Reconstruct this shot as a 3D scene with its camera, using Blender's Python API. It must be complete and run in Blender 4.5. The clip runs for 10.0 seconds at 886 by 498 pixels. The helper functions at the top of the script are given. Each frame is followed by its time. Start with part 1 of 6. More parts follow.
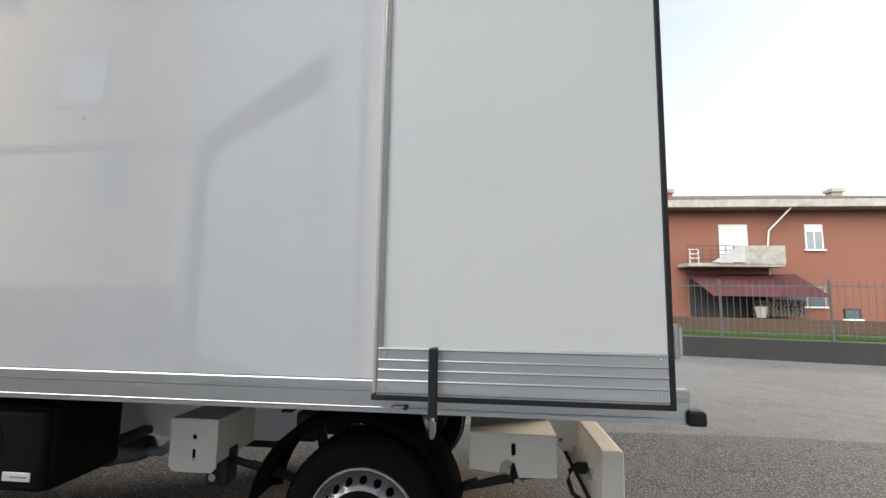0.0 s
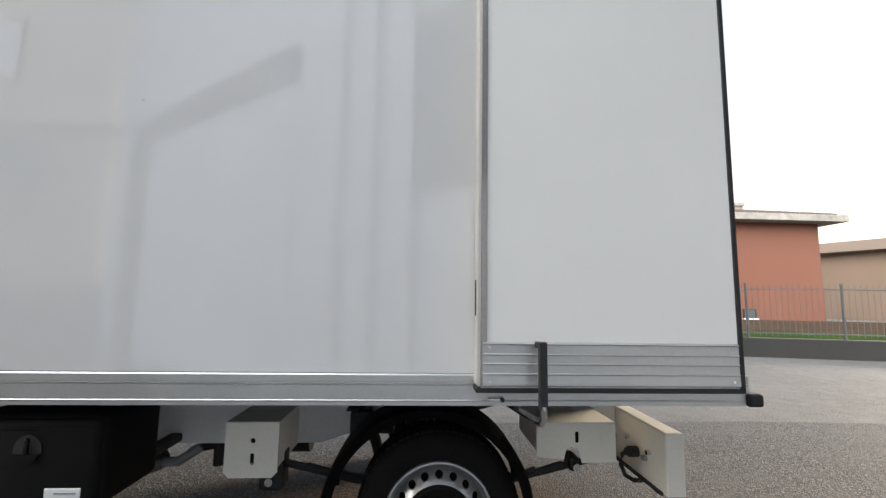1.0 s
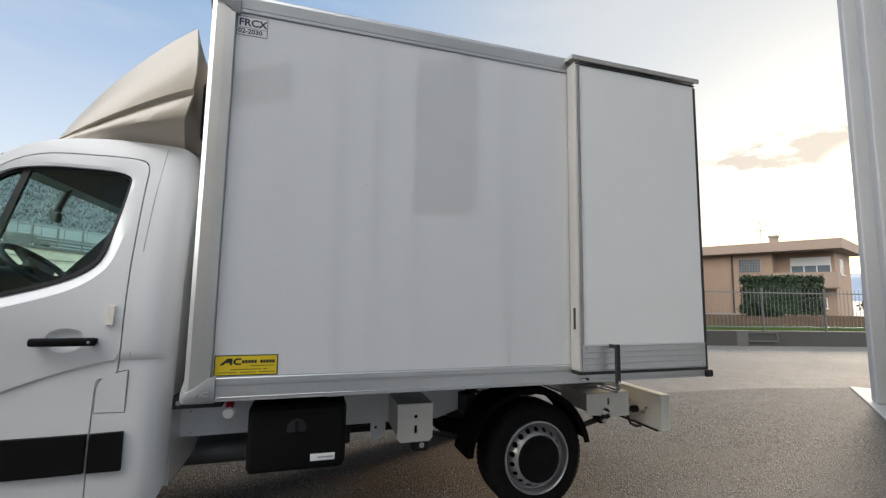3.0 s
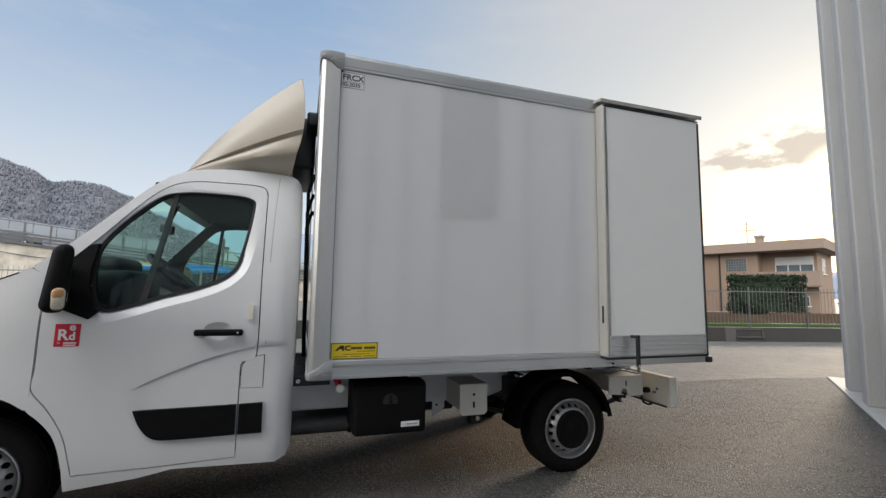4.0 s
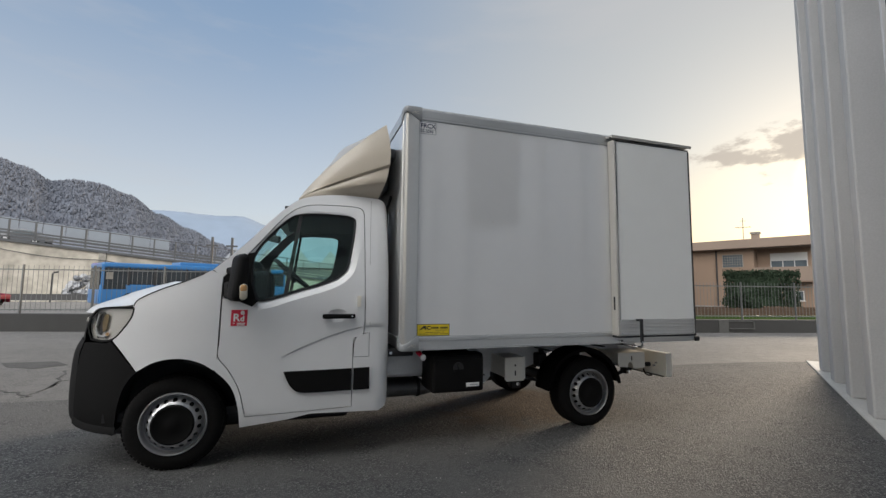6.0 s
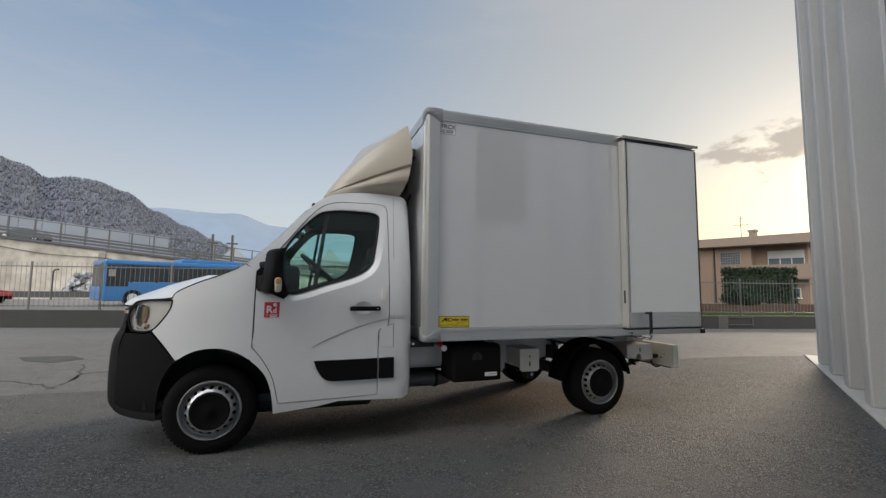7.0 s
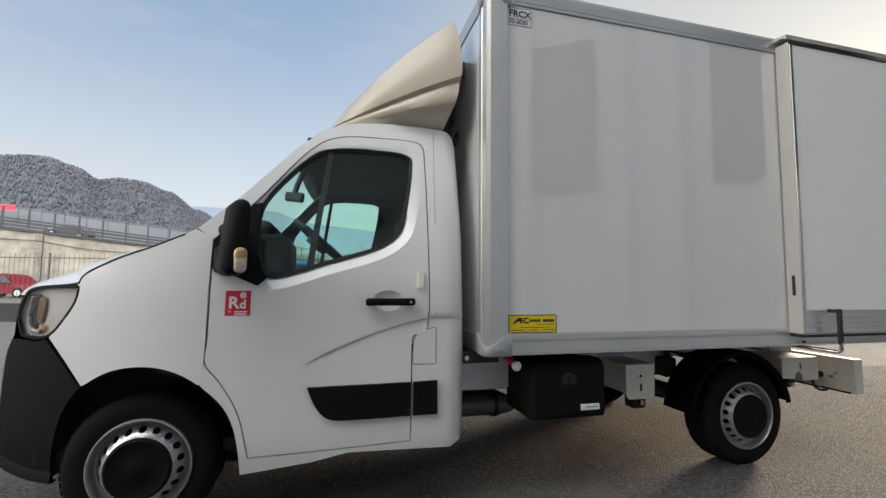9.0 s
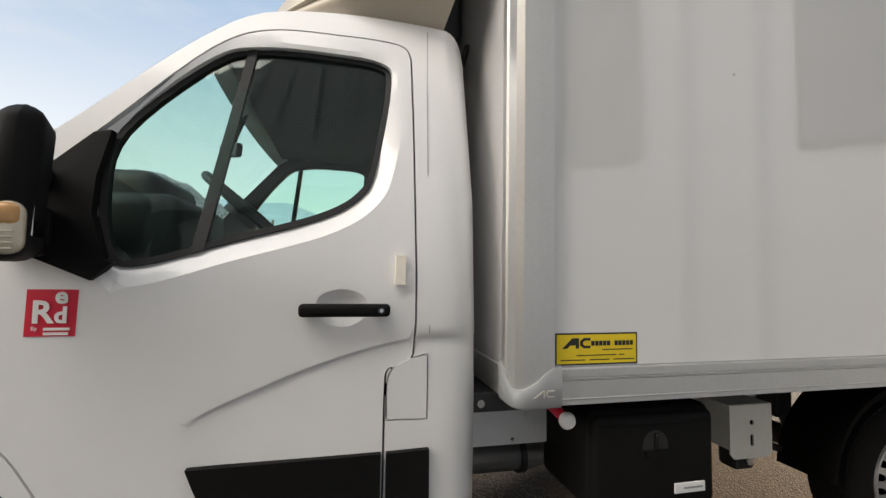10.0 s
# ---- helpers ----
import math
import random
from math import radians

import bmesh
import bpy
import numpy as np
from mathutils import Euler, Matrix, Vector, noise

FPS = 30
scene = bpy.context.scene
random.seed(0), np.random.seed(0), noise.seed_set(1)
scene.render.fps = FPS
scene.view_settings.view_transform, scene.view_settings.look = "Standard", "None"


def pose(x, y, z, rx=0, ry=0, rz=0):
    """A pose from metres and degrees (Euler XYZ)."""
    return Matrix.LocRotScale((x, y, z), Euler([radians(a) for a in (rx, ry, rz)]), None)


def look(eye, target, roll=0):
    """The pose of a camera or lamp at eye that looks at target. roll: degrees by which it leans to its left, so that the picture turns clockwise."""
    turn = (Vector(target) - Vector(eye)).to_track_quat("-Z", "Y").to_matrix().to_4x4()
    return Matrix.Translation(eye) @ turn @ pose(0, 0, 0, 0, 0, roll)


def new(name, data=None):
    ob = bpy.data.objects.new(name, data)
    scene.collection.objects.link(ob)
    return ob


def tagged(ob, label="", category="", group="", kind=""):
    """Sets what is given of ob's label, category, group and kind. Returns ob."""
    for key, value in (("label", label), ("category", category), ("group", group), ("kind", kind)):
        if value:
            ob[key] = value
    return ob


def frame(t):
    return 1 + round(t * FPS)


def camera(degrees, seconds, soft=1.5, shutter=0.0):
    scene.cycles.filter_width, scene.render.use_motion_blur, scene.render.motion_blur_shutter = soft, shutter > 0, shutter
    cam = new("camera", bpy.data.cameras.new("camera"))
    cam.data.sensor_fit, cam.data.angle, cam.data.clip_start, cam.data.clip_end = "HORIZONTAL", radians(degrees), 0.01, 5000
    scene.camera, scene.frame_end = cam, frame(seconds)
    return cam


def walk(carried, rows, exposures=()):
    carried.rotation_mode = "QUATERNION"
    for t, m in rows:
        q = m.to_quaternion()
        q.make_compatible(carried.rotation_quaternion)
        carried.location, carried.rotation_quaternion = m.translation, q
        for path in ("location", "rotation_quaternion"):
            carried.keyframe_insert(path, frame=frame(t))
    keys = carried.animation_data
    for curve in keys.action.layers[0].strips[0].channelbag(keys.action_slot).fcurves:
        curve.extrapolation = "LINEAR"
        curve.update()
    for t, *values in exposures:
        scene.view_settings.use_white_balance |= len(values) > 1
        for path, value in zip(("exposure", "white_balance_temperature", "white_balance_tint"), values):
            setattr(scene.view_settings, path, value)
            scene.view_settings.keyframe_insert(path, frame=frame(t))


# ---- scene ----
cam = camera(92.0, 10.0, soft=1.4)
PATH = [
    (0, (0.102, 0.124, 1.266), (-0.092, 2.102, 1.483), 0.8),
    (0.5, (-0.192, 0.052, 1.27), (-0.287, 2.037, 1.495), 0.9),
    (1, (-0.488, 0.049, 1.241), (-0.378, 2.033, 1.47), 0.9),
    (1.5, (-0.826, -0.028, 1.258), (-0.488, 1.928, 1.504), 0.9),
    (2, (-1.252, -0.203, 1.334), (-0.731, 1.716, 1.548), 0.9),
    (2.5, (-1.563, -0.439, 1.37), (-0.978, 1.462, 1.582), 0.9),
    (2.7, (-1.662, -0.53, 1.373), (-1.085, 1.373, 1.588), 0.88),
    (3.8, (-2.327, -1.031, 1.405), (-1.722, 0.866, 1.594), 0.9),
    (4, (-2.452, -1.097, 1.392), (-1.832, 0.794, 1.594), 0.9),
    (4.5, (-2.739, -1.257, 1.377), (-2.112, 0.632, 1.576), 0.8),
    (5, (-2.916, -1.451, 1.374), (-2.289, 0.438, 1.572), 0.7),
    (5.5, (-3.039, -1.69, 1.371), (-2.416, 0.201, 1.564), 0.6),
    (7, (-3.451, -1.948, 1.326), (-2.815, -0.06, 1.503), 0.6),
    (7.5, (-3.429, -1.815, 1.294), (-2.798, 0.075, 1.463), 0.5),
    (8, (-3.339, -1.471, 1.256), (-2.74, 0.431, 1.415), 0.6),
    (8.5, (-3.275, -1.017, 1.235), (-2.724, 0.9, 1.389), 0.6),
    (9, (-3.204, -0.513, 1.242), (-2.704, 1.417, 1.397), 0.6),
    (9.5, (-3.045, 0.005, 1.249), (-2.579, 1.944, 1.406), 0.6),
    (10, (-2.907, 0.452, 1.247), (-2.459, 2.397, 1.363), 0.9),
]
walk(cam, [(t, look(eye, target, roll)) for t, eye, target, roll in PATH],
     exposures=[(0, 1.1, 6400, 10), (1.5, 1.05, 6400, 10), (2.5, 0.78, 6400, 10), (4, 0.42, 6450, 10), (5.5, 0.22, 6450, 10), (7, 0.06, 6450, 10), (8, 0.06, 6450, 10), (8.5, 0.20, 6450, 10), (9, 0.44, 6550, 10), (9.5, 0.66, 6700, 11), (10, 0.84, 7150, 12)])

# ---- world and light ----
SUN_DIR = Vector((0.8665, 0.4575, 0.2004)).normalized()
world = bpy.data.worlds.new("sky")
scene.world = world
world.use_nodes = True
wn, wl = world.node_tree.nodes, world.node_tree.links
wn.clear()
geo = wn.new("ShaderNodeTexCoord")
sky = wn.new("ShaderNodeTexSky")
sky.sky_type = "NISHITA"
sky.sun_disc = False
sky.sun_elevation = math.asin(SUN_DIR.z)
sky.sun_rotation = math.atan2(SUN_DIR.x, SUN_DIR.y)
sky.air_density, sky.dust_density, sky.ozone_density = 1.0, 0.7, 1.5
stretch = wn.new("ShaderNodeMapping")
stretch.inputs["Scale"].default_value = (1.0, 1.0, 4.5)
cn = wn.new("ShaderNodeTexNoise")
cn.inputs["Scale"].default_value, cn.inputs["Detail"].default_value, cn.inputs["Roughness"].default_value = 2.6, 7, 0.55
ramp = wn.new("ShaderNodeValToRGB")
ramp.color_ramp.elements[0].position, ramp.color_ramp.elements[1].position = 0.50, 0.72
mixc = wn.new("ShaderNodeMix")
mixc.data_type = "RGBA"
mixc.inputs["B"].default_value = (3.6, 3.5, 3.5, 1)
scale = wn.new("ShaderNodeMath")
scale.operation = "MULTIPLY"
scale.inputs[1].default_value = 0.3
haze = wn.new("ShaderNodeMix")
haze.data_type = "RGBA"
haze.inputs["Factor"].default_value = 0.73
# thin haze, blue away from the low sun and yellow round it
toward = wn.new("ShaderNodeVectorMath")
toward.operation = "DOT_PRODUCT"
toward.inputs[1].default_value = SUN_DIR
glow = wn.new("ShaderNodeMapRange")
glow.interpolation_type = "SMOOTHSTEP"
glow.inputs["From Min"].default_value, glow.inputs["From Max"].default_value = 0.42, 1.0
tone = wn.new("ShaderNodeMix")
tone.data_type = "RGBA"
tone.inputs["A"].default_value, tone.inputs["B"].default_value = (2.5, 3.05, 3.8, 1), (3.7, 3.45, 2.9, 1)
height, rise, clear = wn.new("ShaderNodeSeparateXYZ"), wn.new("ShaderNodeMapRange"), wn.new("ShaderNodeMix")
rise.interpolation_type, clear.data_type = "SMOOTHSTEP", "RGBA"
rise.inputs["From Min"].default_value, rise.inputs["From Max"].default_value = 0.05, 0.62
clear.inputs["A"].default_value, clear.inputs["B"].default_value = (4.3, 4.45, 4.65, 1), (1.6, 2.35, 3.45, 1)
wl.new(geo.outputs["Generated"], height.inputs[0])
wl.new(height.outputs["Z"], rise.inputs["Value"])
wl.new(rise.outputs["Result"], clear.inputs["Factor"])
wl.new(clear.outputs["Result"], tone.inputs["A"])
low, amber = wn.new("ShaderNodeMapRange"), wn.new("ShaderNodeMix")
low.interpolation_type, amber.data_type = "SMOOTHSTEP", "RGBA"
low.inputs["From Min"].default_value, low.inputs["From Max"].default_value = 0.34, 0.06
amber.inputs["A"].default_value, amber.inputs["B"].default_value = (3.6, 3.45, 3.05, 1), (4.0, 3.2, 1.9, 1)
wl.new(height.outputs["Z"], low.inputs["Value"])
wl.new(low.outputs["Result"], amber.inputs["Factor"])
wl.new(amber.outputs["Result"], tone.inputs["B"])
wl.new(geo.outputs["Generated"], toward.inputs[0])
wl.new(toward.outputs["Value"], glow.inputs["Value"])
wl.new(glow.outputs["Result"], tone.inputs["Factor"])
wl.new(tone.outputs["Result"], haze.inputs["B"])
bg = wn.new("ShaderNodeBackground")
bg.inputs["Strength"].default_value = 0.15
out = wn.new("ShaderNodeOutputWorld")
wl.new(geo.outputs["Generated"], stretch.inputs["Vector"])
wl.new(stretch.outputs["Vector"], cn.inputs["Vector"])
wl.new(cn.outputs["Fac"], ramp.inputs["Fac"])
wl.new(ramp.outputs["Color"], scale.inputs[0])
wl.new(scale.outputs[0], mixc.inputs["Factor"])
wl.new(sky.outputs["Color"], haze.inputs["A"])
wl.new(haze.outputs["Result"], mixc.inputs["A"])
# a grey bank of cloud before the low sun
BANK = Vector((0.832, 0.490, 0.256)).normalized()
off = wn.new("ShaderNodeVectorMath")
off.operation = "SUBTRACT"
off.inputs[1].default_value = BANK
wide = wn.new("ShaderNodeMapping")
wide.inputs["Rotation"].default_value = (0, 0, -math.atan2(BANK.y, BANK.x))
wide.inputs["Scale"].default_value = (1.0, 6.0, 16.0)
size = wn.new("ShaderNodeVectorMath")
size.operation = "LENGTH"
frayed = wn.new("ShaderNodeTexNoise")
frayed.inputs["Scale"].default_value, frayed.inputs["Detail"].default_value, frayed.inputs["Roughness"].default_value = 9.0, 8, 0.6
swell = wn.new("ShaderNodeMapping")
swell.inputs["Scale"].default_value = (1, 1, 2.6)
torn = wn.new("ShaderNodeMath")
torn.operation = "MULTIPLY_ADD"
torn.inputs[1].default_value = -3.4
bank = wn.new("ShaderNodeMapRange")
bank.interpolation_type = "SMOOTHSTEP"
bank.inputs["From Min"].default_value, bank.inputs["From Max"].default_value = -0.95, -1.35
bank.inputs["To Max"].default_value = 0.8
grey = wn.new("ShaderNodeMix")
grey.data_type = "RGBA"
grey.inputs["B"].default_value = (3.3, 2.9, 2.5, 1)
wl.new(geo.outputs["Generated"], off.inputs[0])
wl.new(off.outputs[0], wide.inputs["Vector"])
wl.new(wide.outputs["Vector"], size.inputs[0])
wl.new(geo.outputs["Generated"], swell.inputs["Vector"])
wl.new(swell.outputs["Vector"], frayed.inputs["Vector"])
wl.new(frayed.outputs["Fac"], torn.inputs[0])
wl.new(size.outputs["Value"], torn.inputs[2])
wl.new(torn.outputs[0], bank.inputs["Value"])
wl.new(bank.outputs["Result"], grey.inputs["Factor"])
wl.new(mixc.outputs["Result"], grey.inputs["A"])
# the sun's own glow, dimmed by thin cloud
disc = wn.new("ShaderNodeMapRange")
disc.interpolation_type = "SMOOTHSTEP"
disc.inputs["From Min"].default_value, disc.inputs["From Max"].default_value = 0.9972, 0.9999
blaze = wn.new("ShaderNodeMix")
blaze.data_type = "RGBA"
blaze.inputs["B"].default_value = (14, 12, 8, 1)
wl.new(toward.outputs["Value"], disc.inputs["Value"])
wl.new(disc.outputs["Result"], blaze.inputs["Factor"])
wl.new(grey.outputs["Result"], blaze.inputs["A"])
# added fill: unseen sky behind the yard brightened to light the truck's flank
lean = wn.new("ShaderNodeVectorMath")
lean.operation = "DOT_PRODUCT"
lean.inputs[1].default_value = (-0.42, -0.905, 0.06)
fill_mask = wn.new("ShaderNodeMapRange")
fill_mask.interpolation_type = "SMOOTHSTEP"
fill_mask.inputs["From Min"].default_value, fill_mask.inputs["From Max"].default_value = 0.05, 0.85
fill_sky = wn.new("ShaderNodeMix")
fill_sky.data_type = "RGBA"
fill_sky.inputs["B"].default_value = (37.0, 36.4, 35.3, 1)
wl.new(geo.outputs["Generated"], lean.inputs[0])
wl.new(lean.outputs["Value"], fill_mask.inputs["Value"])
wl.new(fill_mask.outputs["Result"], fill_sky.inputs["Factor"])
wl.new(blaze.outputs["Result"], fill_sky.inputs["A"])
wl.new(fill_sky.outputs["Result"], bg.inputs["Color"])
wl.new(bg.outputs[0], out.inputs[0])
lamp = bpy.data.lights.new("sun", "SUN")
lamp.energy, lamp.angle, lamp.color = 4.1, radians(13), (1.0, 0.83, 0.64)
sun = new("sun", lamp)
sun.matrix_world = look(SUN_DIR * 50, (0, 0, 0))


# ---- materials ----
def mat(name, color, rough=0.5, metal=0.0, vary=0.08, scale=6.0, fine=60.0, bump=0.0, coat=0.0, piece=0.0, spec=0.5):
    m = bpy.data.materials.new(name)
    m.use_nodes = True
    n, l = m.node_tree.nodes, m.node_tree.links
    b = n["Principled BSDF"]
    b.inputs["Roughness"].default_value, b.inputs["Metallic"].default_value = rough, metal
    b.inputs["Coat Weight"].default_value, b.inputs["Specular IOR Level"].default_value = coat, spec
    b.inputs["Coat Roughness"].default_value = 0.06
    if spec <= 0.1:
        b.inputs["IOR"].default_value = 1.0
    tc = n.new("ShaderNodeTexCoord")
    big, small = n.new("ShaderNodeTexNoise"), n.new("ShaderNodeTexNoise")
    big.inputs["Scale"].default_value, small.inputs["Scale"].default_value = scale, fine
    big.inputs["Detail"].default_value = small.inputs["Detail"].default_value = 4
    for t in (big, small):
        l.new(tc.outputs["Object"], t.inputs["Vector"])
    both = n.new("ShaderNodeMath")
    both.operation = "ADD"
    l.new(big.outputs["Fac"], both.inputs[0])
    l.new(small.outputs["Fac"], both.inputs[1])
    last = both.outputs[0]
    if piece:
        info, amt = n.new("ShaderNodeObjectInfo"), n.new("ShaderNodeMath")
        amt.operation = "MULTIPLY_ADD"
        amt.inputs[1].default_value = piece
        l.new(info.outputs["Random"], amt.inputs[0])
        l.new(last, amt.inputs[2])
        last = amt.outputs[0]
    r = n.new("ShaderNodeMapRange")
    r.inputs["From Min"].default_value, r.inputs["From Max"].default_value = 0.6, 1.4 + piece
    r.inputs["To Min"].default_value, r.inputs["To Max"].default_value = 1 - vary, 1 + vary
    l.new(last, r.inputs["Value"])
    mul = n.new("ShaderNodeMix")
    mul.data_type, mul.blend_type = "RGBA", "MULTIPLY"
    mul.inputs["Factor"].default_value = 1
    mul.inputs["A"].default_value = (*color, 1)
    l.new(r.outputs["Result"], mul.inputs["B"])
    l.new(mul.outputs["Result"], b.inputs["Base Color"])
    rr = n.new("ShaderNodeMapRange")
    rr.inputs["To Min"].default_value, rr.inputs["To Max"].default_value = rough * 0.85, min(1, rough * 1.2)
    l.new(big.outputs["Fac"], rr.inputs["Value"])
    l.new(rr.outputs["Result"], b.inputs["Roughness"])
    if bump:
        bp = n.new("ShaderNodeBump")
        bp.inputs["Strength"].default_value, bp.inputs["Distance"].default_value = 1.0, bump
        l.new(small.outputs["Fac"], bp.inputs["Height"])
        l.new(bp.outputs["Normal"], b.inputs["Normal"])
    return m


def glass(name, tint, gloss=1.0):
    m = bpy.data.materials.new(name)
    m.use_nodes = True
    n, l = m.node_tree.nodes, m.node_tree.links
    n.clear()
    tr, gl, mx, fr, o = (n.new("ShaderNode" + k) for k in ("BsdfTransparent", "BsdfGlossy", "MixShader", "LayerWeight", "OutputMaterial"))
    tr.inputs["Color"].default_value = (*tint, 1)
    gl.inputs["Roughness"].default_value = 0.01
    fr.inputs["Blend"].default_value = 0.5
    steep, amount = n.new("ShaderNodeMath"), n.new("ShaderNodeMath")
    steep.operation, amount.operation = "POWER", "MULTIPLY_ADD"
    steep.inputs[1].default_value = 5
    amount.inputs[1].default_value, amount.inputs[2].default_value = 0.7 * gloss, 0.03 * gloss
    l.new(fr.outputs["Facing"], steep.inputs[0])
    l.new(steep.outputs[0], amount.inputs[0])
    l.new(amount.outputs[0], mx.inputs[0])
    l.new(tr.outputs[0], mx.inputs[1])
    l.new(gl.outputs[0], mx.inputs[2])
    l.new(mx.outputs[0], o.inputs[0])
    return m


PAINT = mat("cab_paint_white", (0.80, 0.80, 0.80), 0.34, vary=0.015, scale=1.5, fine=9, coat=0.45)
GELCOAT = mat("box_gelcoat_white", (0.74, 0.74, 0.74), 0.03, vary=0.02, scale=0.8, fine=5, coat=1.0, spec=1.0)
GELCOAT.node_tree.nodes["Principled BSDF"].inputs["Coat Roughness"].default_value = 0.035
GELCOAT.node_tree.nodes["Principled BSDF"].inputs["Coat IOR"].default_value = 1.8
DOORSKIN = mat("door_skin_white", (0.90, 0.90, 0.875), 0.28, vary=0.015, scale=0.8, fine=5, spec=0.4)
GRP = mat("spoiler_grp_cream", (0.52, 0.46, 0.375), 0.3, vary=0.03, scale=2, coat=0.2)
ALU = mat("anodised_aluminium", (0.60, 0.60, 0.59), 0.33, 0.75, vary=0.05, scale=3, fine=80)
EDGE = mat("polished_door_edge", (0.46, 0.44, 0.41), 0.2, 1.0, vary=0.1, scale=3)
ALU_DULL = mat("dull_aluminium", (0.55, 0.53, 0.49), 0.5, 0.35, vary=0.06, scale=4)
CASTING = mat("grey_plastic_corner", (0.30, 0.312, 0.32), 0.4, vary=0.05)
RUBBER = mat("black_rubber", (0.018, 0.018, 0.019), 0.6, vary=0.1)
PLASTIC = mat("grained_black_plastic", (0.0075, 0.0072, 0.0072), 0.58, vary=0.15, fine=400, bump=0.0004, spec=0.12)
TYRE = mat("tyre_rubber", (0.0085, 0.008, 0.0078), 0.8, vary=0.3, scale=8, spec=0.15)
STEEL = mat("silver_wheel_steel", (0.50, 0.50, 0.51), 0.34, 0.75, vary=0.06, scale=12)
DARK = mat("dark_void", (0.012, 0.012, 0.013), 0.8, vary=0.1)
CHASSIS = mat("chassis_paint_grey_white", (0.78, 0.79, 0.80), 0.45, vary=0.07, scale=4)
BRACKET = mat("bracket_paint_cream", (0.82, 0.80, 0.73), 0.45, vary=0.05, scale=5)
UNDER = mat("underbody_black_steel", (0.03, 0.03, 0.032), 0.55, 0.3, vary=0.2)
HEATSHIELD = mat("embossed_heat_shield", (0.20, 0.20, 0.20), 0.5, 0.6, vary=0.25, fine=150, bump=0.003)
CHROME = mat("bright_metal", (0.7, 0.7, 0.7), 0.18, 1.0, vary=0.04)
BLACKGLOSS = mat("gloss_black_plastic", (0.01, 0.01, 0.01), 0.12, vary=0.05)
UNITGREY = mat("dark_grey_unit_cover", (0.07, 0.075, 0.082), 0.4, vary=0.08)
GOLD = mat("gilt_lamp_insert", (0.34, 0.25, 0.13), 0.25, 0.7, vary=0.08)
RED = mat("red_sticker", (0.62, 0.02, 0.05), 0.35, vary=0.03)
WHITE = mat("white_print", (0.80, 0.80, 0.80), 0.4, vary=0.02)
YELLOW = mat("yellow_sticker", (0.80, 0.60, 0.02), 0.35, vary=0.03)
BLACKINK = mat("black_print", (0.015, 0.015, 0.015), 0.4, vary=0.05)
BLUEINK = mat("navy_print", (0.018, 0.028, 0.075), 0.4, vary=0.05)
CLEARLENS = mat("clear_amber_lens", (0.66, 0.60, 0.48), 0.15, vary=0.1, coat=0.6)
AMBER = mat("amber_lens", (0.58, 0.31, 0.11), 0.15, vary=0.1, coat=0.6)
LAMPLENS = glass("headlamp_lens", (0.93, 0.93, 0.93))
AUTOGLASS = glass("green_tinted_glass", (0.83, 0.95, 0.91), 1.0)
BUSGLASS = mat("bus_dark_glass", (0.02, 0.024, 0.028), 0.2, vary=0.3, scale=1.0, spec=0.3)
TABMAT = mat("cream_plastic_tab", (0.85, 0.80, 0.70), 0.4, vary=0.02)
WINGLASS = mat("house_window_glass", (0.06, 0.075, 0.085), 0.12, vary=0.3, scale=1.0, coat=0.3)
INTERIOR = mat("dark_cab_trim", (0.016, 0.016, 0.018), 0.6, vary=0.1, fine=200, bump=0.0003)
SEAT = mat("dark_seat_cloth", (0.025, 0.027, 0.034), 0.85, vary=0.2, fine=300, bump=0.0006)
HEADLINER = mat("grey_headliner", (0.035, 0.035, 0.036), 0.9, vary=0.06)


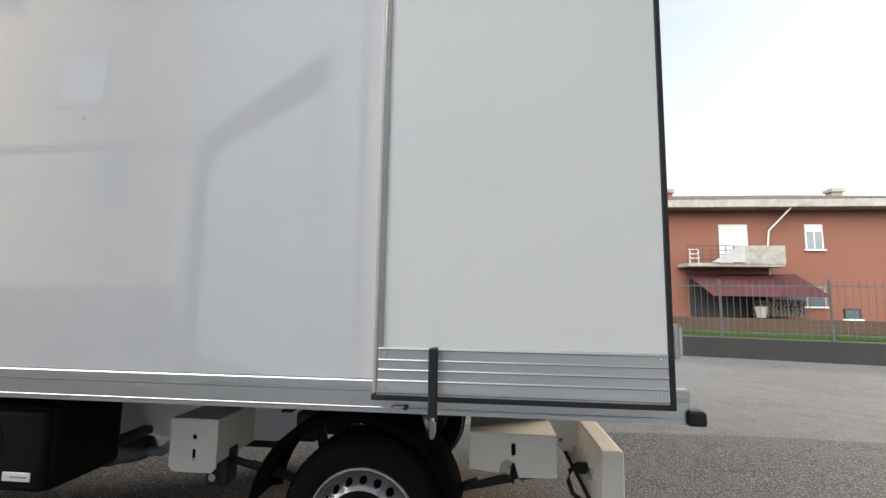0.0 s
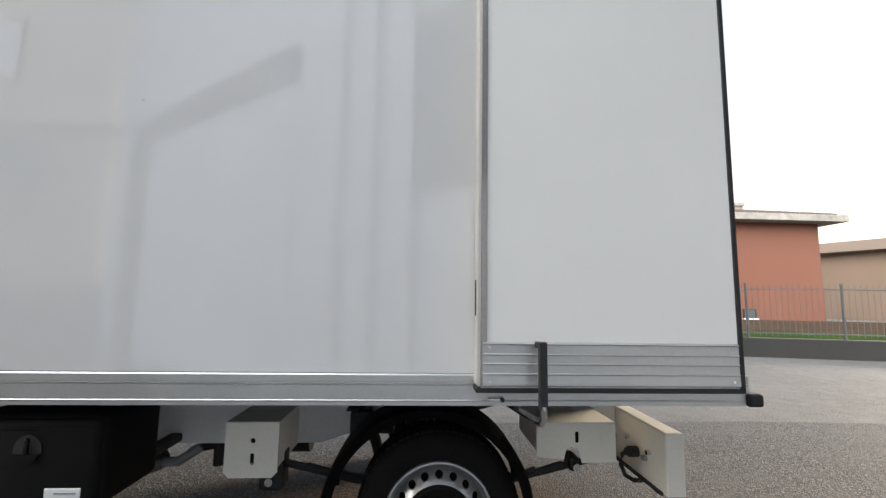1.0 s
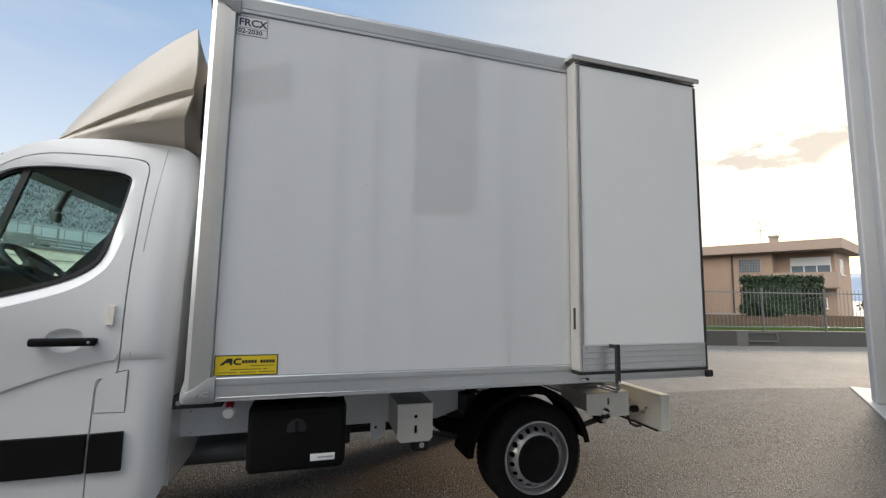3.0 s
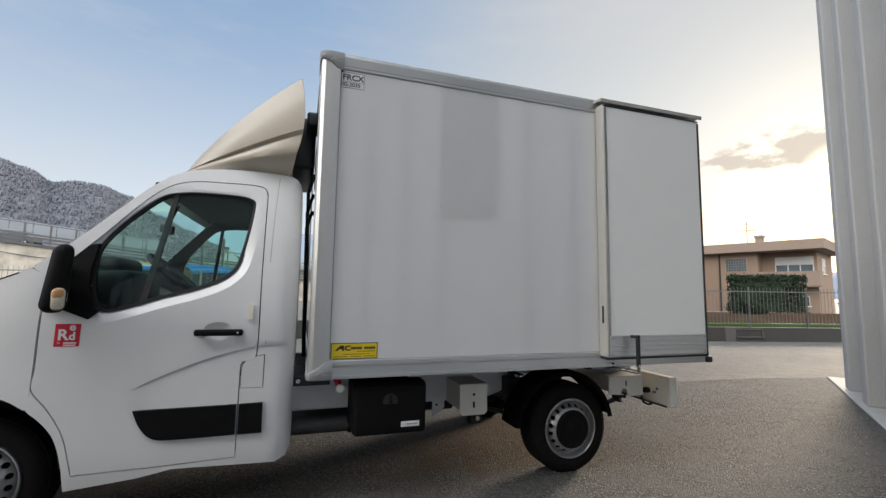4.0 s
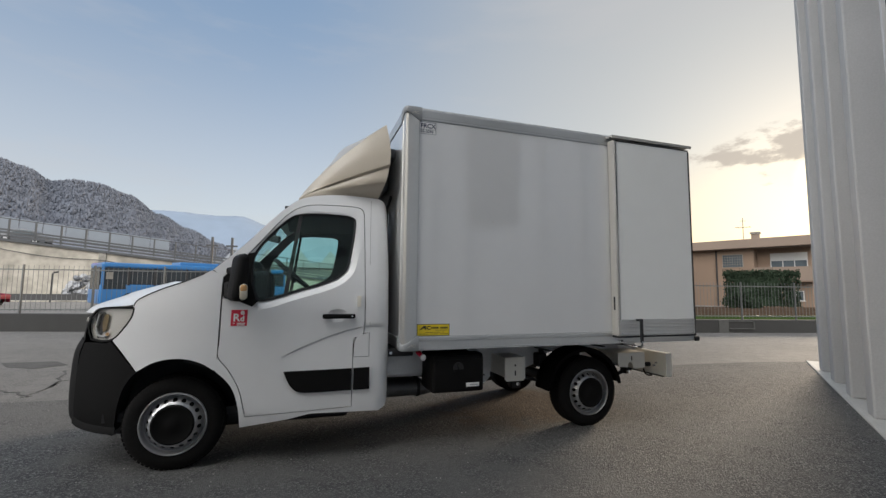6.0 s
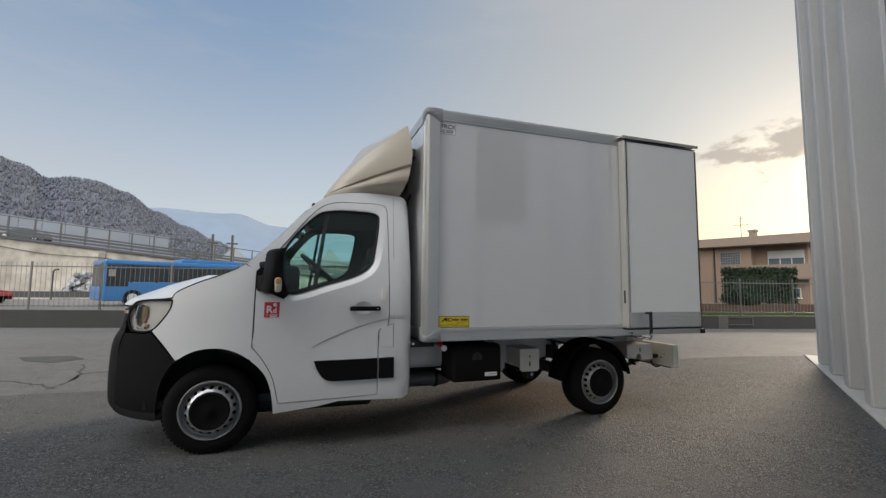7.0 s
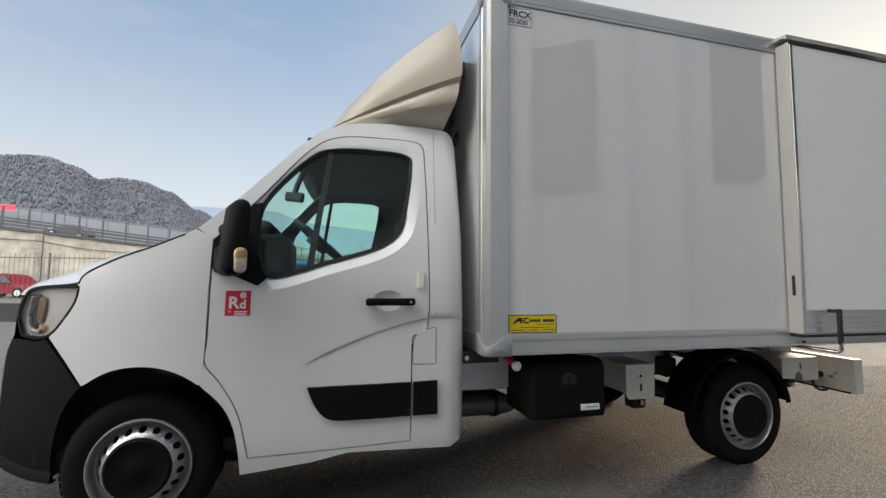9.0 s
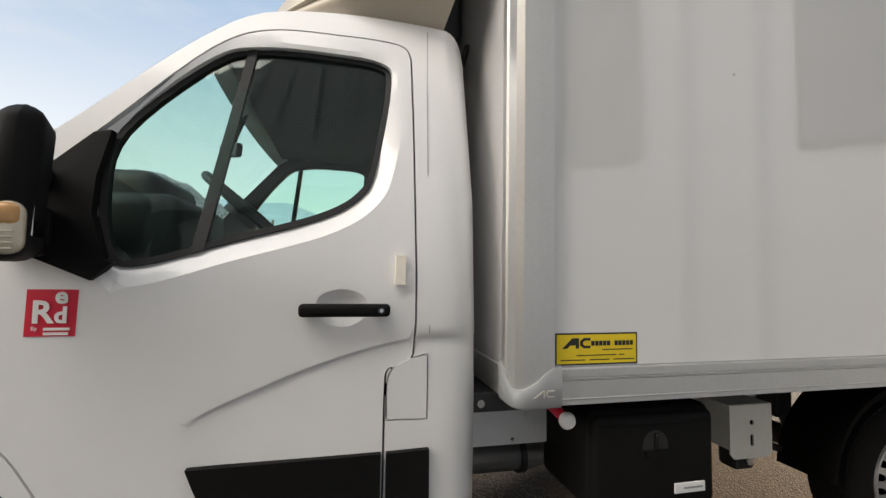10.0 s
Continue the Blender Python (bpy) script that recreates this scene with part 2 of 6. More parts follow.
def asphalt(name, dark, pale, stone, grain, relief, stain_shade=None, gloss=0.8):
    """Rolled asphalt: pale chippings in a dark binder, with wide stains and wear."""
    m = bpy.data.materials.new(name)
    m.use_nodes = True
    n, l = m.node_tree.nodes, m.node_tree.links
    b = n["Principled BSDF"]
    tc = n.new("ShaderNodeTexCoord")
    vor, wide, mid, spot = n.new("ShaderNodeTexVoronoi"), n.new("ShaderNodeTexNoise"), n.new("ShaderNodeTexNoise"), n.new("ShaderNodeTexNoise")
    vor.inputs["Scale"].default_value = grain
    for t, sc, de in ((wide, 0.45, 5), (mid, 4.0, 6), (spot, grain * 0.4, 3)):
        t.inputs["Scale"].default_value, t.inputs["Detail"].default_value = sc, de
    for t in (vor, wide, mid, spot):
        l.new(tc.outputs["Object"], t.inputs["Vector"])
    sep = n.new("ShaderNodeSeparateColor")
    l.new(vor.outputs["Color"], sep.inputs["Color"])
    pick = n.new("ShaderNodeMapRange")
    pick.inputs["From Min"].default_value, pick.inputs["From Max"].default_value = 0.5, 1.0
    l.new(sep.outputs["Red"], pick.inputs["Value"])
    c1 = n.new("ShaderNodeMix")
    c1.data_type = "RGBA"
    c1.inputs["A"].default_value, c1.inputs["B"].default_value = (*dark, 1), (*stone, 1)
    l.new(pick.outputs["Result"], c1.inputs["Factor"])
    add = n.new("ShaderNodeMath")
    add.operation = "ADD"
    l.new(wide.outputs["Fac"], add.inputs[0])
    l.new(mid.outputs["Fac"], add.inputs[1])
    worn = n.new("ShaderNodeMapRange")
    worn.inputs["From Min"].default_value, worn.inputs["From Max"].default_value = 0.84, 1.18
    worn.inputs["To Max"].default_value = 0.72
    l.new(add.outputs[0], worn.inputs["Value"])
    c2 = n.new("ShaderNodeMix")
    c2.data_type = "RGBA"
    c2.inputs["B"].default_value = (*pale, 1)
    l.new(worn.outputs["Result"], c2.inputs["Factor"])
    l.new(c1.outputs["Result"], c2.inputs["A"])
    last = c2.outputs["Result"]
    if stain_shade:
        # an old rusty spill with ragged edge, deepened as painted underbody shade: middle, half-lengths
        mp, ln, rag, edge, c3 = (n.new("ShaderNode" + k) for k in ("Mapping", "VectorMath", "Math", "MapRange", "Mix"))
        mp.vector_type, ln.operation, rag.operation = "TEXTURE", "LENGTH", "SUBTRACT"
        mp.inputs["Location"].default_value, mp.inputs["Scale"].default_value = (*stain_shade[0], 0), (*stain_shade[1], 1)
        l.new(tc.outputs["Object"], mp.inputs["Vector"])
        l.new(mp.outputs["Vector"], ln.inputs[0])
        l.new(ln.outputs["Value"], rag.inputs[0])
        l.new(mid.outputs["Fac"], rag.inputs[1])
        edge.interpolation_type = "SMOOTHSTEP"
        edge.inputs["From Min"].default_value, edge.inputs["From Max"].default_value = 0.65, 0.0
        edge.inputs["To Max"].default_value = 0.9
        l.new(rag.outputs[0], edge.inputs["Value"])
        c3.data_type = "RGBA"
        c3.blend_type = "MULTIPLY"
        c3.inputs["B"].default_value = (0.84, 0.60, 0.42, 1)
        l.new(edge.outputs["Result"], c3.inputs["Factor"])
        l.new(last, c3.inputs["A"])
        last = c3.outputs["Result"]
    l.new(last, b.inputs["Base Color"])
    b.inputs["Roughness"].default_value, b.inputs["Specular IOR Level"].default_value = gloss, 0.25
    bp = n.new("ShaderNodeBump")
    bp.inputs["Distance"].default_value = relief
    tot = n.new("ShaderNodeMath")
    tot.operation = "ADD"
    l.new(vor.outputs["Distance"], tot.inputs[0])
    l.new(spot.outputs["Fac"], tot.inputs[1])
    l.new(tot.outputs[0], bp.inputs["Height"])
    l.new(bp.outputs["Normal"], b.inputs["Normal"])
    return m


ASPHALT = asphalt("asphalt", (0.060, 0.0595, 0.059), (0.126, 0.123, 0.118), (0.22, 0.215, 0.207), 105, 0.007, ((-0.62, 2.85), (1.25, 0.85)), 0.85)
ASPHALT_PALE = asphalt("asphalt_pale", (0.105, 0.101, 0.096), (0.178, 0.171, 0.161), (0.215, 0.208, 0.196), 100, 0.005)
ASPHALT_DARK = asphalt("asphalt_tarred", (0.06, 0.058, 0.056), (0.10, 0.098, 0.094), (0.11, 0.107, 0.10), 100, 0.006)
# loose chippings, coloured paler to paint in glints off the stones
CHIP = mat("glint_pale_chipping", (0.36, 0.345, 0.32), 0.7, vary=0.3, fine=40)
REFLECTOR = mat("silvered_lamp_inside", (0.84, 0.81, 0.75), 0.25, 0.2, vary=0.05)
KERB = mat("white_concrete_kerb", (0.48, 0.47, 0.44), 0.8, vary=0.12, scale=5, bump=0.002)
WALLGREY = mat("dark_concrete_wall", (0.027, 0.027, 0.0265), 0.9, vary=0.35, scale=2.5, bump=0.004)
CONCRETE = mat("stained_concrete", (0.25, 0.23, 0.195), 0.9, vary=0.55, scale=0.16, fine=1.0)
RIBWALL = mat("grey_painted_rib", (0.42, 0.42, 0.42), 0.6, vary=0.1, scale=1.2)
# unseen wall, made paler than the ribs as added bounce for the truck
HALLWALL = mat("white_bounce_panel", (0.70, 0.70, 0.70), 0.6, vary=0.05, scale=1.2)
THINRIB = mat("pale_hall_rib", (0.62, 0.62, 0.62), 0.6, vary=0.05, scale=1.2)
RIBDARK = mat("dark_grey_cladding", (0.12, 0.125, 0.13), 0.55, vary=0.12, scale=0.8)
FENCE = mat("galvanised_fence", (0.10, 0.103, 0.103), 0.5, 0.3, vary=0.1)
GRASS = mat("short_grass", (0.034, 0.056, 0.016), 0.95, vary=0.4, scale=1.5, fine=60, spec=0.05)
SOIL = mat("shaded_garden_soil", (0.060, 0.042, 0.030), 0.95, vary=0.4, scale=1.2, fine=25, spec=0.05)
HEDGE = mat("hedge_leaf", (0.024, 0.035, 0.023), 0.95, vary=0.2, scale=3, fine=40, spec=0.1)
BRICKRED = mat("orange_red_render", (0.118, 0.044, 0.025), 0.85, vary=0.12, scale=0.5, fine=20)
TANWALL = mat("tan_render", (0.165, 0.115, 0.082), 0.85, vary=0.1, scale=0.4, fine=20)
TANPALE = mat("tan_fascia", (0.165, 0.125, 0.098), 0.85, vary=0.12, scale=0.6)
GATEGREY = mat("grey_gate_frame", (0.09, 0.092, 0.096), 0.6, vary=0.12)
BEIGE = mat("beige_render", (0.64, 0.55, 0.405), 0.85, vary=0.06, scale=0.5)
TILE = mat("roof_tile", (0.085, 0.068, 0.060), 0.8, vary=0.2, scale=2)
GUTTER = mat("weathered_eave_concrete", (0.185, 0.173, 0.152), 0.85, vary=0.4, scale=0.9, fine=3.5)
SHUTTER = mat("white_roller_shutter", (0.36, 0.36, 0.35), 0.6, vary=0.05)
FIREWOOD = mat("weathered_firewood", (0.075, 0.066, 0.052), 0.9, vary=0.4, scale=4)
CLOTH = mat("grey_white_cloth", (0.24, 0.24, 0.235), 0.9, vary=0.2, scale=3)
MAROON = mat("maroon_awning", (0.10, 0.030, 0.036), 0.85, vary=0.12)
BUSBLUE = mat("bus_blue", (0.014, 0.105, 0.27), 0.3, vary=0.04, coat=0.6)
CARRED = mat("car_red", (0.13, 0.008, 0.017), 0.5, vary=0.05, spec=0.2)
CARGREY = mat("car_dark", (0.06, 0.065, 0.075), 0.3, vary=0.05, coat=0.6)
# aerial haze painted in: blue-grey base colours, paler for the far ridge
HILL = mat("hazed_bare_wooded_hill", (0.074, 0.082, 0.102), 0.95, vary=0.40, scale=0.02, fine=0.35)
FARHILL = mat("hazed_distant_hill", (0.135, 0.17, 0.22), 0.95, vary=0.08, scale=0.004, fine=0.03)
SACK = mat("pale_plastic_sack", (0.22, 0.225, 0.235), 0.5, vary=0.35, scale=3.0)
SACKGREY = mat("grey_plastic_sack", (0.10, 0.105, 0.115), 0.5, vary=0.35, scale=3.0)
ROADRAIL = mat("grey_road_rail", (0.034, 0.036, 0.039), 0.7, 0.0, vary=0.15)
TWIGS = bpy.data.materials.new("hazed_bare_tree_crowns")
TWIGS.use_nodes = True
tn, tl = TWIGS.node_tree.nodes, TWIGS.node_tree.links
each, shade = tn.new("ShaderNodeNewGeometry"), tn.new("ShaderNodeValToRGB")
# tree crowns take the same blue-grey to paint in distance haze
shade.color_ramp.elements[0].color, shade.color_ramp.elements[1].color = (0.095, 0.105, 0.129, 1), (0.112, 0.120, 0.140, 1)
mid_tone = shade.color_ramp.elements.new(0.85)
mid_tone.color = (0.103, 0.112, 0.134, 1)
tl.new(each.outputs["Random Per Island"], shade.inputs["Fac"])
tl.new(shade.outputs["Color"], tn["Principled BSDF"].inputs["Base Color"])
tn["Principled BSDF"].inputs["Roughness"].default_value = 1.0
tn["Principled BSDF"].inputs["Specular IOR Level"].default_value = 0.1
SCREEN = mat("blue_grey_noise_panel", (0.115, 0.13, 0.15), 0.6, vary=0.2, scale=0.3)
RECESS = mat("pale_recess_frame", (0.06, 0.06, 0.058), 0.85, vary=0.25)
RIDGE = mat("grey_shed_roof", (0.14, 0.15, 0.16), 0.8, vary=0.2)


# ---- building helpers ----
def part(name, bm, material, parent=None, label="", smooth=False):
    """Links a bmesh as one mesh object, in world coordinates, under its parent."""
    me = bpy.data.meshes.new(name)
    bmesh.ops.recalc_face_normals(bm, faces=bm.faces)
    bm.to_mesh(me)
    bm.free()
    me.materials.append(material)
    if smooth:
        for p in me.polygons:
            p.use_smooth = True
        me.set_sharp_from_angle(angle=radians(38 if smooth is True else smooth))
    ob = new(name, me)
    if parent is not None:
        ob.parent = parent
        ob.matrix_parent_inverse = base_of(parent).inverted()
    if label:
        tagged(ob, label)
    return ob


def base_of(ob):
    m = ob.matrix_basis.copy()
    if ob.parent is not None:
        m = base_of(ob.parent) @ ob.matrix_parent_inverse @ m
    return m


def thing(name, at, label, category, group="", kind=""):
    e = new(name)
    e.empty_display_size = 0.1
    e.matrix_basis = Matrix.Translation(at)
    return tagged(e, label, category, group, kind)


def box(x0, x1, y0, y1, z0, z1, bev=0.0, seg=2, bm=None, m=None):
    own = bmesh.new()
    bmesh.ops.create_cube(own, size=1)
    for v in own.verts:
        v.co = Vector((x0 + (v.co.x + 0.5) * (x1 - x0), y0 + (v.co.y + 0.5) * (y1 - y0), z0 + (v.co.z + 0.5) * (z1 - z0)))
    if bev:
        bmesh.ops.bevel(own, geom=own.edges[:], offset=bev, segments=seg, profile=0.5, affect="EDGES")
    if m is not None:
        own.transform(m)
    if bm is None:
        return own
    return join(bm, own)


def join(bm, other):
    me = bpy.data.meshes.new("tmp")
    other.to_mesh(me)
    other.free()
    bm.from_mesh(me)
    bpy.data.meshes.remove(me)
    return bm


def cyl(p, q, r, seg=16, bm=None, r2=None):
    own = bmesh.new()
    p, q = Vector(p), Vector(q)
    d = q - p
    bmesh.ops.create_cone(own, cap_ends=True, segments=seg, radius1=r, radius2=r if r2 is None else r2, depth=d.length)
    own.transform(Matrix.Translation((p + q) / 2) @ d.to_track_quat("Z", "Y").to_matrix().to_4x4())
    return own if bm is None else join(bm, own)


def tube(pts, r, seg=8, bm=None):
    own = bmesh.new()
    pts = [Vector(p) for p in pts]
    rings = []
    for i, p in enumerate(pts):
        d = (pts[min(i + 1, len(pts) - 1)] - pts[max(i - 1, 0)]).normalized()
        q = d.to_track_quat("Z", "Y")
        rings.append([own.verts.new(p + q @ Vector((r * math.cos(a), r * math.sin(a), 0))) for a in (2 * math.pi * k / seg for k in range(seg))])
    for a, b in zip(rings, rings[1:]):
        for k in range(seg):
            own.faces.new((a[k], a[(k + 1) % seg], b[(k + 1) % seg], b[k]))
    own.faces.new(rings[0])
    own.faces.new(rings[-1][::-1])
    return own if bm is None else join(bm, own)


def lathe(profile, cx, cy, cz, seg=64, sign=1):
    """profile: (radius, offset along y); turned round an axis along y."""
    bm = bmesh.new()
    rings = []
    for r, o in profile:
        rings.append([bm.verts.new((cx + r * math.cos(a), cy + sign * o, cz + r * math.sin(a))) for a in (2 * math.pi * k / seg for k in range(seg))])
    for a, b in zip(rings, rings[1:]):
        for k in range(seg):
            bm.faces.new((a[k], a[(k + 1) % seg], b[(k + 1) % seg], b[k]))
    return bm


def prism(outline, axis, a, b, bm=None):
    """A closed outline in the two other axes, pulled from a to b along axis."""
    own = bmesh.new()
    put = {"x": lambda u, v, w: (w, u, v), "y": lambda u, v, w: (u, w, v), "z": lambda u, v, w: (u, v, w)}[axis]
    lo = [own.verts.new(put(u, v, a)) for u, v in outline]
    hi = [own.verts.new(put(u, v, b)) for u, v in outline]
    n = len(outline)
    for k in range(n):
        own.faces.new((lo[k], lo[(k + 1) % n], hi[(k + 1) % n], hi[k]))
    own.faces.new(lo[::-1])
    own.faces.new(hi)
    return own if bm is None else join(bm, own)


def curve(pts, steps=6, closed=False):
    """Points smoothed by a Catmull-Rom spline; a point given as (x, z, 1) stays a corner."""
    n, res = len(pts), []
    for i in range(n if closed else n - 1):
        p1, p2 = pts[i], pts[(i + 1) % n]
        p0 = pts[i - 1] if (closed or i > 0) else p1
        p3 = pts[(i + 2) % n] if (closed or i + 2 < n) else p2
        if len(p1) > 2:
            p0 = p1
        if len(p2) > 2:
            p3 = p2
        for k in range(steps):
            t = k / steps
            res.append(tuple(0.5 * (2 * p1[j] + (p2[j] - p0[j]) * t + (2 * p0[j] - 5 * p1[j] + 4 * p2[j] - p3[j]) * t * t
                                    + (3 * p1[j] - p0[j] - 3 * p2[j] + p3[j]) * t ** 3) for j in (0, 1)))
    if not closed:
        res.append(tuple(pts[-1][:2]))
    return res


def inside(p, poly):
    x, y = p
    c = False
    for (x0, y0), (x1, y1) in zip(poly, poly[1:] + poly[:1]):
        if (y0 > y) != (y1 > y) and x < (x1 - x0) * (y - y0) / (y1 - y0) + x0:
            c = not c
    return c


def near_edge(p, poly, d):
    for (x0, y0), (x1, y1) in zip(poly, poly[1:] + poly[:1]):
        ex, ey = x1 - x0, y1 - y0
        L = ex * ex + ey * ey
        t = 0 if L == 0 else max(0, min(1, ((p[0] - x0) * ex + (p[1] - y0) * ey) / L))
        if (x0 + t * ex - p[0]) ** 2 + (y0 + t * ey - p[1]) ** 2 < d * d:
            return True
    return False


def sheet(outline, holes, place, step, thick, inward, lines=()):
    """A curved sheet: outline and holes in the flat, put in space by place(u, v), thickened along inward."""
    from mathutils.geometry import delaunay_2d_cdt
    pts, edges = [], []
    for loop in [outline, *holes]:
        s = len(pts)
        pts += [Vector(p) for p in loop]
        edges += [(s + k, s + (k + 1) % len(loop)) for k in range(len(loop))]
    for path in lines:
        start = len(pts)
        pts += [Vector(p) for p in path]
        edges += [(start + k, start + k + 1) for k in range(len(path) - 1)]
    us, vs = [p[0] for p in outline], [p[1] for p in outline]
    marks = [list(q) + list(q)[::-1] for q in lines]
    u = min(us) + step * 0.5
    while u < max(us):
        v = min(vs) + step * 0.5
        while v < max(vs):
            if inside((u, v), outline) and not any(inside((u, v), h) for h in holes) and not any(near_edge((u, v), q, step * 0.35) for q in [outline, *holes, *marks]):
                pts.append(Vector((u, v)))
            v += step
        u += step
    co, _, faces, *_ = delaunay_2d_cdt(pts, edges, [], 0, 1e-5)
    bm = bmesh.new()
    front = [bm.verts.new(place(p.x, p.y)) for p in co]
    back = [bm.verts.new(Vector(place(p.x, p.y)) + Vector(inward) * thick) for p in co]
    count = {}
    for f in faces:
        c = (sum(co[i].x for i in f) / len(f), sum(co[i].y for i in f) / len(f))
        if not inside(c, outline) or any(inside(c, h) for h in holes):
            continue
        bm.faces.new([front[i] for i in f])
        bm.faces.new([back[i] for i in reversed(f)])
        for a, b in zip(f, f[1:] + f[:1]):
            k = (min(a, b), max(a, b))
            count[k] = count.get(k, 0) + 1
    for (a, b), c in count.items():
        if c == 1:
            bm.faces.new((front[a], front[b], back[b], back[a]))
    bmesh.ops.delete(bm, geom=[v for v in bm.verts if not v.link_faces], context="VERTS")
    return bm


def loft(rows):
    """A skin over rows of points, all of one length."""
    bm = bmesh.new()
    vs = [[bm.verts.new(p) for p in r] for r in rows]
    for a, b in zip(vs, vs[1:]):
        for k in range(len(a) - 1):
            bm.faces.new((a[k], a[k + 1], b[k + 1], b[k]))
    return bm


def words(text, size, m, material, parent, bold=0.0):
    """Raised lettering as a mesh."""
    cu = bpy.data.curves.new("text", "FONT")
    cu.body, cu.size, cu.extrude, cu.offset, cu.resolution_u = text, size, 0.0004, bold, 3
    tmp = new("text", cu)
    bpy.context.view_layer.update()
    me = bpy.data.meshes.new_from_object(tmp.evaluated_get(bpy.context.evaluated_depsgraph_get()))
    bpy.data.objects.remove(tmp)
    me.transform(m)
    me.materials.clear()
    me.materials.append(material)
    ob = new("lettering", me)
    ob.parent = parent
    ob.matrix_parent_inverse = base_of(parent).inverted()
    return ob


# ---- ground and yard ----
def slab(name, outline, z0, z1, material, label="", category="", kind="structure", parent=None):
    ob = part(name, prism(outline, "z", z0, z1), material, parent)
    if parent is None:
        tagged(ob, label, category, kind=kind)
    return ob


bm = bmesh.new()
ring0 = [bm.verts.new((60 * math.cos(a), 60 * math.sin(a), 0)) for a in (2 * math.pi * k / 48 for k in range(48))]
ring1 = [bm.verts.new((2200 * math.cos(a), 2200 * math.sin(a), 0)) for a in (2 * math.pi * k / 48 for k in range(48))]
bm.faces.new(ring0)
for k in range(48):
    bm.faces.new((ring0[k], ring1[k], ring1[(k + 1) % 48], ring0[(k + 1) % 48]))
tagged(part("ground", bm, ASPHALT_PALE), "pale worn asphalt ground of the yard", "ground", kind="structure")
seam = [(-40, 4.9), (-20, 4.75), (-9, 4.62), (-4, 4.5), (-1, 4.56), (1, 4.47), (3, 4.53), (5, 4.4), (5.9, 4.2), (6.45, 4.12)]
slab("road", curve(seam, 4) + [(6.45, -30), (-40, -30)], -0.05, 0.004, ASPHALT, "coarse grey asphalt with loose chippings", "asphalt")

tagged(part("asphalt_patch", prism([(-8.1, 7.8), (-7.3, 7.76), (-6.95, 7.3), (-7.26, 7.0), (-7.78, 7.3)], "z", -0.01, 0.005), ASPHALT_DARK), "darker tarred patch in the pale asphalt", "asphalt patch", kind="structure")
rng = random.Random(31)
for path in ([(-6.74, 6.73), (-6.42, 5.81), (-6.34, 5.33), (-6.36, 4.8)], [(-6.36, 4.9), (-7.1, 5.5), (-8.6, 5.7), (-10.5, 6.4)], [(-6.42, 5.81), (-5.2, 6.1), (-3.5, 5.9)]):
    pts = [(x + rng.gauss(0, 0.02), y + rng.gauss(0, 0.02)) for x, y in curve(path, 9)]
    side = [0.008 + 0.012 * rng.random() for _ in pts]
    outline = [(x - w, y - w * 0.6) for (x, y), w in zip(pts, side)] + [(x + w, y + w * 0.6) for (x, y), w in reversed(list(zip(pts, side)))]
    tagged(part("ground_crack", prism(outline, "z", -0.01, 0.0035), ASPHALT_DARK), "thin dark crack across the pale asphalt", "crack", kind="structure")
rng = random.Random(11)
vs, fs = [], []
for _ in range(9000):
    x, y = rng.uniform(-9, 7), rng.uniform(-2.6, 6.5)
    r = 0.0015 + 0.006 * rng.random() ** 4
    i = len(vs)
    a0 = rng.uniform(0, 6.3)
    vs += [(x + r * rng.uniform(0.7, 1.2) * math.cos(a0 + k * 1.57), y + r * rng.uniform(0.7, 1.2) * math.sin(a0 + k * 1.57), 0.0035) for k in range(4)]
    vs.append((x + r * 0.2, y, 0.004 + r * rng.uniform(0.7, 1.2)))
    fs += [(i, i + 1, i + 4), (i + 1, i + 2, i + 4), (i + 2, i + 3, i + 4), (i + 3, i, i + 4)]
me = bpy.data.meshes.new("loose_chippings")
me.from_pydata(vs, [], fs)
me.materials.append(CHIP)
tagged(new("loose_chippings", me), "loose stone chippings lying on the asphalt, coloured pale as glints", "gravel", kind="stuff")

WALL_DIR = Vector((1, -0.236, 0)).normalized()
WALL_N = Vector((0.236, 1, 0)).normalized()


def wall_at(x):
    return Vector((x, 11.5 - 0.236 * x, 0))


def along(x0, x1, off0, off1, z0, z1, bev=0.0, bm=None):
    """A box that runs with the yard's boundary wall."""
    a, b = wall_at(x0), wall_at(x1)
    m = Matrix.Translation(a) @ Matrix(((WALL_DIR.x, WALL_N.x, 0, 0), (WALL_DIR.y, WALL_N.y, 0, 0), (0, 0, 1, 0), (0, 0, 0, 1)))
    return box(0, (b - a).length, off0, off1, z0, z1, bev, bm=bm, m=m)


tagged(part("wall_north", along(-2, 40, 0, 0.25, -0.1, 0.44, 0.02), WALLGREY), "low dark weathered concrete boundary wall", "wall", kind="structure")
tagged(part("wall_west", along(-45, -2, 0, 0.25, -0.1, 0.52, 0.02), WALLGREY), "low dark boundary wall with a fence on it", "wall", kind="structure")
tagged(part("wall_gate_stone", along(10.25, 10.6, -0.02, 0.2, -0.1, 0.445, 0.015), RECESS), "short pale concrete piece in the low wall", "wall", kind="structure")
bm = along(10.6, 11.5, -0.03, 0.0, 0.37, 0.40, 0.006)
along(10.6, 11.5, -0.05, 0.0, 0.12, 0.155, 0.006, bm)
along(11.46, 11.5, -0.03, 0.0, 0.155, 0.37, 0.004, bm)
tagged(part("wall_recess", bm, RECESS), "pale framed recess in the low wall", "wall", kind="structure")


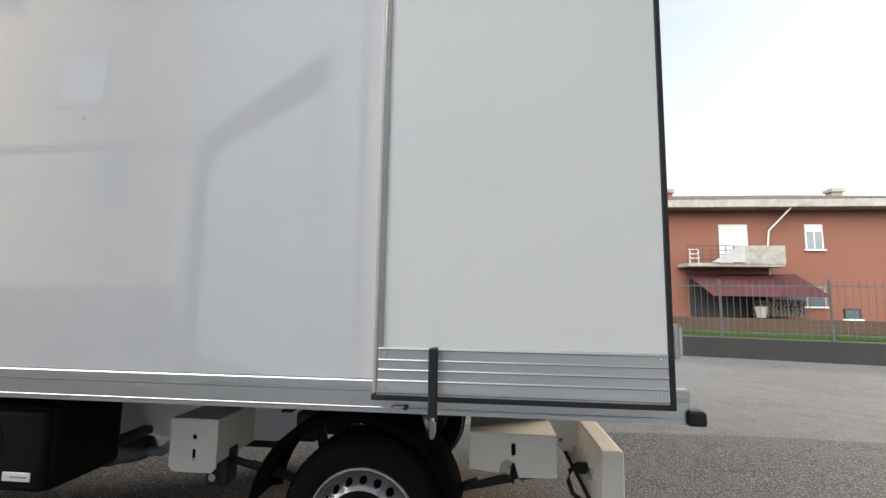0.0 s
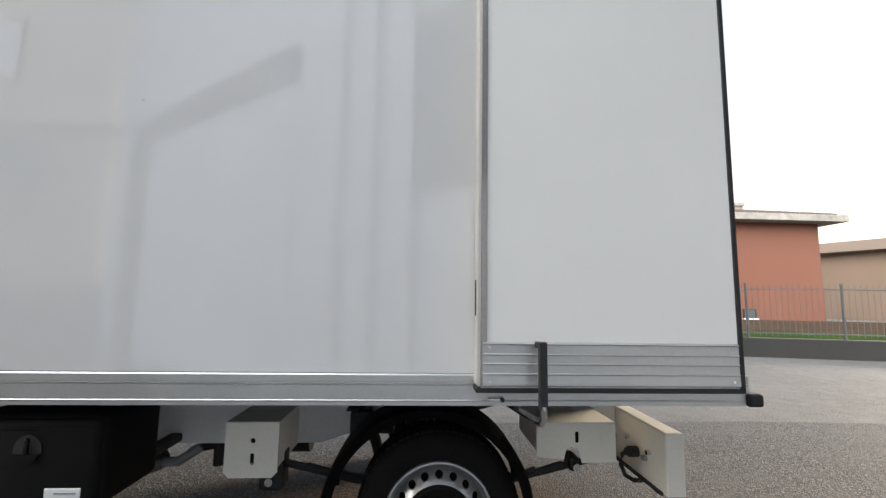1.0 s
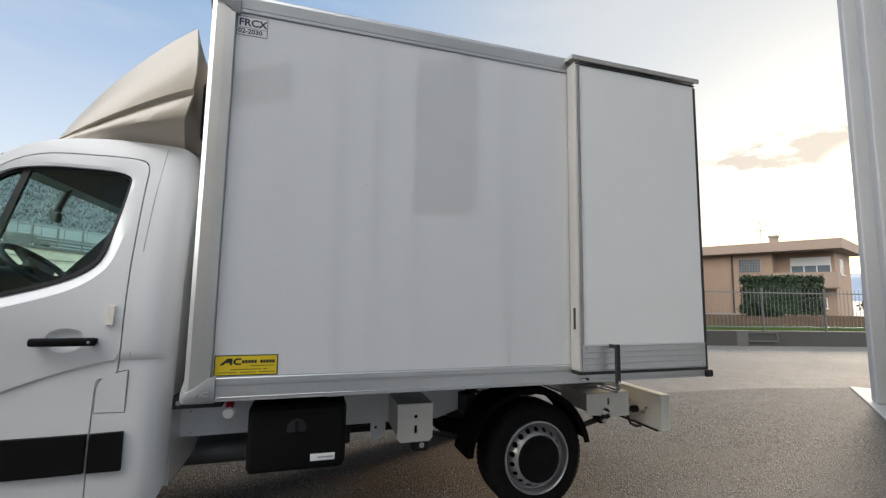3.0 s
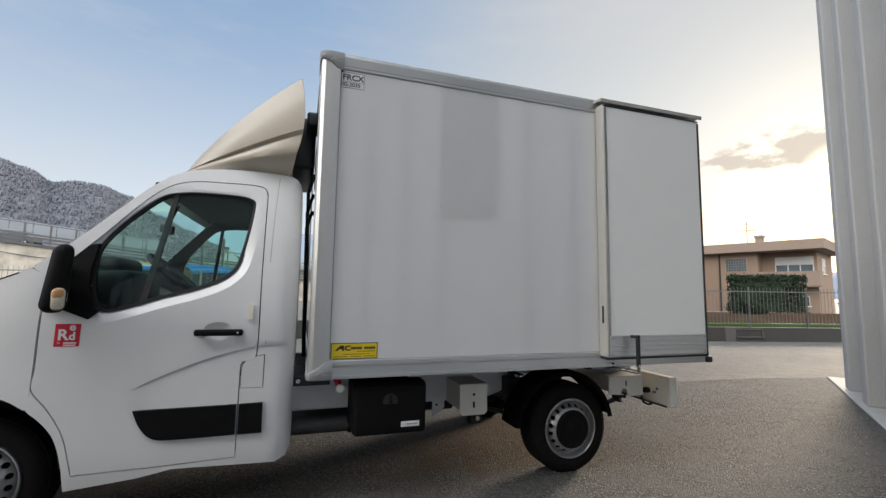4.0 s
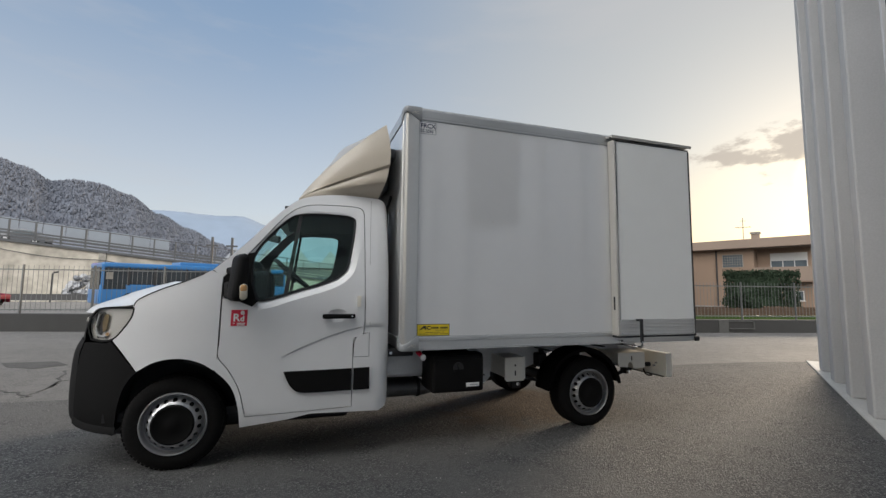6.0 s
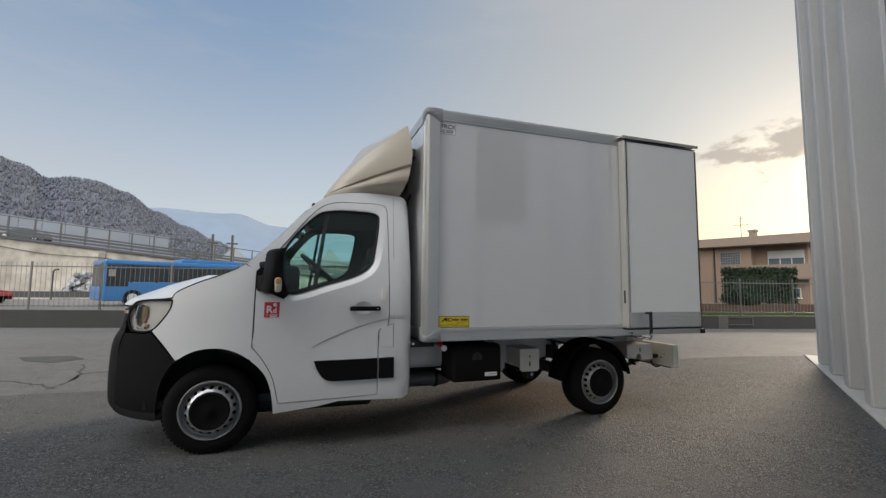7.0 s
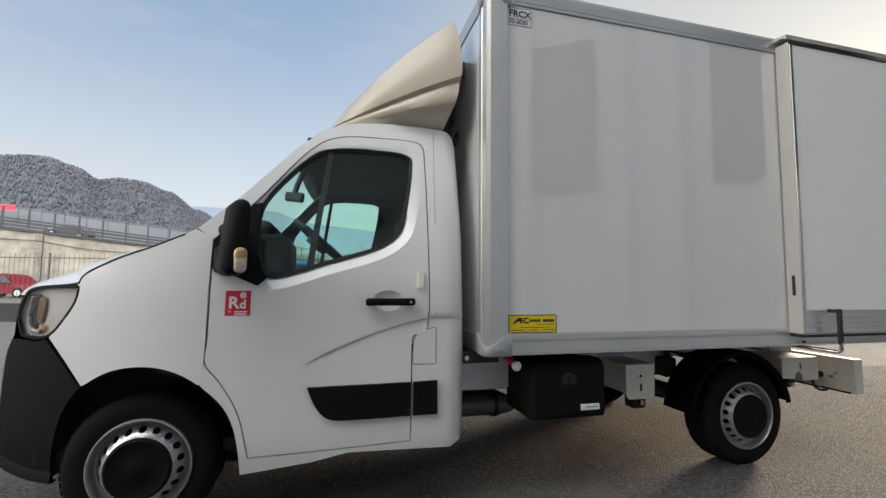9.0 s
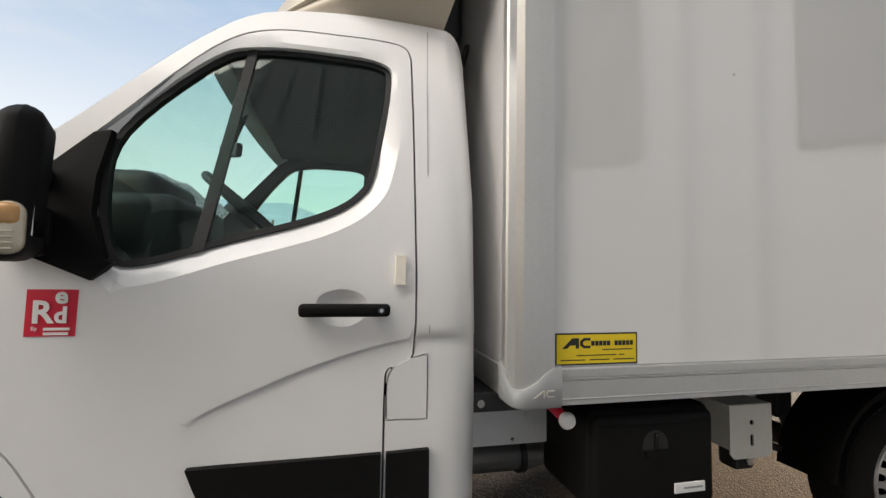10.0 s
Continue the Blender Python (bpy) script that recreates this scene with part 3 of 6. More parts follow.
def fence(x0, x1, z, height, label, panel=2.0, gap=0.125):
    th = thing("fence", wall_at(x0) + Vector((0, 0, z)), label, "fence")
    length = (wall_at(x1) - wall_at(x0)).length
    n = int(length / panel)
    per = panel / math.hypot(1, 0.236)
    for k in range(n + 1):
        x = x0 + k * per
        part("post", along(x - 0.022, x + 0.022, 0.095, 0.14, z, z + height, 0.004), FENCE, th)
    for zz in (z + 0.10, z + height - 0.16):
        part("rail", along(x0, x0 + n * per, 0.105, 0.135, zz, zz + 0.03), FENCE, th)
    base = part("picket", along(x0 + 0.113, x0 + 0.121, 0.086, 0.094, z + 0.06, z + height - 0.02), FENCE, th)
    step = gap / math.hypot(1, 0.236)
    for k in range(1, min(int(length / gap) - 1, 299)):
        ob = new("picket", base.data)
        ob.parent = th
        ob.matrix_parent_inverse = base.matrix_parent_inverse
        ob.matrix_basis = Matrix.Translation((wall_at(x0 + k * step) - wall_at(x0)).to_tuple())
    return th


fence(3.4, 36.0, 0.44, 1.28, "galvanised steel picket fence on the low wall")
fence(-36.4, -4.5, 0.52, 1.45, "tall galvanised steel picket fence beside the parked bus", gap=0.14)

tagged(part("lawn", along(-1.5, 60, 0.25, 3.4, -0.1, 0.40), GRASS), "strip of short green grass behind the wall", "grass", kind="stuff")
tagged(part("garden_ground", along(-1.5, 60, 3.4, 14.5, -0.1, 0.36), SOIL), "dark shaded soil of the gardens behind the grass", "soil", kind="structure")
tagged(part("verge", along(-45, -2, 0.25, 2.2, -0.1, 0.36), GRASS), "narrow grass verge behind the wall", "grass", kind="stuff")

# ---- ribbed building ----
FD = Vector((-0.795, -0.607, 0)).normalized()
FN = Vector((-FD.y, FD.x, 0)) * -1
if FN.y < 0:
    FN = -FN
K0 = Vector((6.41, 4.11, 0))
HS = -0.37


def fac(s0, s1, o0, o1, z0, z1, bev=0.0, bm=None):
    """A box in the ribbed building's frame: s along its front from the far corner, o out from the kerb's edge."""
    m = Matrix.Translation(K0) @ Matrix(((FD.x, FN.x, 0, 0), (FD.y, FN.y, 0, 0), (0, 0, 1, 0), (0, 0, 0, 1)))
    return box(s0, s1, o0, o1, z0, z1, bev, bm=bm, m=m)


hall = thing("industrial_building", K0, "pale ribbed industrial building with a projecting fascia", "building")
part("wall", fac(1.16, 6.2 + HS, -14, -0.55, -0.1, 8.3), RIBWALL, hall)
part("wall", fac(6.2 + HS, 18.4 + HS, -14, -0.20, -0.1, 8.3), HALLWALL, hall)
for k in range(20):
    s = 6.26 + HS + 0.61 * k
    if not (10.9 + HS < s < 17.2 + HS or 6.3 < s - HS < 7.16 or 8.43 < s - HS < 9.29):
        part("thin_rib", fac(s - 0.03, s + 0.03, -0.22, -0.13, 0.02, 8.2), THINRIB, hall)
gate = part("roller_door", fac(11.5 + HS, 16.3 + HS, -0.22, -0.16, 0.0, 4.4), HALLWALL, hall, "large pale roller door in a dark frame")
for a, b, c, d in ((16.3, 17.2, 0.0, 4.95), (11.5, 16.3, 4.4, 4.95)):
    part("gate_frame", fac(a + HS, b + HS, -0.22, -0.12, c, d), GATEGREY, gate)
part("fascia", fac(1.02, 6.2 + HS, -14, 0.0, 8.2, 14.6, 0.03), RIBWALL, hall, "pale projecting fascia along the top")
part("fascia", fac(6.2 + HS, 18.6 + HS, -14, -0.17, 8.2, 14.6), HALLWALL, hall)
for k in range(15):
    o = 0.03 if 1.48 + 1.125 * k < 6.2 + HS else -0.13
    part("fascia_rib", fac(1.4 + 1.125 * k, 1.48 + 1.125 * k, o - 0.05, o, 8.35, 14.4), RIBWALL, hall)
for s0 in (6.33 + HS, 8.46 + HS):
    w = part("window", fac(s0, s0 + 0.80, -0.24, -0.15, 2.45, 4.5), DARK, hall, "tall dark window between two ribs")
    part("pane", fac(s0 + 0.04, s0 + 0.76, -0.155, -0.145, 2.5, 4.45), WINGLASS, w)
    part("mullion", fac(s0, s0 + 0.80, -0.16, -0.135, 3.40, 3.46), RIBDARK, w)
ribm = part("rib", fac(1.08, 1.36, -0.60, -0.07, 0.02, 8.22, 0.025), RIBWALL, hall)
for k in range(1, 4):
    ob = new("rib", ribm.data)
    ob.parent = hall
    ob.matrix_parent_inverse = ribm.matrix_parent_inverse
    ob.matrix_basis = Matrix.Translation(FD * (1.12 * k))
tagged(part("pavement", fac(-0.02, 18.5, -1.4, 0.0, -0.1, 0.025, 0.008), KERB), "white painted concrete kerb along the ribbed building", "kerb", kind="structure")


# ---- houses ----
def window(parent, m, u0, u1, z0, z1, v, shutter=0.0, mullions=1, frame_mat=SHUTTER, blind=SHUTTER):
    """A window in a wall whose face lies at v, in a house's own axes m."""
    w = part("window", box(u0, u1, v - 0.02, v + 0.10, z0, z1, m=m), DARK, parent)
    f = 0.07
    bm = bmesh.new()
    for a, b, c, d in ((u0 - f, u0, z0, z1), (u1, u1 + f, z0, z1), (u0 - f, u1 + f, z1, z1 + f)):
        box(a, b, v - 0.06, v + 0.05, c, d, bm=bm, m=m)
    for k in range(mullions):
        c = u0 + (u1 - u0) * (k + 1) / (mullions + 1)
        box(c - 0.035, c + 0.035, v - 0.05, v + 0.02, z0, z1, bm=bm, m=m)
    part("window_frame", bm, frame_mat, w)
    part("pane", box(u0, u1, v - 0.035, v - 0.025, z0, z1, m=m), WINGLASS, w)
    part("window_sill", box(u0 - 0.15, u1 + 0.15, v - 0.14, v + 0.05, z0 - 0.08, z0, m=m), KERB, w)
    if shutter:
        n = max(3, int((z1 - z0) * shutter / 0.09))
        step = (z1 - z0) * shutter / n
        wave = []
        for k in range(n):
            a = z1 - step * k
            wave += [(v - 0.045, a), (v - 0.065, a - 0.01), (v - 0.065, a - step + 0.012), (v - 0.045, a - step + 0.004)]
        bm = prism(wave + [(v - 0.035, z1 - step * n), (v - 0.035, z1)], "x", u0, u1)
        bm.transform(m)
        part("roller_shutter", bm, blind, w)
    return w


ID = Matrix.Identity(4)
red = thing("red_house", (15, 26, 0), "two-storey orange-red rendered house with a tiled roof and balcony", "house")
part("wall", box(3.5, 25.25, 26, 36, -0.1, 6.45), BRICKRED, red)
part("eave", box(2.6, 26.4, 25.0, 37, 6.40, 6.84, 0.03), GUTTER, red, "weathered concrete eave and gutter")
bm = bmesh.new()
v = [bm.verts.new(p) for p in ((2.7, 25.1, 6.84), (26.3, 25.1, 6.84), (26.3, 36.9, 6.84), (2.7, 36.9, 6.84), (8.5, 31, 8.35), (20.5, 31, 8.35))]
for f in ((0, 1, 5, 4), (1, 2, 5), (2, 3, 4, 5), (3, 0, 4), (3, 2, 1, 0)):
    bm.faces.new([v[i] for i in f])
roof = part("roof", bm, TILE, red, "low brown tiled hip roof")
for k in range(76):
    u = 3.2 + k * 0.30
    top = 8.35 if 8.5 < u < 20.5 else 6.84 + 1.51 * (u - 2.7) / 5.8 if u <= 8.5 else 6.84 + 1.51 * (26.3 - u) / 5.8
    yt = 25.1 + 5.9 * (top - 6.84) / 1.51
    part("roof_tile", tube([(u, 25.12, 6.88), (u, yt, top + 0.04)], 0.06, 5), TILE, roof)
for cx, cy, cz in ((23.3, 30.2, 8.45), (11.3, 27.2, 7.75)):
    c = part("chimney", box(cx - 0.32, cx + 0.32, cy, cy + 0.6, 7.0, cz, 0.02), BRICKRED if cz < 8 else TANPALE, red)
    part("chimney_cap", box(cx - 0.42, cx + 0.42, cy - 0.1, cy + 0.7, cz, cz + 0.25, 0.03), GUTTER, c)
window(red, ID, 13.6, 15.0, 3.3, 5.5, 26, shutter=1.0, mullions=0)
window(red, ID, 18.2, 19.0, 4.15, 5.5, 26, shutter=0.28)
window(red, ID, 16.2, 18.9, 0.95, 2.0, 26, mullions=2, frame_mat=GUTTER)
window(red, ID, 19.9, 20.6, 0.3, 0.8, 26, mullions=0, frame_mat=DARK)
bal = part("balcony", box(11.2, 16.2, 24.7, 26.0, 3.05, 3.25, 0.02), GUTTER, red)
part("parapet", box(13.6, 16.2, 24.66, 24.78, 3.2, 4.2, 0.015), GUTTER, bal, "stained grey balcony parapet")
bm = bmesh.new()
for zz in (3.45, 3.7, 3.95, 4.2):
    tube([(11.2, 24.72, zz), (13.6, 24.72, zz)], 0.018, 6, bm)
for k in range(7):
    tube([(11.2 + 0.4 * k, 24.72, 3.2), (11.2 + 0.4 * k, 24.72, 4.2)], 0.018, 6, bm)
part("balcony_rail", bm, UNDER, bal)
cloth = prism([(12.4, 3.28), (14.1, 3.28), (14.1, 4.18), (13.72, 4.1)], "y", 24.58, 24.62)
tagged(part("hanging_cloth", cloth, CLOTH), "white cloth hung over the balcony rail", "cloth")
chair = thing("folding_chair", (11.6, 25.0, 3.25), "white metal folding chair on the balcony", "chair")
for dx in (0, 0.45):
    part("leg", tube([(11.4 + dx, 24.9, 3.26), (11.55 + dx, 25.2, 4.05)], 0.025, 6), SHUTTER, chair)
for zz in (3.5, 3.75, 4.0):
    part("slat", box(11.45, 11.95, 24.98 + (zz - 3.5) * 0.35, 25.04 + (zz - 3.5) * 0.35, zz, zz + 0.06), SHUTTER, chair)
part("downpipe", tube([(17.0, 25.2, 6.4), (16.2, 25.9, 5.2), (16.1, 25.92, 4.3), (16.1, 25.92, 0.2)], 0.05, 8), SHUTTER, red)
awn = bmesh.new()
av = [awn.verts.new(p) for p in ((11.6, 26.0, 2.75), (17.5, 26.0, 2.75), (17.6, 23.6, 1.45), (11.9, 23.6, 1.45))]
awn.faces.new(av[:4])
bmesh.ops.solidify(awn, geom=awn.faces[:], thickness=0.03)
part("awning", awn, MAROON, red, "faded maroon fabric awning")
part("garage_opening", box(11.8, 15.8, 25.93, 26.02, 0.0, 2.4), DARK, red)
store = thing("stacked_firewood", (17.0, 25.3, 0), "stack of weathered firewood under the awning", "wood pile")
rng = random.Random(4)
for k in range(60):
    zx, zz = k % 12, k // 12
    part("log", cyl((14.9 + zx * 0.2 + 0.05 * (zz % 2), 24.9, 0.5 + zz * 0.17), (14.9 + zx * 0.2, 25.5, 0.5 + zz * 0.17), 0.08 + 0.02 * rng.random(), 7), FIREWOOD, store)
bucket = tagged(part("bucket", cyl((13.9, 23.2, 0.40), (13.9, 23.2, 0.95), 0.2, 14, r2=0.27), GUTTER), "white plastic bucket on the grass", "bucket")

# tan house, in its own axes: u to the picture's left along the front, v back
TAN = Matrix.Translation((38.5, 22.45, 0)) @ Matrix(((-0.37, 0.93, 0, 0), (0.93, 0.37, 0, 0), (0, 0, 1, 0), (0, 0, 0, 1)))
tan = thing("tan_house", (37, 28, 0), "two-storey tan rendered house with a flat projecting roof", "house")
part("wall", box(4.9, 22, 1.0, 9, -0.1, 5.7, m=TAN), TANWALL, tan)
part("wall", box(0.9, 4.9, 2.2, 9, -0.1, 5.7, m=TAN), TANWALL, tan)
part("roof", box(0, 23, 0, 9.9, 5.55, 6.4, 0.03, m=TAN), TANPALE, tan, "flat brown roof with a deep fascia")
bal = part("balcony", box(0.6, 4.9, 0.9, 2.2, 2.35, 2.6, m=TAN), TANWALL, tan)
part("parapet", box(0.55, 4.9, 0.86, 1.02, 2.45, 3.72, m=TAN), TANPALE, bal)
part("parapet", box(0.55, 0.7, 1.02, 2.2, 2.45, 3.72, m=TAN), TANPALE, bal)
window(tan, TAN, 1.2, 3.8, 3.0, 5.0, 2.2, shutter=0.33, mullions=2)
gb = part("glass_block_window", box(5.75, 7.5, 0.96, 1.05, 3.8, 5.05, m=TAN), GUTTER, tan)
for i in range(8):
    for j in range(5):
        u, z = 5.8 + i * 0.21, 3.84 + j * 0.24
        part("glass_block", box(u, u + 0.18, 0.93, 0.97, z, z + 0.21, 0.01, m=TAN), WINGLASS, gb)
part("downpipe", tube([TAN @ Vector((8.0, 0.92, 0)), TAN @ Vector((8.0, 0.92, 5.5))], 0.07, 8), DARK, tan)
window(tan, TAN, 1.6, 2.6, 0.7, 1.5, 2.2, mullions=1)
window(tan, TAN @ Matrix(((0, 1, 0, 0), (1, 0, 0, 0), (0, 0, 1, 0), (0, 0, 0, 1))), 4.2, 5.4, 3.6, 4.9, 0.9, shutter=0.5)
c = part("chimney", box(5.2, 5.8, 4.2, 4.8, 6.4, 7.3, m=TAN), TANPALE, tan)
part("chimney_cap", box(5.12, 5.88, 4.12, 4.88, 7.3, 7.5, m=TAN), GUTTER, c)
ant = thing("television_aerial", TAN @ Vector((6.3, 4.0, 6.4)), "thin metal television aerial on the flat roof", "aerial")
part("mast", tube([TAN @ Vector((6.4, 4.0, 6.4)), TAN @ Vector((6.4, 4.0, 9.0))], 0.03, 6), ROADRAIL, ant)
part("boom", tube([TAN @ Vector((5.7, 4.0, 8.0)), TAN @ Vector((7.1, 4.0, 8.1))], 0.025, 6), ROADRAIL, ant)
for k in range(4):
    part("element", tube([TAN @ Vector((5.8 + k * 0.35, 3.6, 8.05)), TAN @ Vector((5.8 + k * 0.35, 4.4, 8.05))], 0.015, 5), ROADRAIL, ant)
part("element", tube([TAN @ Vector((6.15, 4.0, 8.7)), TAN @ Vector((6.65, 4.0, 8.7))], 0.02, 5), ROADRAIL, ant)


def leaves(name, samples, size, material, seed, label, category):
    """Many small leaf clumps, at the places that samples(rng) gives."""
    r = random.Random(seed)
    vs, fs = [], []
    for p in samples(r):
        q = Euler((r.uniform(0, 6.3), r.uniform(0, 6.3), r.uniform(0, 6.3))).to_matrix()
        s = size * r.uniform(0.5, 1.3)
        i = len(vs)
        for a, b in ((-1, -0.4), (0, -0.55), (1, 0), (0, 0.55), (-1, 0.4)):
            vs.append(Vector(p) + q @ Vector((a * s, b * s, 0.25 * s * a * a)))
        fs.append((i, i + 1, i + 2, i + 3, i + 4))
    me = bpy.data.meshes.new(name)
    me.from_pydata(vs, [], fs)
    me.materials.append(material)
    return tagged(new(name, me), label, category)


def hedge_points(a, b, depth, z0, z1, n):
    def go(r):
        a_, b_ = Vector(a), Vector(b)
        d = (b_ - a_)
        nrm = Vector((-d.y, d.x, 0)).normalized()
        for _ in range(n):
            t, o, z = r.random(), r.random(), r.random()
            if r.random() < 0.6:
                o = r.choice((0, 1)) + r.gauss(0, 0.05)
            if r.random() < 0.25:
                z = 1 + r.gauss(0, 0.05)
            yield a_ + d * t + nrm * (o * depth) + Vector((0, 0, z0 + (z1 - z0) * z))
    return go


hedge = leaves("hedge", hedge_points((26.9, 21.8, 0), (30.4, 19.0, 0), 1.0, 0.4, 2.75, 9000), 0.09, HEDGE, 3, "tall clipped dark green hedge before the tan house", "hedge")
part("inner_growth", box(27.3, 29.9, -0.35, 0.35, 0.4, 2.5, m=Matrix.Translation((28.6, 20.9, 0)) @ Matrix.Rotation(math.atan2(-2.6, 3.2), 4, "Z") @ Matrix.Translation((-28.6, 0, 0))), HEDGE, hedge)


def bush_points(c, r0, h, n):
    def go(r):
        for _ in range(n):
            a, t = r.uniform(0, 6.28), r.random() ** 0.5
            z = r.random()
            k = r0 * (0.35 + 0.65 * math.sin(math.pi * min(1, 0.25 + 0.75 * z))) * t * (0.8 + 0.3 * math.sin(3 * a + 4 * z))
            yield Vector((c[0] + k * math.cos(a), c[1] + k * math.sin(a), 0.4 + h * z))
    return go


for k, (bx, by, br, bh) in enumerate(((33.2, 17.5, 1.1, 1.6), (36.3, 17.6, 1.3, 2.0), (24.2, 18.5, 1.2, 1.1))):
    leaves("shrub", bush_points((bx, by), br, bh, 2600), 0.08, HEDGE if k != 1 else GRASS, 20 + k, "rounded garden shrub behind the fence", "shrub")

beige = thing("beige_house", (-16, -9, 0), "tall beige rendered house behind the yard", "house")
part("wall", box(-25, -7.9, -17, -6.9, 1.4, 13.4), BEIGE, beige)
part("string_course", box(-25.05, -7.85, -17.05, -6.84, 4.98, 5.16), GUTTER, beige)
part("plinth", box(-25.1, -7.8, -17.1, -6.85, -0.1, 1.4), GUTTER, beige)
part("roof", box(-25.6, -7.3, -17.6, -6.3, 13.4, 13.9, 0.04), GUTTER, beige)
BM = Matrix.Rotation(math.pi, 4, "Z")
for u in (9.2, 12.9, 16.4, 20.0):
    for z in (3.4, 6.3, 9.2):
        window(beige, BM, u + (0.9 if z == 6.3 else 0), u + (2.3 if z == 6.3 else 1.0), z, z + 1.4, 6.9, shutter=1.0 if z == 6.3 else 0.9, frame_mat=DARK if z == 6.3 else SHUTTER, blind=WHITE if z == 6.3 else SHUTTER)

# ---- far left: bus, ramp, cars ----
BUS = Matrix.Translation((-13.96, 27.39, 0)) @ Matrix.Rotation(math.radians(33), 4, "Z")
bus = thing("bus", (-13.96, 27.39, 0), "blue city bus with dark windows parked behind the fence", "bus")
part("body", box(0, 11.5, 0, 2.5, 0.32, 1.45, 0.08, m=BUS), BUSBLUE, bus)
part("window_band", box(0.06, 11.44, 0.03, 2.47, 1.45, 2.4, 0.05, m=BUS), BUSGLASS, bus, "dark tinted window band")
part("roof", box(0, 11.5, 0, 2.5, 2.4, 2.72, 0.1, m=BUS), BUSBLUE, bus)
part("roof_unit", box(4.2, 8.2, 0.5, 2.0, 2.7, 2.95, 0.06, m=BUS), BUSBLUE, bus)
for u in (0.0, 1.25, 2.6, 4.4, 6.2, 8.0, 9.8, 11.35):
    part("pillar", box(u, u + 0.13, -0.01, 0.06, 1.4, 2.45, m=BUS), BUSBLUE if u in (0.0, 11.35) else DARK, bus)
part("windscreen", box(-0.02, 0.05, 0.25, 2.25, 1.15, 2.4, 0.02, m=BUS), BUSGLASS, bus)
part("front_panel", box(-0.04, 0.04, 0.1, 2.4, 0.4, 1.15, 0.02, m=BUS), BUSBLUE, bus)
part("driver_window", box(0.12, 1.2, -0.006, 0.05, 1.16, 1.5, 0.02, m=BUS), BUSGLASS, bus)
part("notice", box(0.22, 0.55, -0.012, 0.0, 1.75, 2.15, m=BUS), GUTTER, bus)
for u in (1.45, 7.6):
    w = part("wheel", cyl(BUS @ Vector((u, -0.02, 0.48)), BUS @ Vector((u, 0.3, 0.48)), 0.48, 24), TYRE, bus)
    part("rim", cyl(BUS @ Vector((u, -0.03, 0.48)), BUS @ Vector((u, 0.0, 0.48)), 0.27, 20), STEEL, w)


def car(m, paint, label):
    """A small saloon or hatchback, x along its length."""
    th = thing("car", m.translation, label, "car", "parked cars")
    prof = [(0, 0.45), (0.05, 0.75), (0.9, 0.88), (1.45, 1.38), (2.7, 1.45), (3.6, 1.05), (3.95, 0.95), (4.0, 0.45)]
    rows = []
    for x, z in curve(prof, 4):
        hw = 0.85 - 0.06 * abs(x - 2) ** 1.5 * 0.5 - (0.14 * max(0, z - 0.9) / 0.5)
        rows.append([m @ Vector((x, s * hw, zz)) for s, zz in ((-1, 0.25), (-1.03, min(z, 0.75)), (-1, z - 0.02), (-0.8, z + 0.02), (0.8, z + 0.02), (1, z - 0.02), (1.03, min(z, 0.75)), (1, 0.25))])
    part("body", loft(rows), paint, th, smooth=True)
    for s in (-1, 1):
        gp = prism([(1.15, 0.92), (1.55, 1.32), (2.65, 1.36), (3.35, 1.0)], "y", s * 0.80, s * 0.835)
        gp.transform(m)
        part("side_window", gp, WINGLASS, th)
    for x in (0.75, 3.2):
        for s in (-1, 1):
            w = part("wheel", cyl(m @ Vector((x, s * 0.66, 0.31)), m @ Vector((x, s * 0.87, 0.31)), 0.31, 20), TYRE, th)
            part("rim", cyl(m @ Vector((x, s * 0.86, 0.31)), m @ Vector((x, s * 0.885, 0.31)), 0.19, 14), STEEL, w)
    return th


car(Matrix.Translation((-20.95, 32.3, 0)) @ Matrix.Rotation(math.pi - 0.2, 4, "Z"), CARRED, "small red hatchback parked by the retaining wall")

# heap of rubbish sacks behind a low dark wall, a bent post and the cable along the ramp
tagged(part("low_wall", box(-34, -13.5, 43.0, 43.3, 0, 0.62), UNDER), "low dark wall at the foot of the road ramp", "wall", kind="structure")
tagged(part("kerb", box(-34, -13.5, 41.6, 42.9, 0, 0.10, 0.02), CONCRETE), "pale concrete kerb before the low wall", "kerb", kind="structure")
heap = thing("rubbish_heap", (-21.7, 44.6, 0), "heap of crumpled white and grey rubbish sacks", "rubbish")
rs = random.Random(5)
for k in range(64):
    u = rs.uniform(-1, 1)
    top = 2.25 - 1.0 * abs(u) ** 1.6
    zc, r0 = rs.uniform(0.25, max(0.4, top)), rs.uniform(0.20, 0.38)
    sack = bmesh.new()
    bmesh.ops.create_icosphere(sack, subdivisions=2, radius=r0)
    for v in sack.verts:
        q = v.co.normalized()
        v.co *= 1 + 0.45 * noise.noise(q * 1.9 + Vector((k, 0, 0))) + 0.22 * noise.noise(q * 5 + Vector((0, k, 0)))
        v.co.z *= 0.8
    sack.transform(Matrix.Translation((-21.65 + 1.05 * u, 44.5 + rs.uniform(-0.5, 0.9) * (1.1 - zc / 2.4), zc)) @ Matrix.Rotation(rs.uniform(0, 6), 4, "Z"))
    part("sack", sack, (SACK, SACK, SACKGREY)[k % 3], heap)
bent = thing("bent_post", (-21.9, 40.2, 0), "short dark post with a bent top by the low wall", "post")
part("pole", tube([(-21.9, 40.2, 0), (-21.9, 40.2, 2.25), (-21.8, 40.2, 2.38), (-21.55, 40.2, 2.42)], 0.07, 8), UNDER, bent)


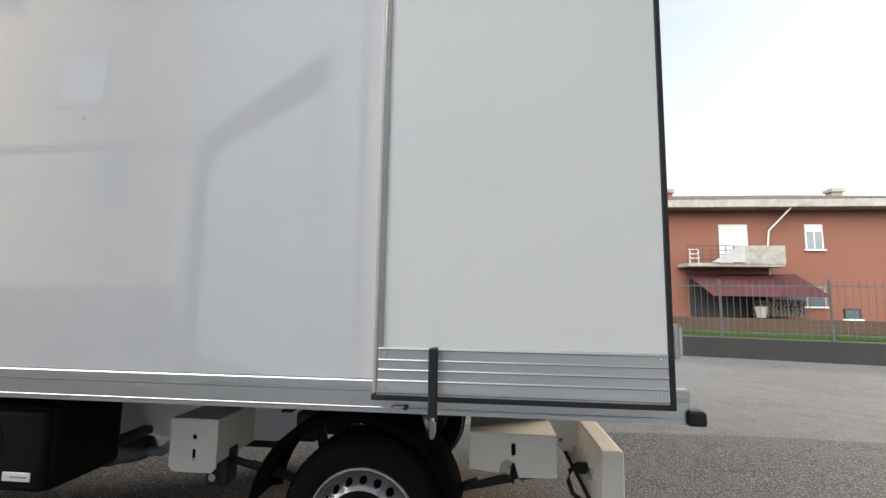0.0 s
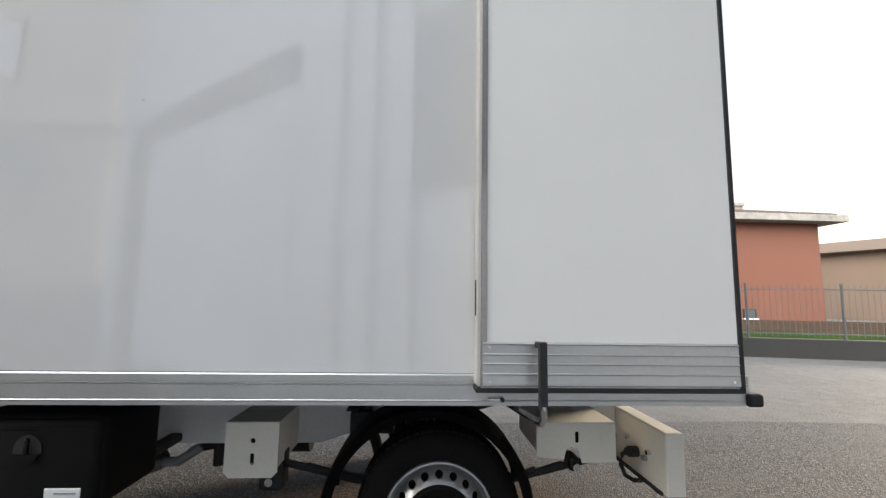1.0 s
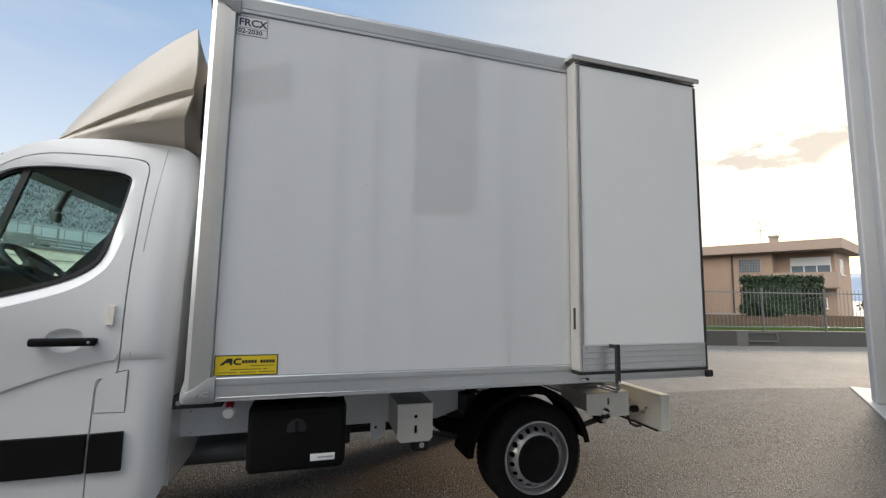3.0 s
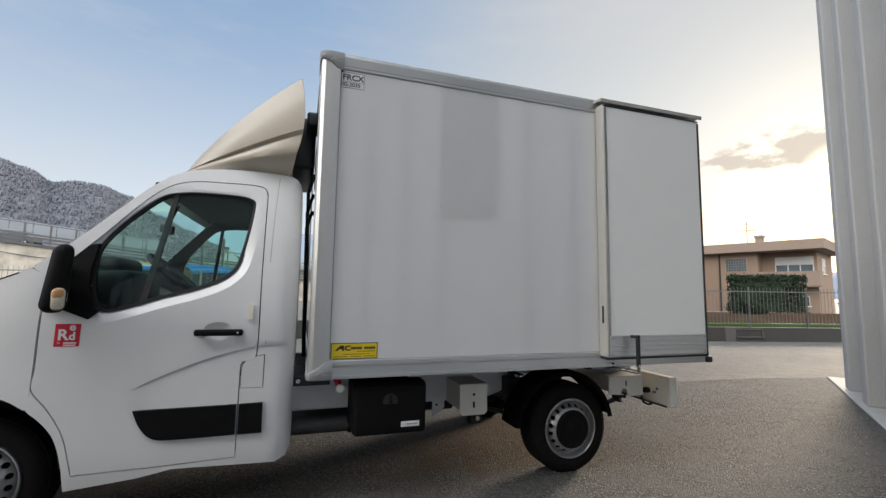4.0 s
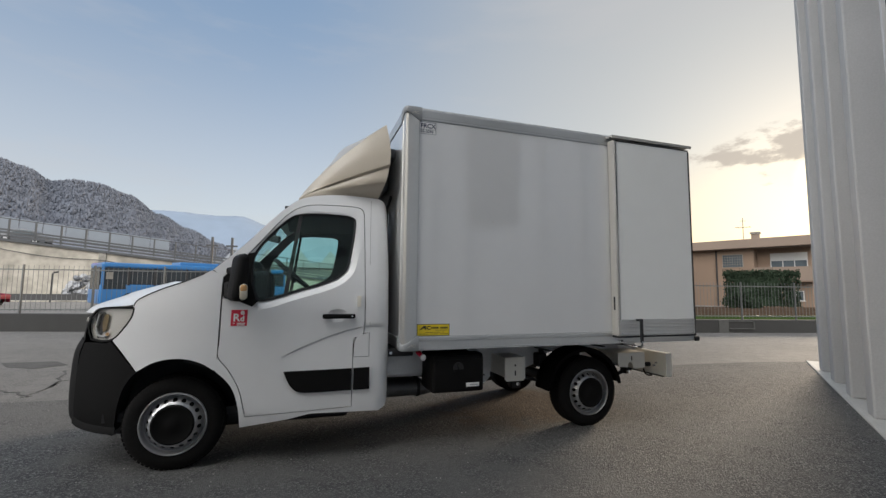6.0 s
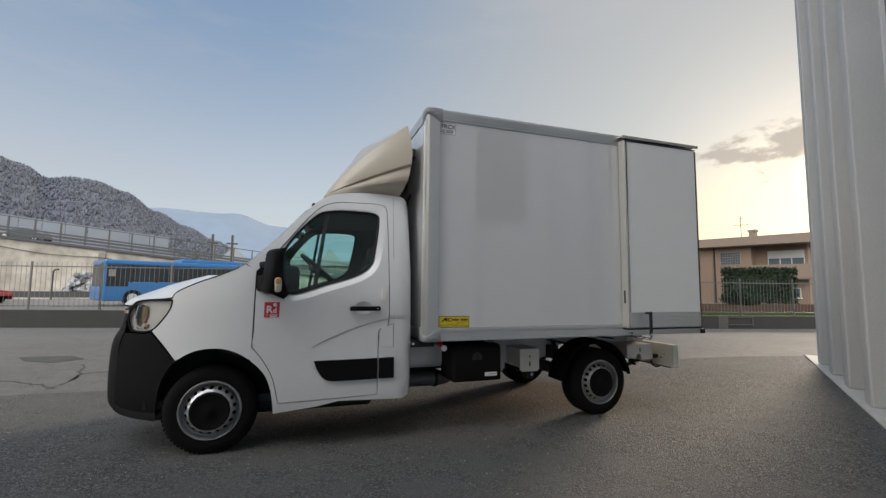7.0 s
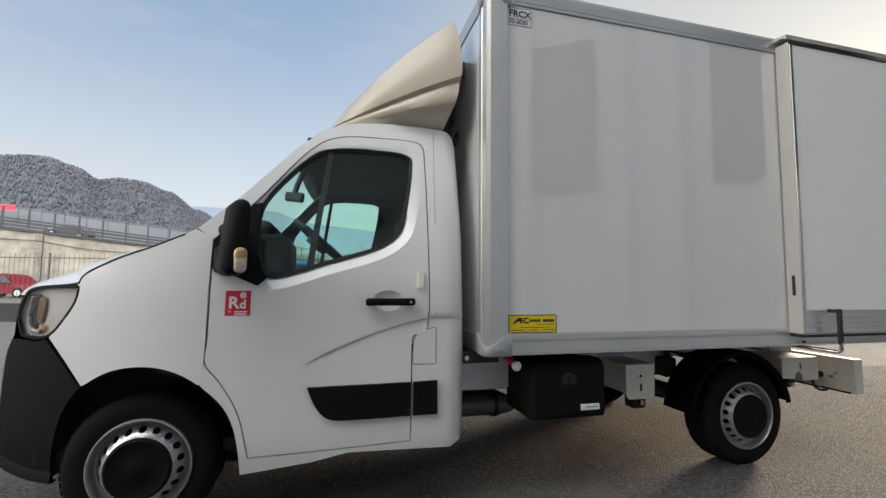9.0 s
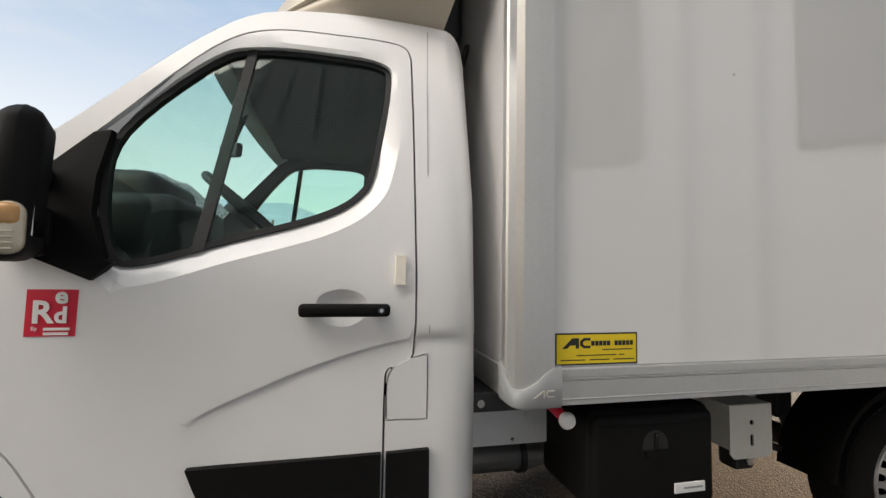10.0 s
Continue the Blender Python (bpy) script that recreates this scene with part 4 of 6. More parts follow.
def ramp_y(x):
    return 51.8 + (x + 31.3) * 0.16


def ramp_z(x):
    return max(1.6, 5.7 - (x + 31.3) * 0.108)


def ramp_box(x0, x1, o0, o1, z0, z1, flat=False, bm=None):
    own = bmesh.new()
    pts = []
    for x in (x0, x1):
        for o in (o0, o1):
            for z in (z0, z1):
                zz = z if (flat and z == z0) else ramp_z(x) + z
                pts.append(own.verts.new((x, ramp_y(x) + o, zz)))
    for f in ((0, 1, 3, 2), (4, 6, 7, 5), (0, 4, 5, 1), (2, 3, 7, 6), (0, 2, 6, 4), (1, 5, 7, 3)):
        own.faces.new([pts[i] for i in f])
    return own if bm is None else join(bm, own)


ramp_th = thing("road_ramp", (-30, 52, 0), "stained concrete road ramp with a guard rail along its edge", "road ramp")
for k in range(12):
    x = -75 + k * 8.6
    part("wall_panel", ramp_box(x, x + 8.57, 0, 6, -0.2, 0.0, True), CONCRETE, ramp_th)
    part("pilaster", ramp_box(x - 0.3, x + 0.3, -0.18, 0.1, -0.2, 0.02, True), GUTTER, ramp_th)
for xa, xb in ((-75, 6.66), (6.66, 26)):
    part("deck_edge", ramp_box(xa, xb, -0.25, 6.4, 0.0, 0.26), ROADRAIL, ramp_th)
    part("guard_rail", ramp_box(xa, xb, -0.1, 0.0, 0.72, 0.95), ROADRAIL, ramp_th)
    part("guard_rail", ramp_box(xa, xb, -0.1, 0.0, 1.05, 1.22), ROADRAIL, ramp_th)
    part("guard_rail", ramp_box(xa, xb, -0.1, 0.0, 0.40, 0.58), ROADRAIL, ramp_th)
    part("hand_rail", ramp_box(xa, xb, -0.1, 0.0, 2.2, 2.28), ROADRAIL, ramp_th)
for k in range(28):
    part("screen", ramp_box(-74.95 + 2 * k, -73.05 + 2 * k, 5.9, 5.95, 0.9, 2.75), SCREEN, ramp_th, "pale blue-grey noise screen" if k == 0 else "")
for k in range(50):
    x = -75 + k * 2.0
    part("rail_post", ramp_box(x, x + 0.12, -0.12, 0.02, 0.3, 2.3), ROADRAIL, ramp_th)
car(Matrix.Translation((-32.9, ramp_y(-32.9) + 3, ramp_z(-31) + 0.26)) @ Matrix.Rotation(0.108, 4, "Y"), CARGREY, "dark car with a shining roof on the road ramp")
for x in (-11.3, -9.6):
    pl = thing("signal_post", (x, 43.5, 0), "dark steel post with a short crossarm", "post")
    part("pole", tube([(x, 43.5, 0), (x, 43.5, 6.1)], 0.12, 8), UNDER, pl)
    part("crossarm", box(x - 0.5, x + 0.5, 43.4, 43.6, 5.2, 5.35), UNDER, pl)
sg = thing("road_sign", (-36, 54, 0), "red road sign board above the ramp", "sign")
part("board", box(-38.2, -35.6, 53.9, 54.0, 8.3, 8.9), RED, sg)
part("pole", tube([(-36.8, 54.05, 4), (-36.8, 54.05, 8.8)], 0.07, 6), ROADRAIL, sg)

part("cable", tube([(x, ramp_y(x) - 0.22, ramp_z(x) - 0.75 - 0.30 * math.sin((x + 75) % 8.6 / 8.6 * math.pi)) for x in (-60 + 0.86 * k for k in range(56))], 0.04, 5), UNDER, ramp_th)

shed = thing("factory_shed", (5, 66, 0), "long grey factory shed with pyramid skylights", "shed")
part("wall", box(-14, 40, 62, 80, 0, 4.2), GUTTER, shed)
part("roof", box(-14.5, 40.5, 61.4, 80.5, 4.2, 4.9), RIDGE, shed)
for k in range(12):
    x = -12 + k * 4.3
    bm = bmesh.new()
    v = [bm.verts.new(p) for p in ((x - 1.5, 62.5, 4.85), (x + 1.5, 62.5, 4.85), (x + 1.5, 65.5, 4.85), (x - 1.5, 65.5, 4.85), (x, 64, 6.9))]
    for f in ((0, 1, 4), (1, 2, 4), (2, 3, 4), (3, 0, 4), (3, 2, 1, 0)):
        bm.faces.new([v[i] for i in f])
    part("skylight", bm, RIDGE, shed)
for k in range(9):
    window(shed, ID, -12 + k * 5.5, -9 + k * 5.5, 1.2, 3.0, 62, mullions=2)


# ---- hills ----
def profile_at(table, a):
    for (a0, h0), (a1, h1) in zip(table, table[1:]):
        if a0 <= a <= a1:
            t = (a - a0) / (a1 - a0)
            t = t * t * (3 - 2 * t)
            return h0 + (h1 - h0) * t
    return table[-1][1]


def hills(name, table, r0, r1, n, m, rough, material, label, seed):
    rows = []
    for j in range(m + 1):
        f = j / m
        row = []
        for i in range(n + 1):
            a = table[0][0] + (table[-1][0] - table[0][0]) * i / n
            r = r0 + (r1 - r0) * f
            x, y = r * math.sin(radians(a)), r * math.cos(radians(a))
            top = profile_at(table, a) * r1
            h = top * math.sin(f * math.pi / 2) ** 1.15
            k = noise.noise(Vector((x, y, seed)) * 0.011) * rough * 1.8 + noise.noise(Vector((x, y, seed)) * 0.05) * rough * 0.4 + noise.noise(Vector((x, y, seed)) * 0.25) * rough * 0.1
            row.append((x, y, h + k * min(1, f * 3) * (0.45 if j == m else 1) - (2 if j == 0 else 0)))
        rows.append(row)
    rows.append([(x * 1.15, y * 1.15, -5) for x, y, _ in rows[-1]])
    tagged(part(name, loft(rows), material, smooth=True), label, "hill", kind="structure")


NEAR_HILL = [(-80, 0.16), (-60, 0.20), (-44, 0.17), (-34, 0.185), (-29.2, 0.197), (-27.0, 0.187), (-25.2, 0.170), (-23.4, 0.176), (-21.5, 0.174), (-19, 0.160), (-16, 0.130), (-13, 0.108), (-10, 0.085), (-6, 0.05), (-2, 0.0)]
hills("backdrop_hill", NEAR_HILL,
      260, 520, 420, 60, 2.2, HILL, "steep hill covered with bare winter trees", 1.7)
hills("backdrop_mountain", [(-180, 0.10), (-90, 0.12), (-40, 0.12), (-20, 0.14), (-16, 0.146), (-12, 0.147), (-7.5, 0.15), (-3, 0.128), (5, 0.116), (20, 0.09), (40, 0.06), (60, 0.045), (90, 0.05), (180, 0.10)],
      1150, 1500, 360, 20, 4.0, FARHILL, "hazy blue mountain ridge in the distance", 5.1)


def hill_height(a, r):
    """The near hill's surface at a bearing and a distance."""
    f = (r - 260) / 260
    x, y = r * math.sin(radians(a)), r * math.cos(radians(a))
    v = Vector((x, y, 1.7))
    k = noise.noise(v * 0.011) * 3.96 + noise.noise(v * 0.05) * 0.88 + noise.noise(v * 0.25) * 0.22
    return Vector((x, y, profile_at(NEAR_HILL, a) * 520 * math.sin(f * math.pi / 2) ** 1.15 + k * min(1, f * 3)))


rng = random.Random(77)
vs, fs = [], []
for k in range(26000):
    a, r = rng.uniform(-50, -4), 519.5 - (8 if k % 4 == 0 else 200) * rng.random() ** 1.4
    p = hill_height(a, r)
    h, w = rng.uniform(1.0, 3.6), rng.uniform(0.25, 0.8)
    i = len(vs)
    vs.append(p + Vector((0, 0, -0.6)))
    for zz, ww in ((0.35, 1.0), (0.75, 0.8)):
        a0 = rng.uniform(0, 6.3)
        vs += [p + Vector((w * ww * rng.uniform(0.6, 1.2) * math.cos(a0 + 1.257 * q), w * ww * rng.uniform(0.6, 1.2) * math.sin(a0 + 1.257 * q), h * zz * rng.uniform(0.8, 1.2))) for q in range(5)]
    vs.append(p + Vector((rng.gauss(0, 0.3), rng.gauss(0, 0.3), h)))
    for q in range(5):
        n = (q + 1) % 5
        fs += [(i, i + 1 + n, i + 1 + q), (i + 1 + q, i + 1 + n, i + 6 + n, i + 6 + q), (i + 6 + q, i + 6 + n, i + 11)]
me = bpy.data.meshes.new("bare_wood")
me.from_pydata(vs, [], fs)
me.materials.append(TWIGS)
for p in me.polygons:
    p.use_smooth = True
tagged(new("bare_wood", me), "bare winter trees covering the hill, tinted blue-grey with painted haze", "wood", kind="stuff")


# ---- the truck ----
MID = 2.80
truck = thing("box_truck", (-1.9, MID, 0), "white box truck with a cream roof spoiler and open-framed chassis", "truck")


def side_y(x, z):
    """The near flank of the cab, as a depth over length and height."""
    y = 1.765
    if z > 1.15:
        y += 0.21 * ((z - 1.15) / 0.95) ** 1.6
    if z < 0.5:
        y += 0.05 * ((0.5 - z) / 0.3) ** 2
    if x < -3.75:
        y += 0.39 * (-3.75 - x) ** 2
    if x > -2.56:
        y += 0.075 * min(1.2, (x + 2.56) / 0.085) ** 2
    return y


def flank(off=0.0, far=False):
    def place(x, z):
        y = side_y(x, z) + off
        return (x, 2 * MID - y if far else y, z)
    return place


def flat_dist(p, poly):
    best = 9.0
    for (x0, y0), (x1, y1) in zip(poly, poly[1:] + poly[:1]):
        ex, ey = x1 - x0, y1 - y0
        L = ex * ex + ey * ey
        t = 0 if L == 0 else max(0, min(1, ((p[0] - x0) * ex + (p[1] - y0) * ey) / L))
        best = min(best, (x0 + t * ex - p[0]) ** 2 + (y0 + t * ey - p[1]) ** 2)
    return math.sqrt(best)


door_top = [(-2.692, 2.02), (-2.735, 2.078), (-2.95, 2.085), (-3.18, 2.066), (-3.34, 1.965), (-3.57, 1.672), (-3.765, 1.442)]
door_front = [(-3.765, 1.442), (-3.768, 1.2), (-3.770, 0.961), (-3.774, 0.845), (-3.70, 0.745), (-3.618, 0.595), (-3.568, 0.392)]
door_bottom = [(-3.568, 0.392), (-3.2, 0.398), (-2.778, 0.412)]
door_rear = [(-2.778, 0.412), (-2.778, 0.70), (-2.777, 0.90), (-2.765, 0.958), (-2.692, 1.0), (-2.690, 1.5), (-2.692, 2.02)]
DOOR = curve(door_top, 5)[:-1] + curve(door_front, 5)[:-1] + curve(door_bottom, 3)[:-1] + curve(door_rear, 4)[:-1]
WIN = curve([(-2.768, 1.90), (-2.80, 1.985), (-3.0, 2.0), (-3.20, 1.988), (-3.335, 1.925), (-3.552, 1.655), (-3.575, 1.45), (-3.535, 1.285), (-3.458, 1.262), (-3.24, 1.332), (-2.99, 1.412), (-2.865, 1.49), (-2.815, 1.60)], 5, True)
roofline = [(-2.474, 2.06), (-2.485, 2.125), (-2.53, 2.170), (-2.65, 2.186), (-2.93, 2.188), (-3.20, 2.140), (-3.385, 1.993), (-3.655, 1.682), (-3.845, 1.495)]
ARCH = curve([(-4.462, 0.30), (-4.44, 0.50), (-4.40, 0.63), (-4.323, 0.734), (-4.19, 0.812), (-4.03, 0.834), (-3.89, 0.802), (-3.773, 0.726), (-3.69, 0.641), (-3.644, 0.555), (-3.615, 0.44), (-3.602, 0.312)], 4)
arch_front, arch_back = [p for p in ARCH if p[0] <= -4.322], [p for p in ARCH if p[0] >= -4.324]
GAP = 0.0032
SCOOP = curve([(-2.835, 1.14), (-2.85, 1.18), (-2.91, 1.197), (-2.97, 1.18), (-2.985, 1.14), (-2.96, 1.10), (-2.91, 1.086), (-2.86, 1.10)], 5, True)


def grow(poly, d):
    """Moves a closed outline outwards by d."""
    n, res = len(poly), []
    area = sum(poly[i][0] * poly[(i + 1) % n][1] - poly[(i + 1) % n][0] * poly[i][1] for i in range(n))
    s = 1 if area > 0 else -1
    for i in range(n):
        a, b, c = poly[i - 1], poly[i], poly[(i + 1) % n]
        tx, ty = c[0] - a[0], c[1] - a[1]
        L = math.hypot(tx, ty) or 1
        res.append((b[0] + s * d * ty / L, b[1] - s * d * tx / L))
    return res


door_out = grow(DOOR, GAP)
door_in = grow(DOOR, -GAP)
# the frame round the door: roof rail, rear pillar, sill, and the strip behind the wheel arch
i_front = min(range(len(door_out)), key=lambda k: (door_out[k][0] + 3.772) ** 2 + (door_out[k][1] - 1.447) ** 2)
i_arch = min(range(len(door_out)), key=lambda k: (door_out[k][0] + 3.778) ** 2 + (door_out[k][1] - 0.85) ** 2)
ring = door_out[i_arch:] + door_out[:i_front + 1]
back_strip = [p for p in arch_back if p[0] > -3.775]
frame_out = ([(-3.79, 0.744)] + back_strip + [(-3.27, 0.345), (-3.1, 0.378), (-2.9, 0.372), (-2.56, 0.362), (-2.50, 0.385), (-2.478, 0.44), (-2.474, 0.8), (-2.474, 1.5)]
             + curve(roofline, 4) + [(-3.79, 1.455)])
FRAME = frame_out + list(reversed(ring))
bonnet_line = [(-4.05, 1.392), (-4.20, 1.335), (-4.345, 1.262), (-4.385, 1.215)]
WING = ([(-3.853, 1.490)] + curve([(-3.93, 1.446), (-4.05, 1.392)], 2)[:-1] + curve(bonnet_line, 4) + [(-4.37, 1.20), (-4.383, 1.128), (-4.44, 1.05), (-4.505, 0.972)]
        + curve([(-4.52, 0.955), (-4.42, 0.85), (-4.326, 0.738)], 3) + [p for p in arch_back if p[0] < -3.782][1:] + [(-3.783, 0.75)] + [(-3.780, 0.86), (-3.776, 1.2), (-3.773, 1.45), (-3.797, 1.462)])
LAMP = curve([(-4.372, 1.203, 1), (-4.388, 1.128), (-4.45, 1.035), (-4.515, 0.968), (-4.60, 0.945), (-4.70, 0.955, 1), (-4.735, 1.05), (-4.70, 1.15), (-4.62, 1.195)], 4, True)
BUMPER = curve([(-4.532, 0.948, 1), (-4.43, 0.845), (-4.332, 0.735, 1)], 4)[:-1] + list(reversed(arch_front)) + [(-4.47, 0.27), (-4.6, 0.285), (-4.79, 0.32), (-4.80, 0.45), (-4.797, 0.69), (-4.775, 0.85), (-4.745, 0.935), (-4.66, 0.935), (-4.59, 0.93)]
FLAP = curve([(-2.647, 0.998, 1), (-2.688, 0.990), (-2.733, 0.973), (-2.760, 0.951), (-2.7715, 0.910), (-2.7715, 0.806, 1), (-2.647, 0.803, 1)], 4, True)
TRIM = curve([(-3.306, 0.712, 1), (-3.0, 0.714), (-2.786, 0.716, 1), (-2.786, 0.546, 1), (-3.08, 0.544), (-3.20, 0.556), (-3.265, 0.62)], 4, True)
TRIM_REAR = [(-2.770, 0.716), (-2.642, 0.719), (-2.640, 0.546), (-2.770, 0.546)]
TRIANGLE = [(-3.766, 1.44), (-3.767, 1.305), (-3.66, 1.26), (-3.555, 1.215), (-3.51, 1.262), (-3.53, 1.272), (-3.572, 1.40), (-3.575, 1.50), (-3.558, 1.64), (-3.60, 1.63)]
crease = [(-3.328, 0.775), (-3.318, 0.818), (-3.285, 0.848), (-3.144, 0.913), (-2.978, 0.978), (-2.833, 1.022), (-2.72, 1.047), (-2.66, 1.056)]


def creased(place, path, depth, width, lift=1):
    """A pressed line along a path: the sheet steps in below it."""
    def go(x, z):
        p = place(x, z)
        lo, hi = min(q[0] for q in path), max(q[0] for q in path)
        if not lo <= x <= hi:
            return p
        for (x0, z0), (x1, z1) in zip(path, path[1:]):
            if x0 <= x <= x1:
                zz = z0 + (z1 - z0) * (x - x0) / (x1 - x0)
                fade = min(1, (x - lo) / 0.10)
                d = zz - z
                k = 0
                if 0 <= d < 0.30:
                    k = depth * fade * min(1, d / width) * (1 - d / 0.30)
                return (p[0], p[1] + k * lift, p[2])
        return p
    return go


def shouldered(place, lift):
    """The door skin turns in towards its window."""
    def go(x, z):
        p = place(x, z)
        if z < 1.1:
            return p
        d = flat_dist((x, z), WIN)
        k = 0.032 * max(0, 1 - max(0, d - 0.006) / 0.055) * max(0.0, min(1, (1.86 - z) / 0.3)) + 0.008 * max(0, 1 - d / 0.02)
        return (p[0], p[1] + lift * k, p[2])
    return go


cab = part("cab_floor", box(-4.55, -2.50, 2.0, 3.6, 0.36, 0.42), UNDER, truck)
for far in (False, True):
    inw = (0, -1, 0) if far else (0, 1, 0)
    lift = -1 if far else 1
    P = flank(0, far)
    part("cab_frame", sheet(FRAME, [grow(FLAP, 0.0022)], lambda x, z, P=P, lift=lift: (P(x, z)[0], P(x, z)[1] + (lift * 0.009 * min(1, max(0, (1.056 - z) / 0.011)) * max(0, 1 - (1.056 - z) / 0.3) if (x > -2.692 and 0.72 < z < 1.056) else 0), z), 0.05, 0.03, inw,
         [[(-2.684, 1.0555), (-2.58, 1.056), (-2.50, 1.056), (-2.4765, 1.056)], [(-2.684, 1.0445), (-2.58, 1.045), (-2.50, 1.045), (-2.4765, 1.045)]]), PAINT, truck, smooth=True)
    crs = curve(crease, 6)
    crs_pts = list(reversed(crs)) if crs[0][0] > crs[-1][0] else crs
    inner_win = grow(WIN, 0.006)
    door = part("door", sheet(door_in, [inner_win, SCOOP], shouldered(creased(P, crs_pts, 0.010, 0.011, lift), lift), 0.035, 0.03, inw,
                              [[(x, z + o) for x, z in crs_pts[lo_k:] if x < -2.697] for o, lo_k in ((-0.0005, 8), (-0.0115, 9), (-0.024, 10), (0.012, 10))] + [ [p for p in grow(WIN, 0.061) if p[1] < 1.84 and p[0] > -3.5], [p for p in grow(WIN, 0.034) if p[1] < 1.84 and p[0] > -3.5]]), PAINT, truck, smooth=14)
    part("window_seal", sheet(grow(WIN, 0.005), [grow(WIN, -0.013)], flank(0.026, far), 0.2, 0.03, inw), RUBBER, door)
    part("window_glass", sheet(grow(WIN, -0.012), [], flank(0.034, far), 0.1, 0.004, inw), AUTOGLASS, door).visible_shadow = False
    part("quarter_pillar", sheet([(-3.209, 1.99), (-3.238, 1.99), (-3.336, 1.292), (-3.300, 1.306)], [], flank(0.022, far), 0.2, 0.02, inw), RUBBER, door)
    part("side_trim", sheet(TRIM, [], flank(-0.02, far), 0.08, 0.03, inw), PLASTIC, door, "black plastic rubbing strip")
    part("side_trim", sheet(TRIM_REAR, [], flank(-0.02, far), 0.08, 0.03, inw), PLASTIC, truck, "black plastic rubbing strip")
    part("mirror_base", sheet(TRIANGLE, [], flank(-0.014, far), 0.06, 0.03, inw), PLASTIC, door)
    part("fuel_flap", sheet(grow(FLAP, -0.0022), [], P, 0.08, 0.02, inw), PAINT, truck)
    part("panel_seam", sheet([(-2.6455, 1.062), (-2.6425, 1.062), (-2.6445, 1.60), (-2.6385, 1.85), (-2.624, 2.155), (-2.627, 2.155), (-2.6415, 1.85), (-2.6475, 1.60)], [], flank(-0.0030, far), 0.03, 0.004, inw), SHUTTER, truck)
    part("wing", sheet(WING, [], P, 0.05, 0.03, inw), PAINT, truck, smooth=True)
    part("bumper_corner", sheet(BUMPER, [], flank(-0.012, far), 0.05, 0.03, inw), PLASTIC, truck, "grained black plastic bumper corner", smooth=True)
    part("bonnet_seam", tube([flank(0.001, far)(x, z + 0.001) for x, z in curve([(-3.90, 1.462), (-4.05, 1.394), (-4.20, 1.337), (-4.345, 1.264), (-4.378, 1.215)], 6)], 0.0042, 6), DARK, truck)
    # headlamp: bucket, reflectors and a clear lens
    bucket = part("headlamp", sheet(grow(LAMP, 0.004), [], flank(0.03, far), 0.05, 0.03, inw), REFLECTOR, truck, "large clear headlamp", smooth=True)
    part("lamp_edge", sheet(grow(LAMP, 0.004), [grow(LAMP, -0.009)], flank(0.0, far), 0.2, 0.05, inw), PLASTIC, bucket)
    part("bulb_shield", sheet(curve([(-4.685, 1.14), (-4.64, 1.16), (-4.60, 1.15), (-4.615, 1.05), (-4.625, 0.995), (-4.66, 0.975)], 4, True), [], flank(0.022, far), 0.1, 0.006, inw), INTERIOR, bucket)
    part("reflector", sheet(curve([(-4.61, 1.135), (-4.568, 1.14), (-4.585, 1.03), (-4.615, 1.03)], 3, True), [], flank(0.016, far), 0.1, 0.005, inw), GOLD, bucket)
    part("light_guide", tube([flank(0.014, far)(x, z) for x, z in curve([(-4.645, 1.15), (-4.662, 1.06), (-4.645, 0.99), (-4.585, 0.978)], 5)], 0.010, 8), SHUTTER, bucket)
    part("indicator", sheet(curve([(-4.585, 1.01), (-4.56, 1.01), (-4.575, 0.985), (-4.59, 0.985)], 3, True), [], flank(0.016, far), 0.1, 0.005, inw), AMBER, bucket)
    part("lens", sheet(grow(LAMP, -0.012), [], flank(0.004, far), 0.05, 0.003, inw), LAMPLENS, bucket, smooth=True).visible_shadow = False
    # dark liner behind the gaps, and the wheel housing
    lin = [(-3.76, 0.78), (-3.60, 0.42), (-2.52, 0.42), (-2.52, 2.08), (-3.2, 2.1), (-3.38, 1.98), (-3.84, 1.50), (-4.06, 1.36), (-4.33, 1.22), (-4.36, 1.10), (-4.48, 0.96), (-4.28, 0.76), (-4.03, 0.86), (-3.88, 0.83)]
    part("inner_panel", sheet(lin, [grow(WIN, 0.002)], flank(0.06, far), 0.2, 0.01, inw), INTERIOR, truck)
    rows = []
    for x, z in ARCH:
        y0, y1 = flank(0.012, far)(x, z)[1], flank(0.42, far)(-3.8, 0.7)[1]
        rows.append([(x, y0 + (y1 - y0) * k / 3, z) for k in range(4)])
    hb = loft(rows)
    yb = flank(0.41, far)(-3.8, 0.7)[1]
    prism([(x, z) for x, z in ARCH], "y", yb, yb + 0.01, hb)
    part("wheel_housing", hb, DARK, truck)
    # handle, tab and door furniture
    ya, yb = sorted((flank(-0.050, far)(-2.9, 1.138)[1], flank(-0.022, far)(-2.9, 1.138)[1]))
    hb = part("door_handle", box(-3.030, -2.770, ya, yb, 1.118, 1.156, 0.0125, 3), PLASTIC, door, "black pull handle", smooth=True)
    c0, c1, c2 = (flank(o, far)(-2.797, 1.137) for o in (-0.0525, -0.051, -0.03))
    part("lock", cyl(c1, c2, 0.011, 16), BLACKGLOSS, hb)
    part("key_slot", cyl(c0, c2, 0.0055, 12), CHROME, hb)
    for hx in (-3.0, -2.80):
        part("handle_foot", box(hx - 0.02, hx + 0.02, *sorted((flank(-0.03, far)(hx, 1.14)[1], flank(0.01, far)(hx, 1.14)[1])), 1.125, 1.15), PLASTIC, hb)
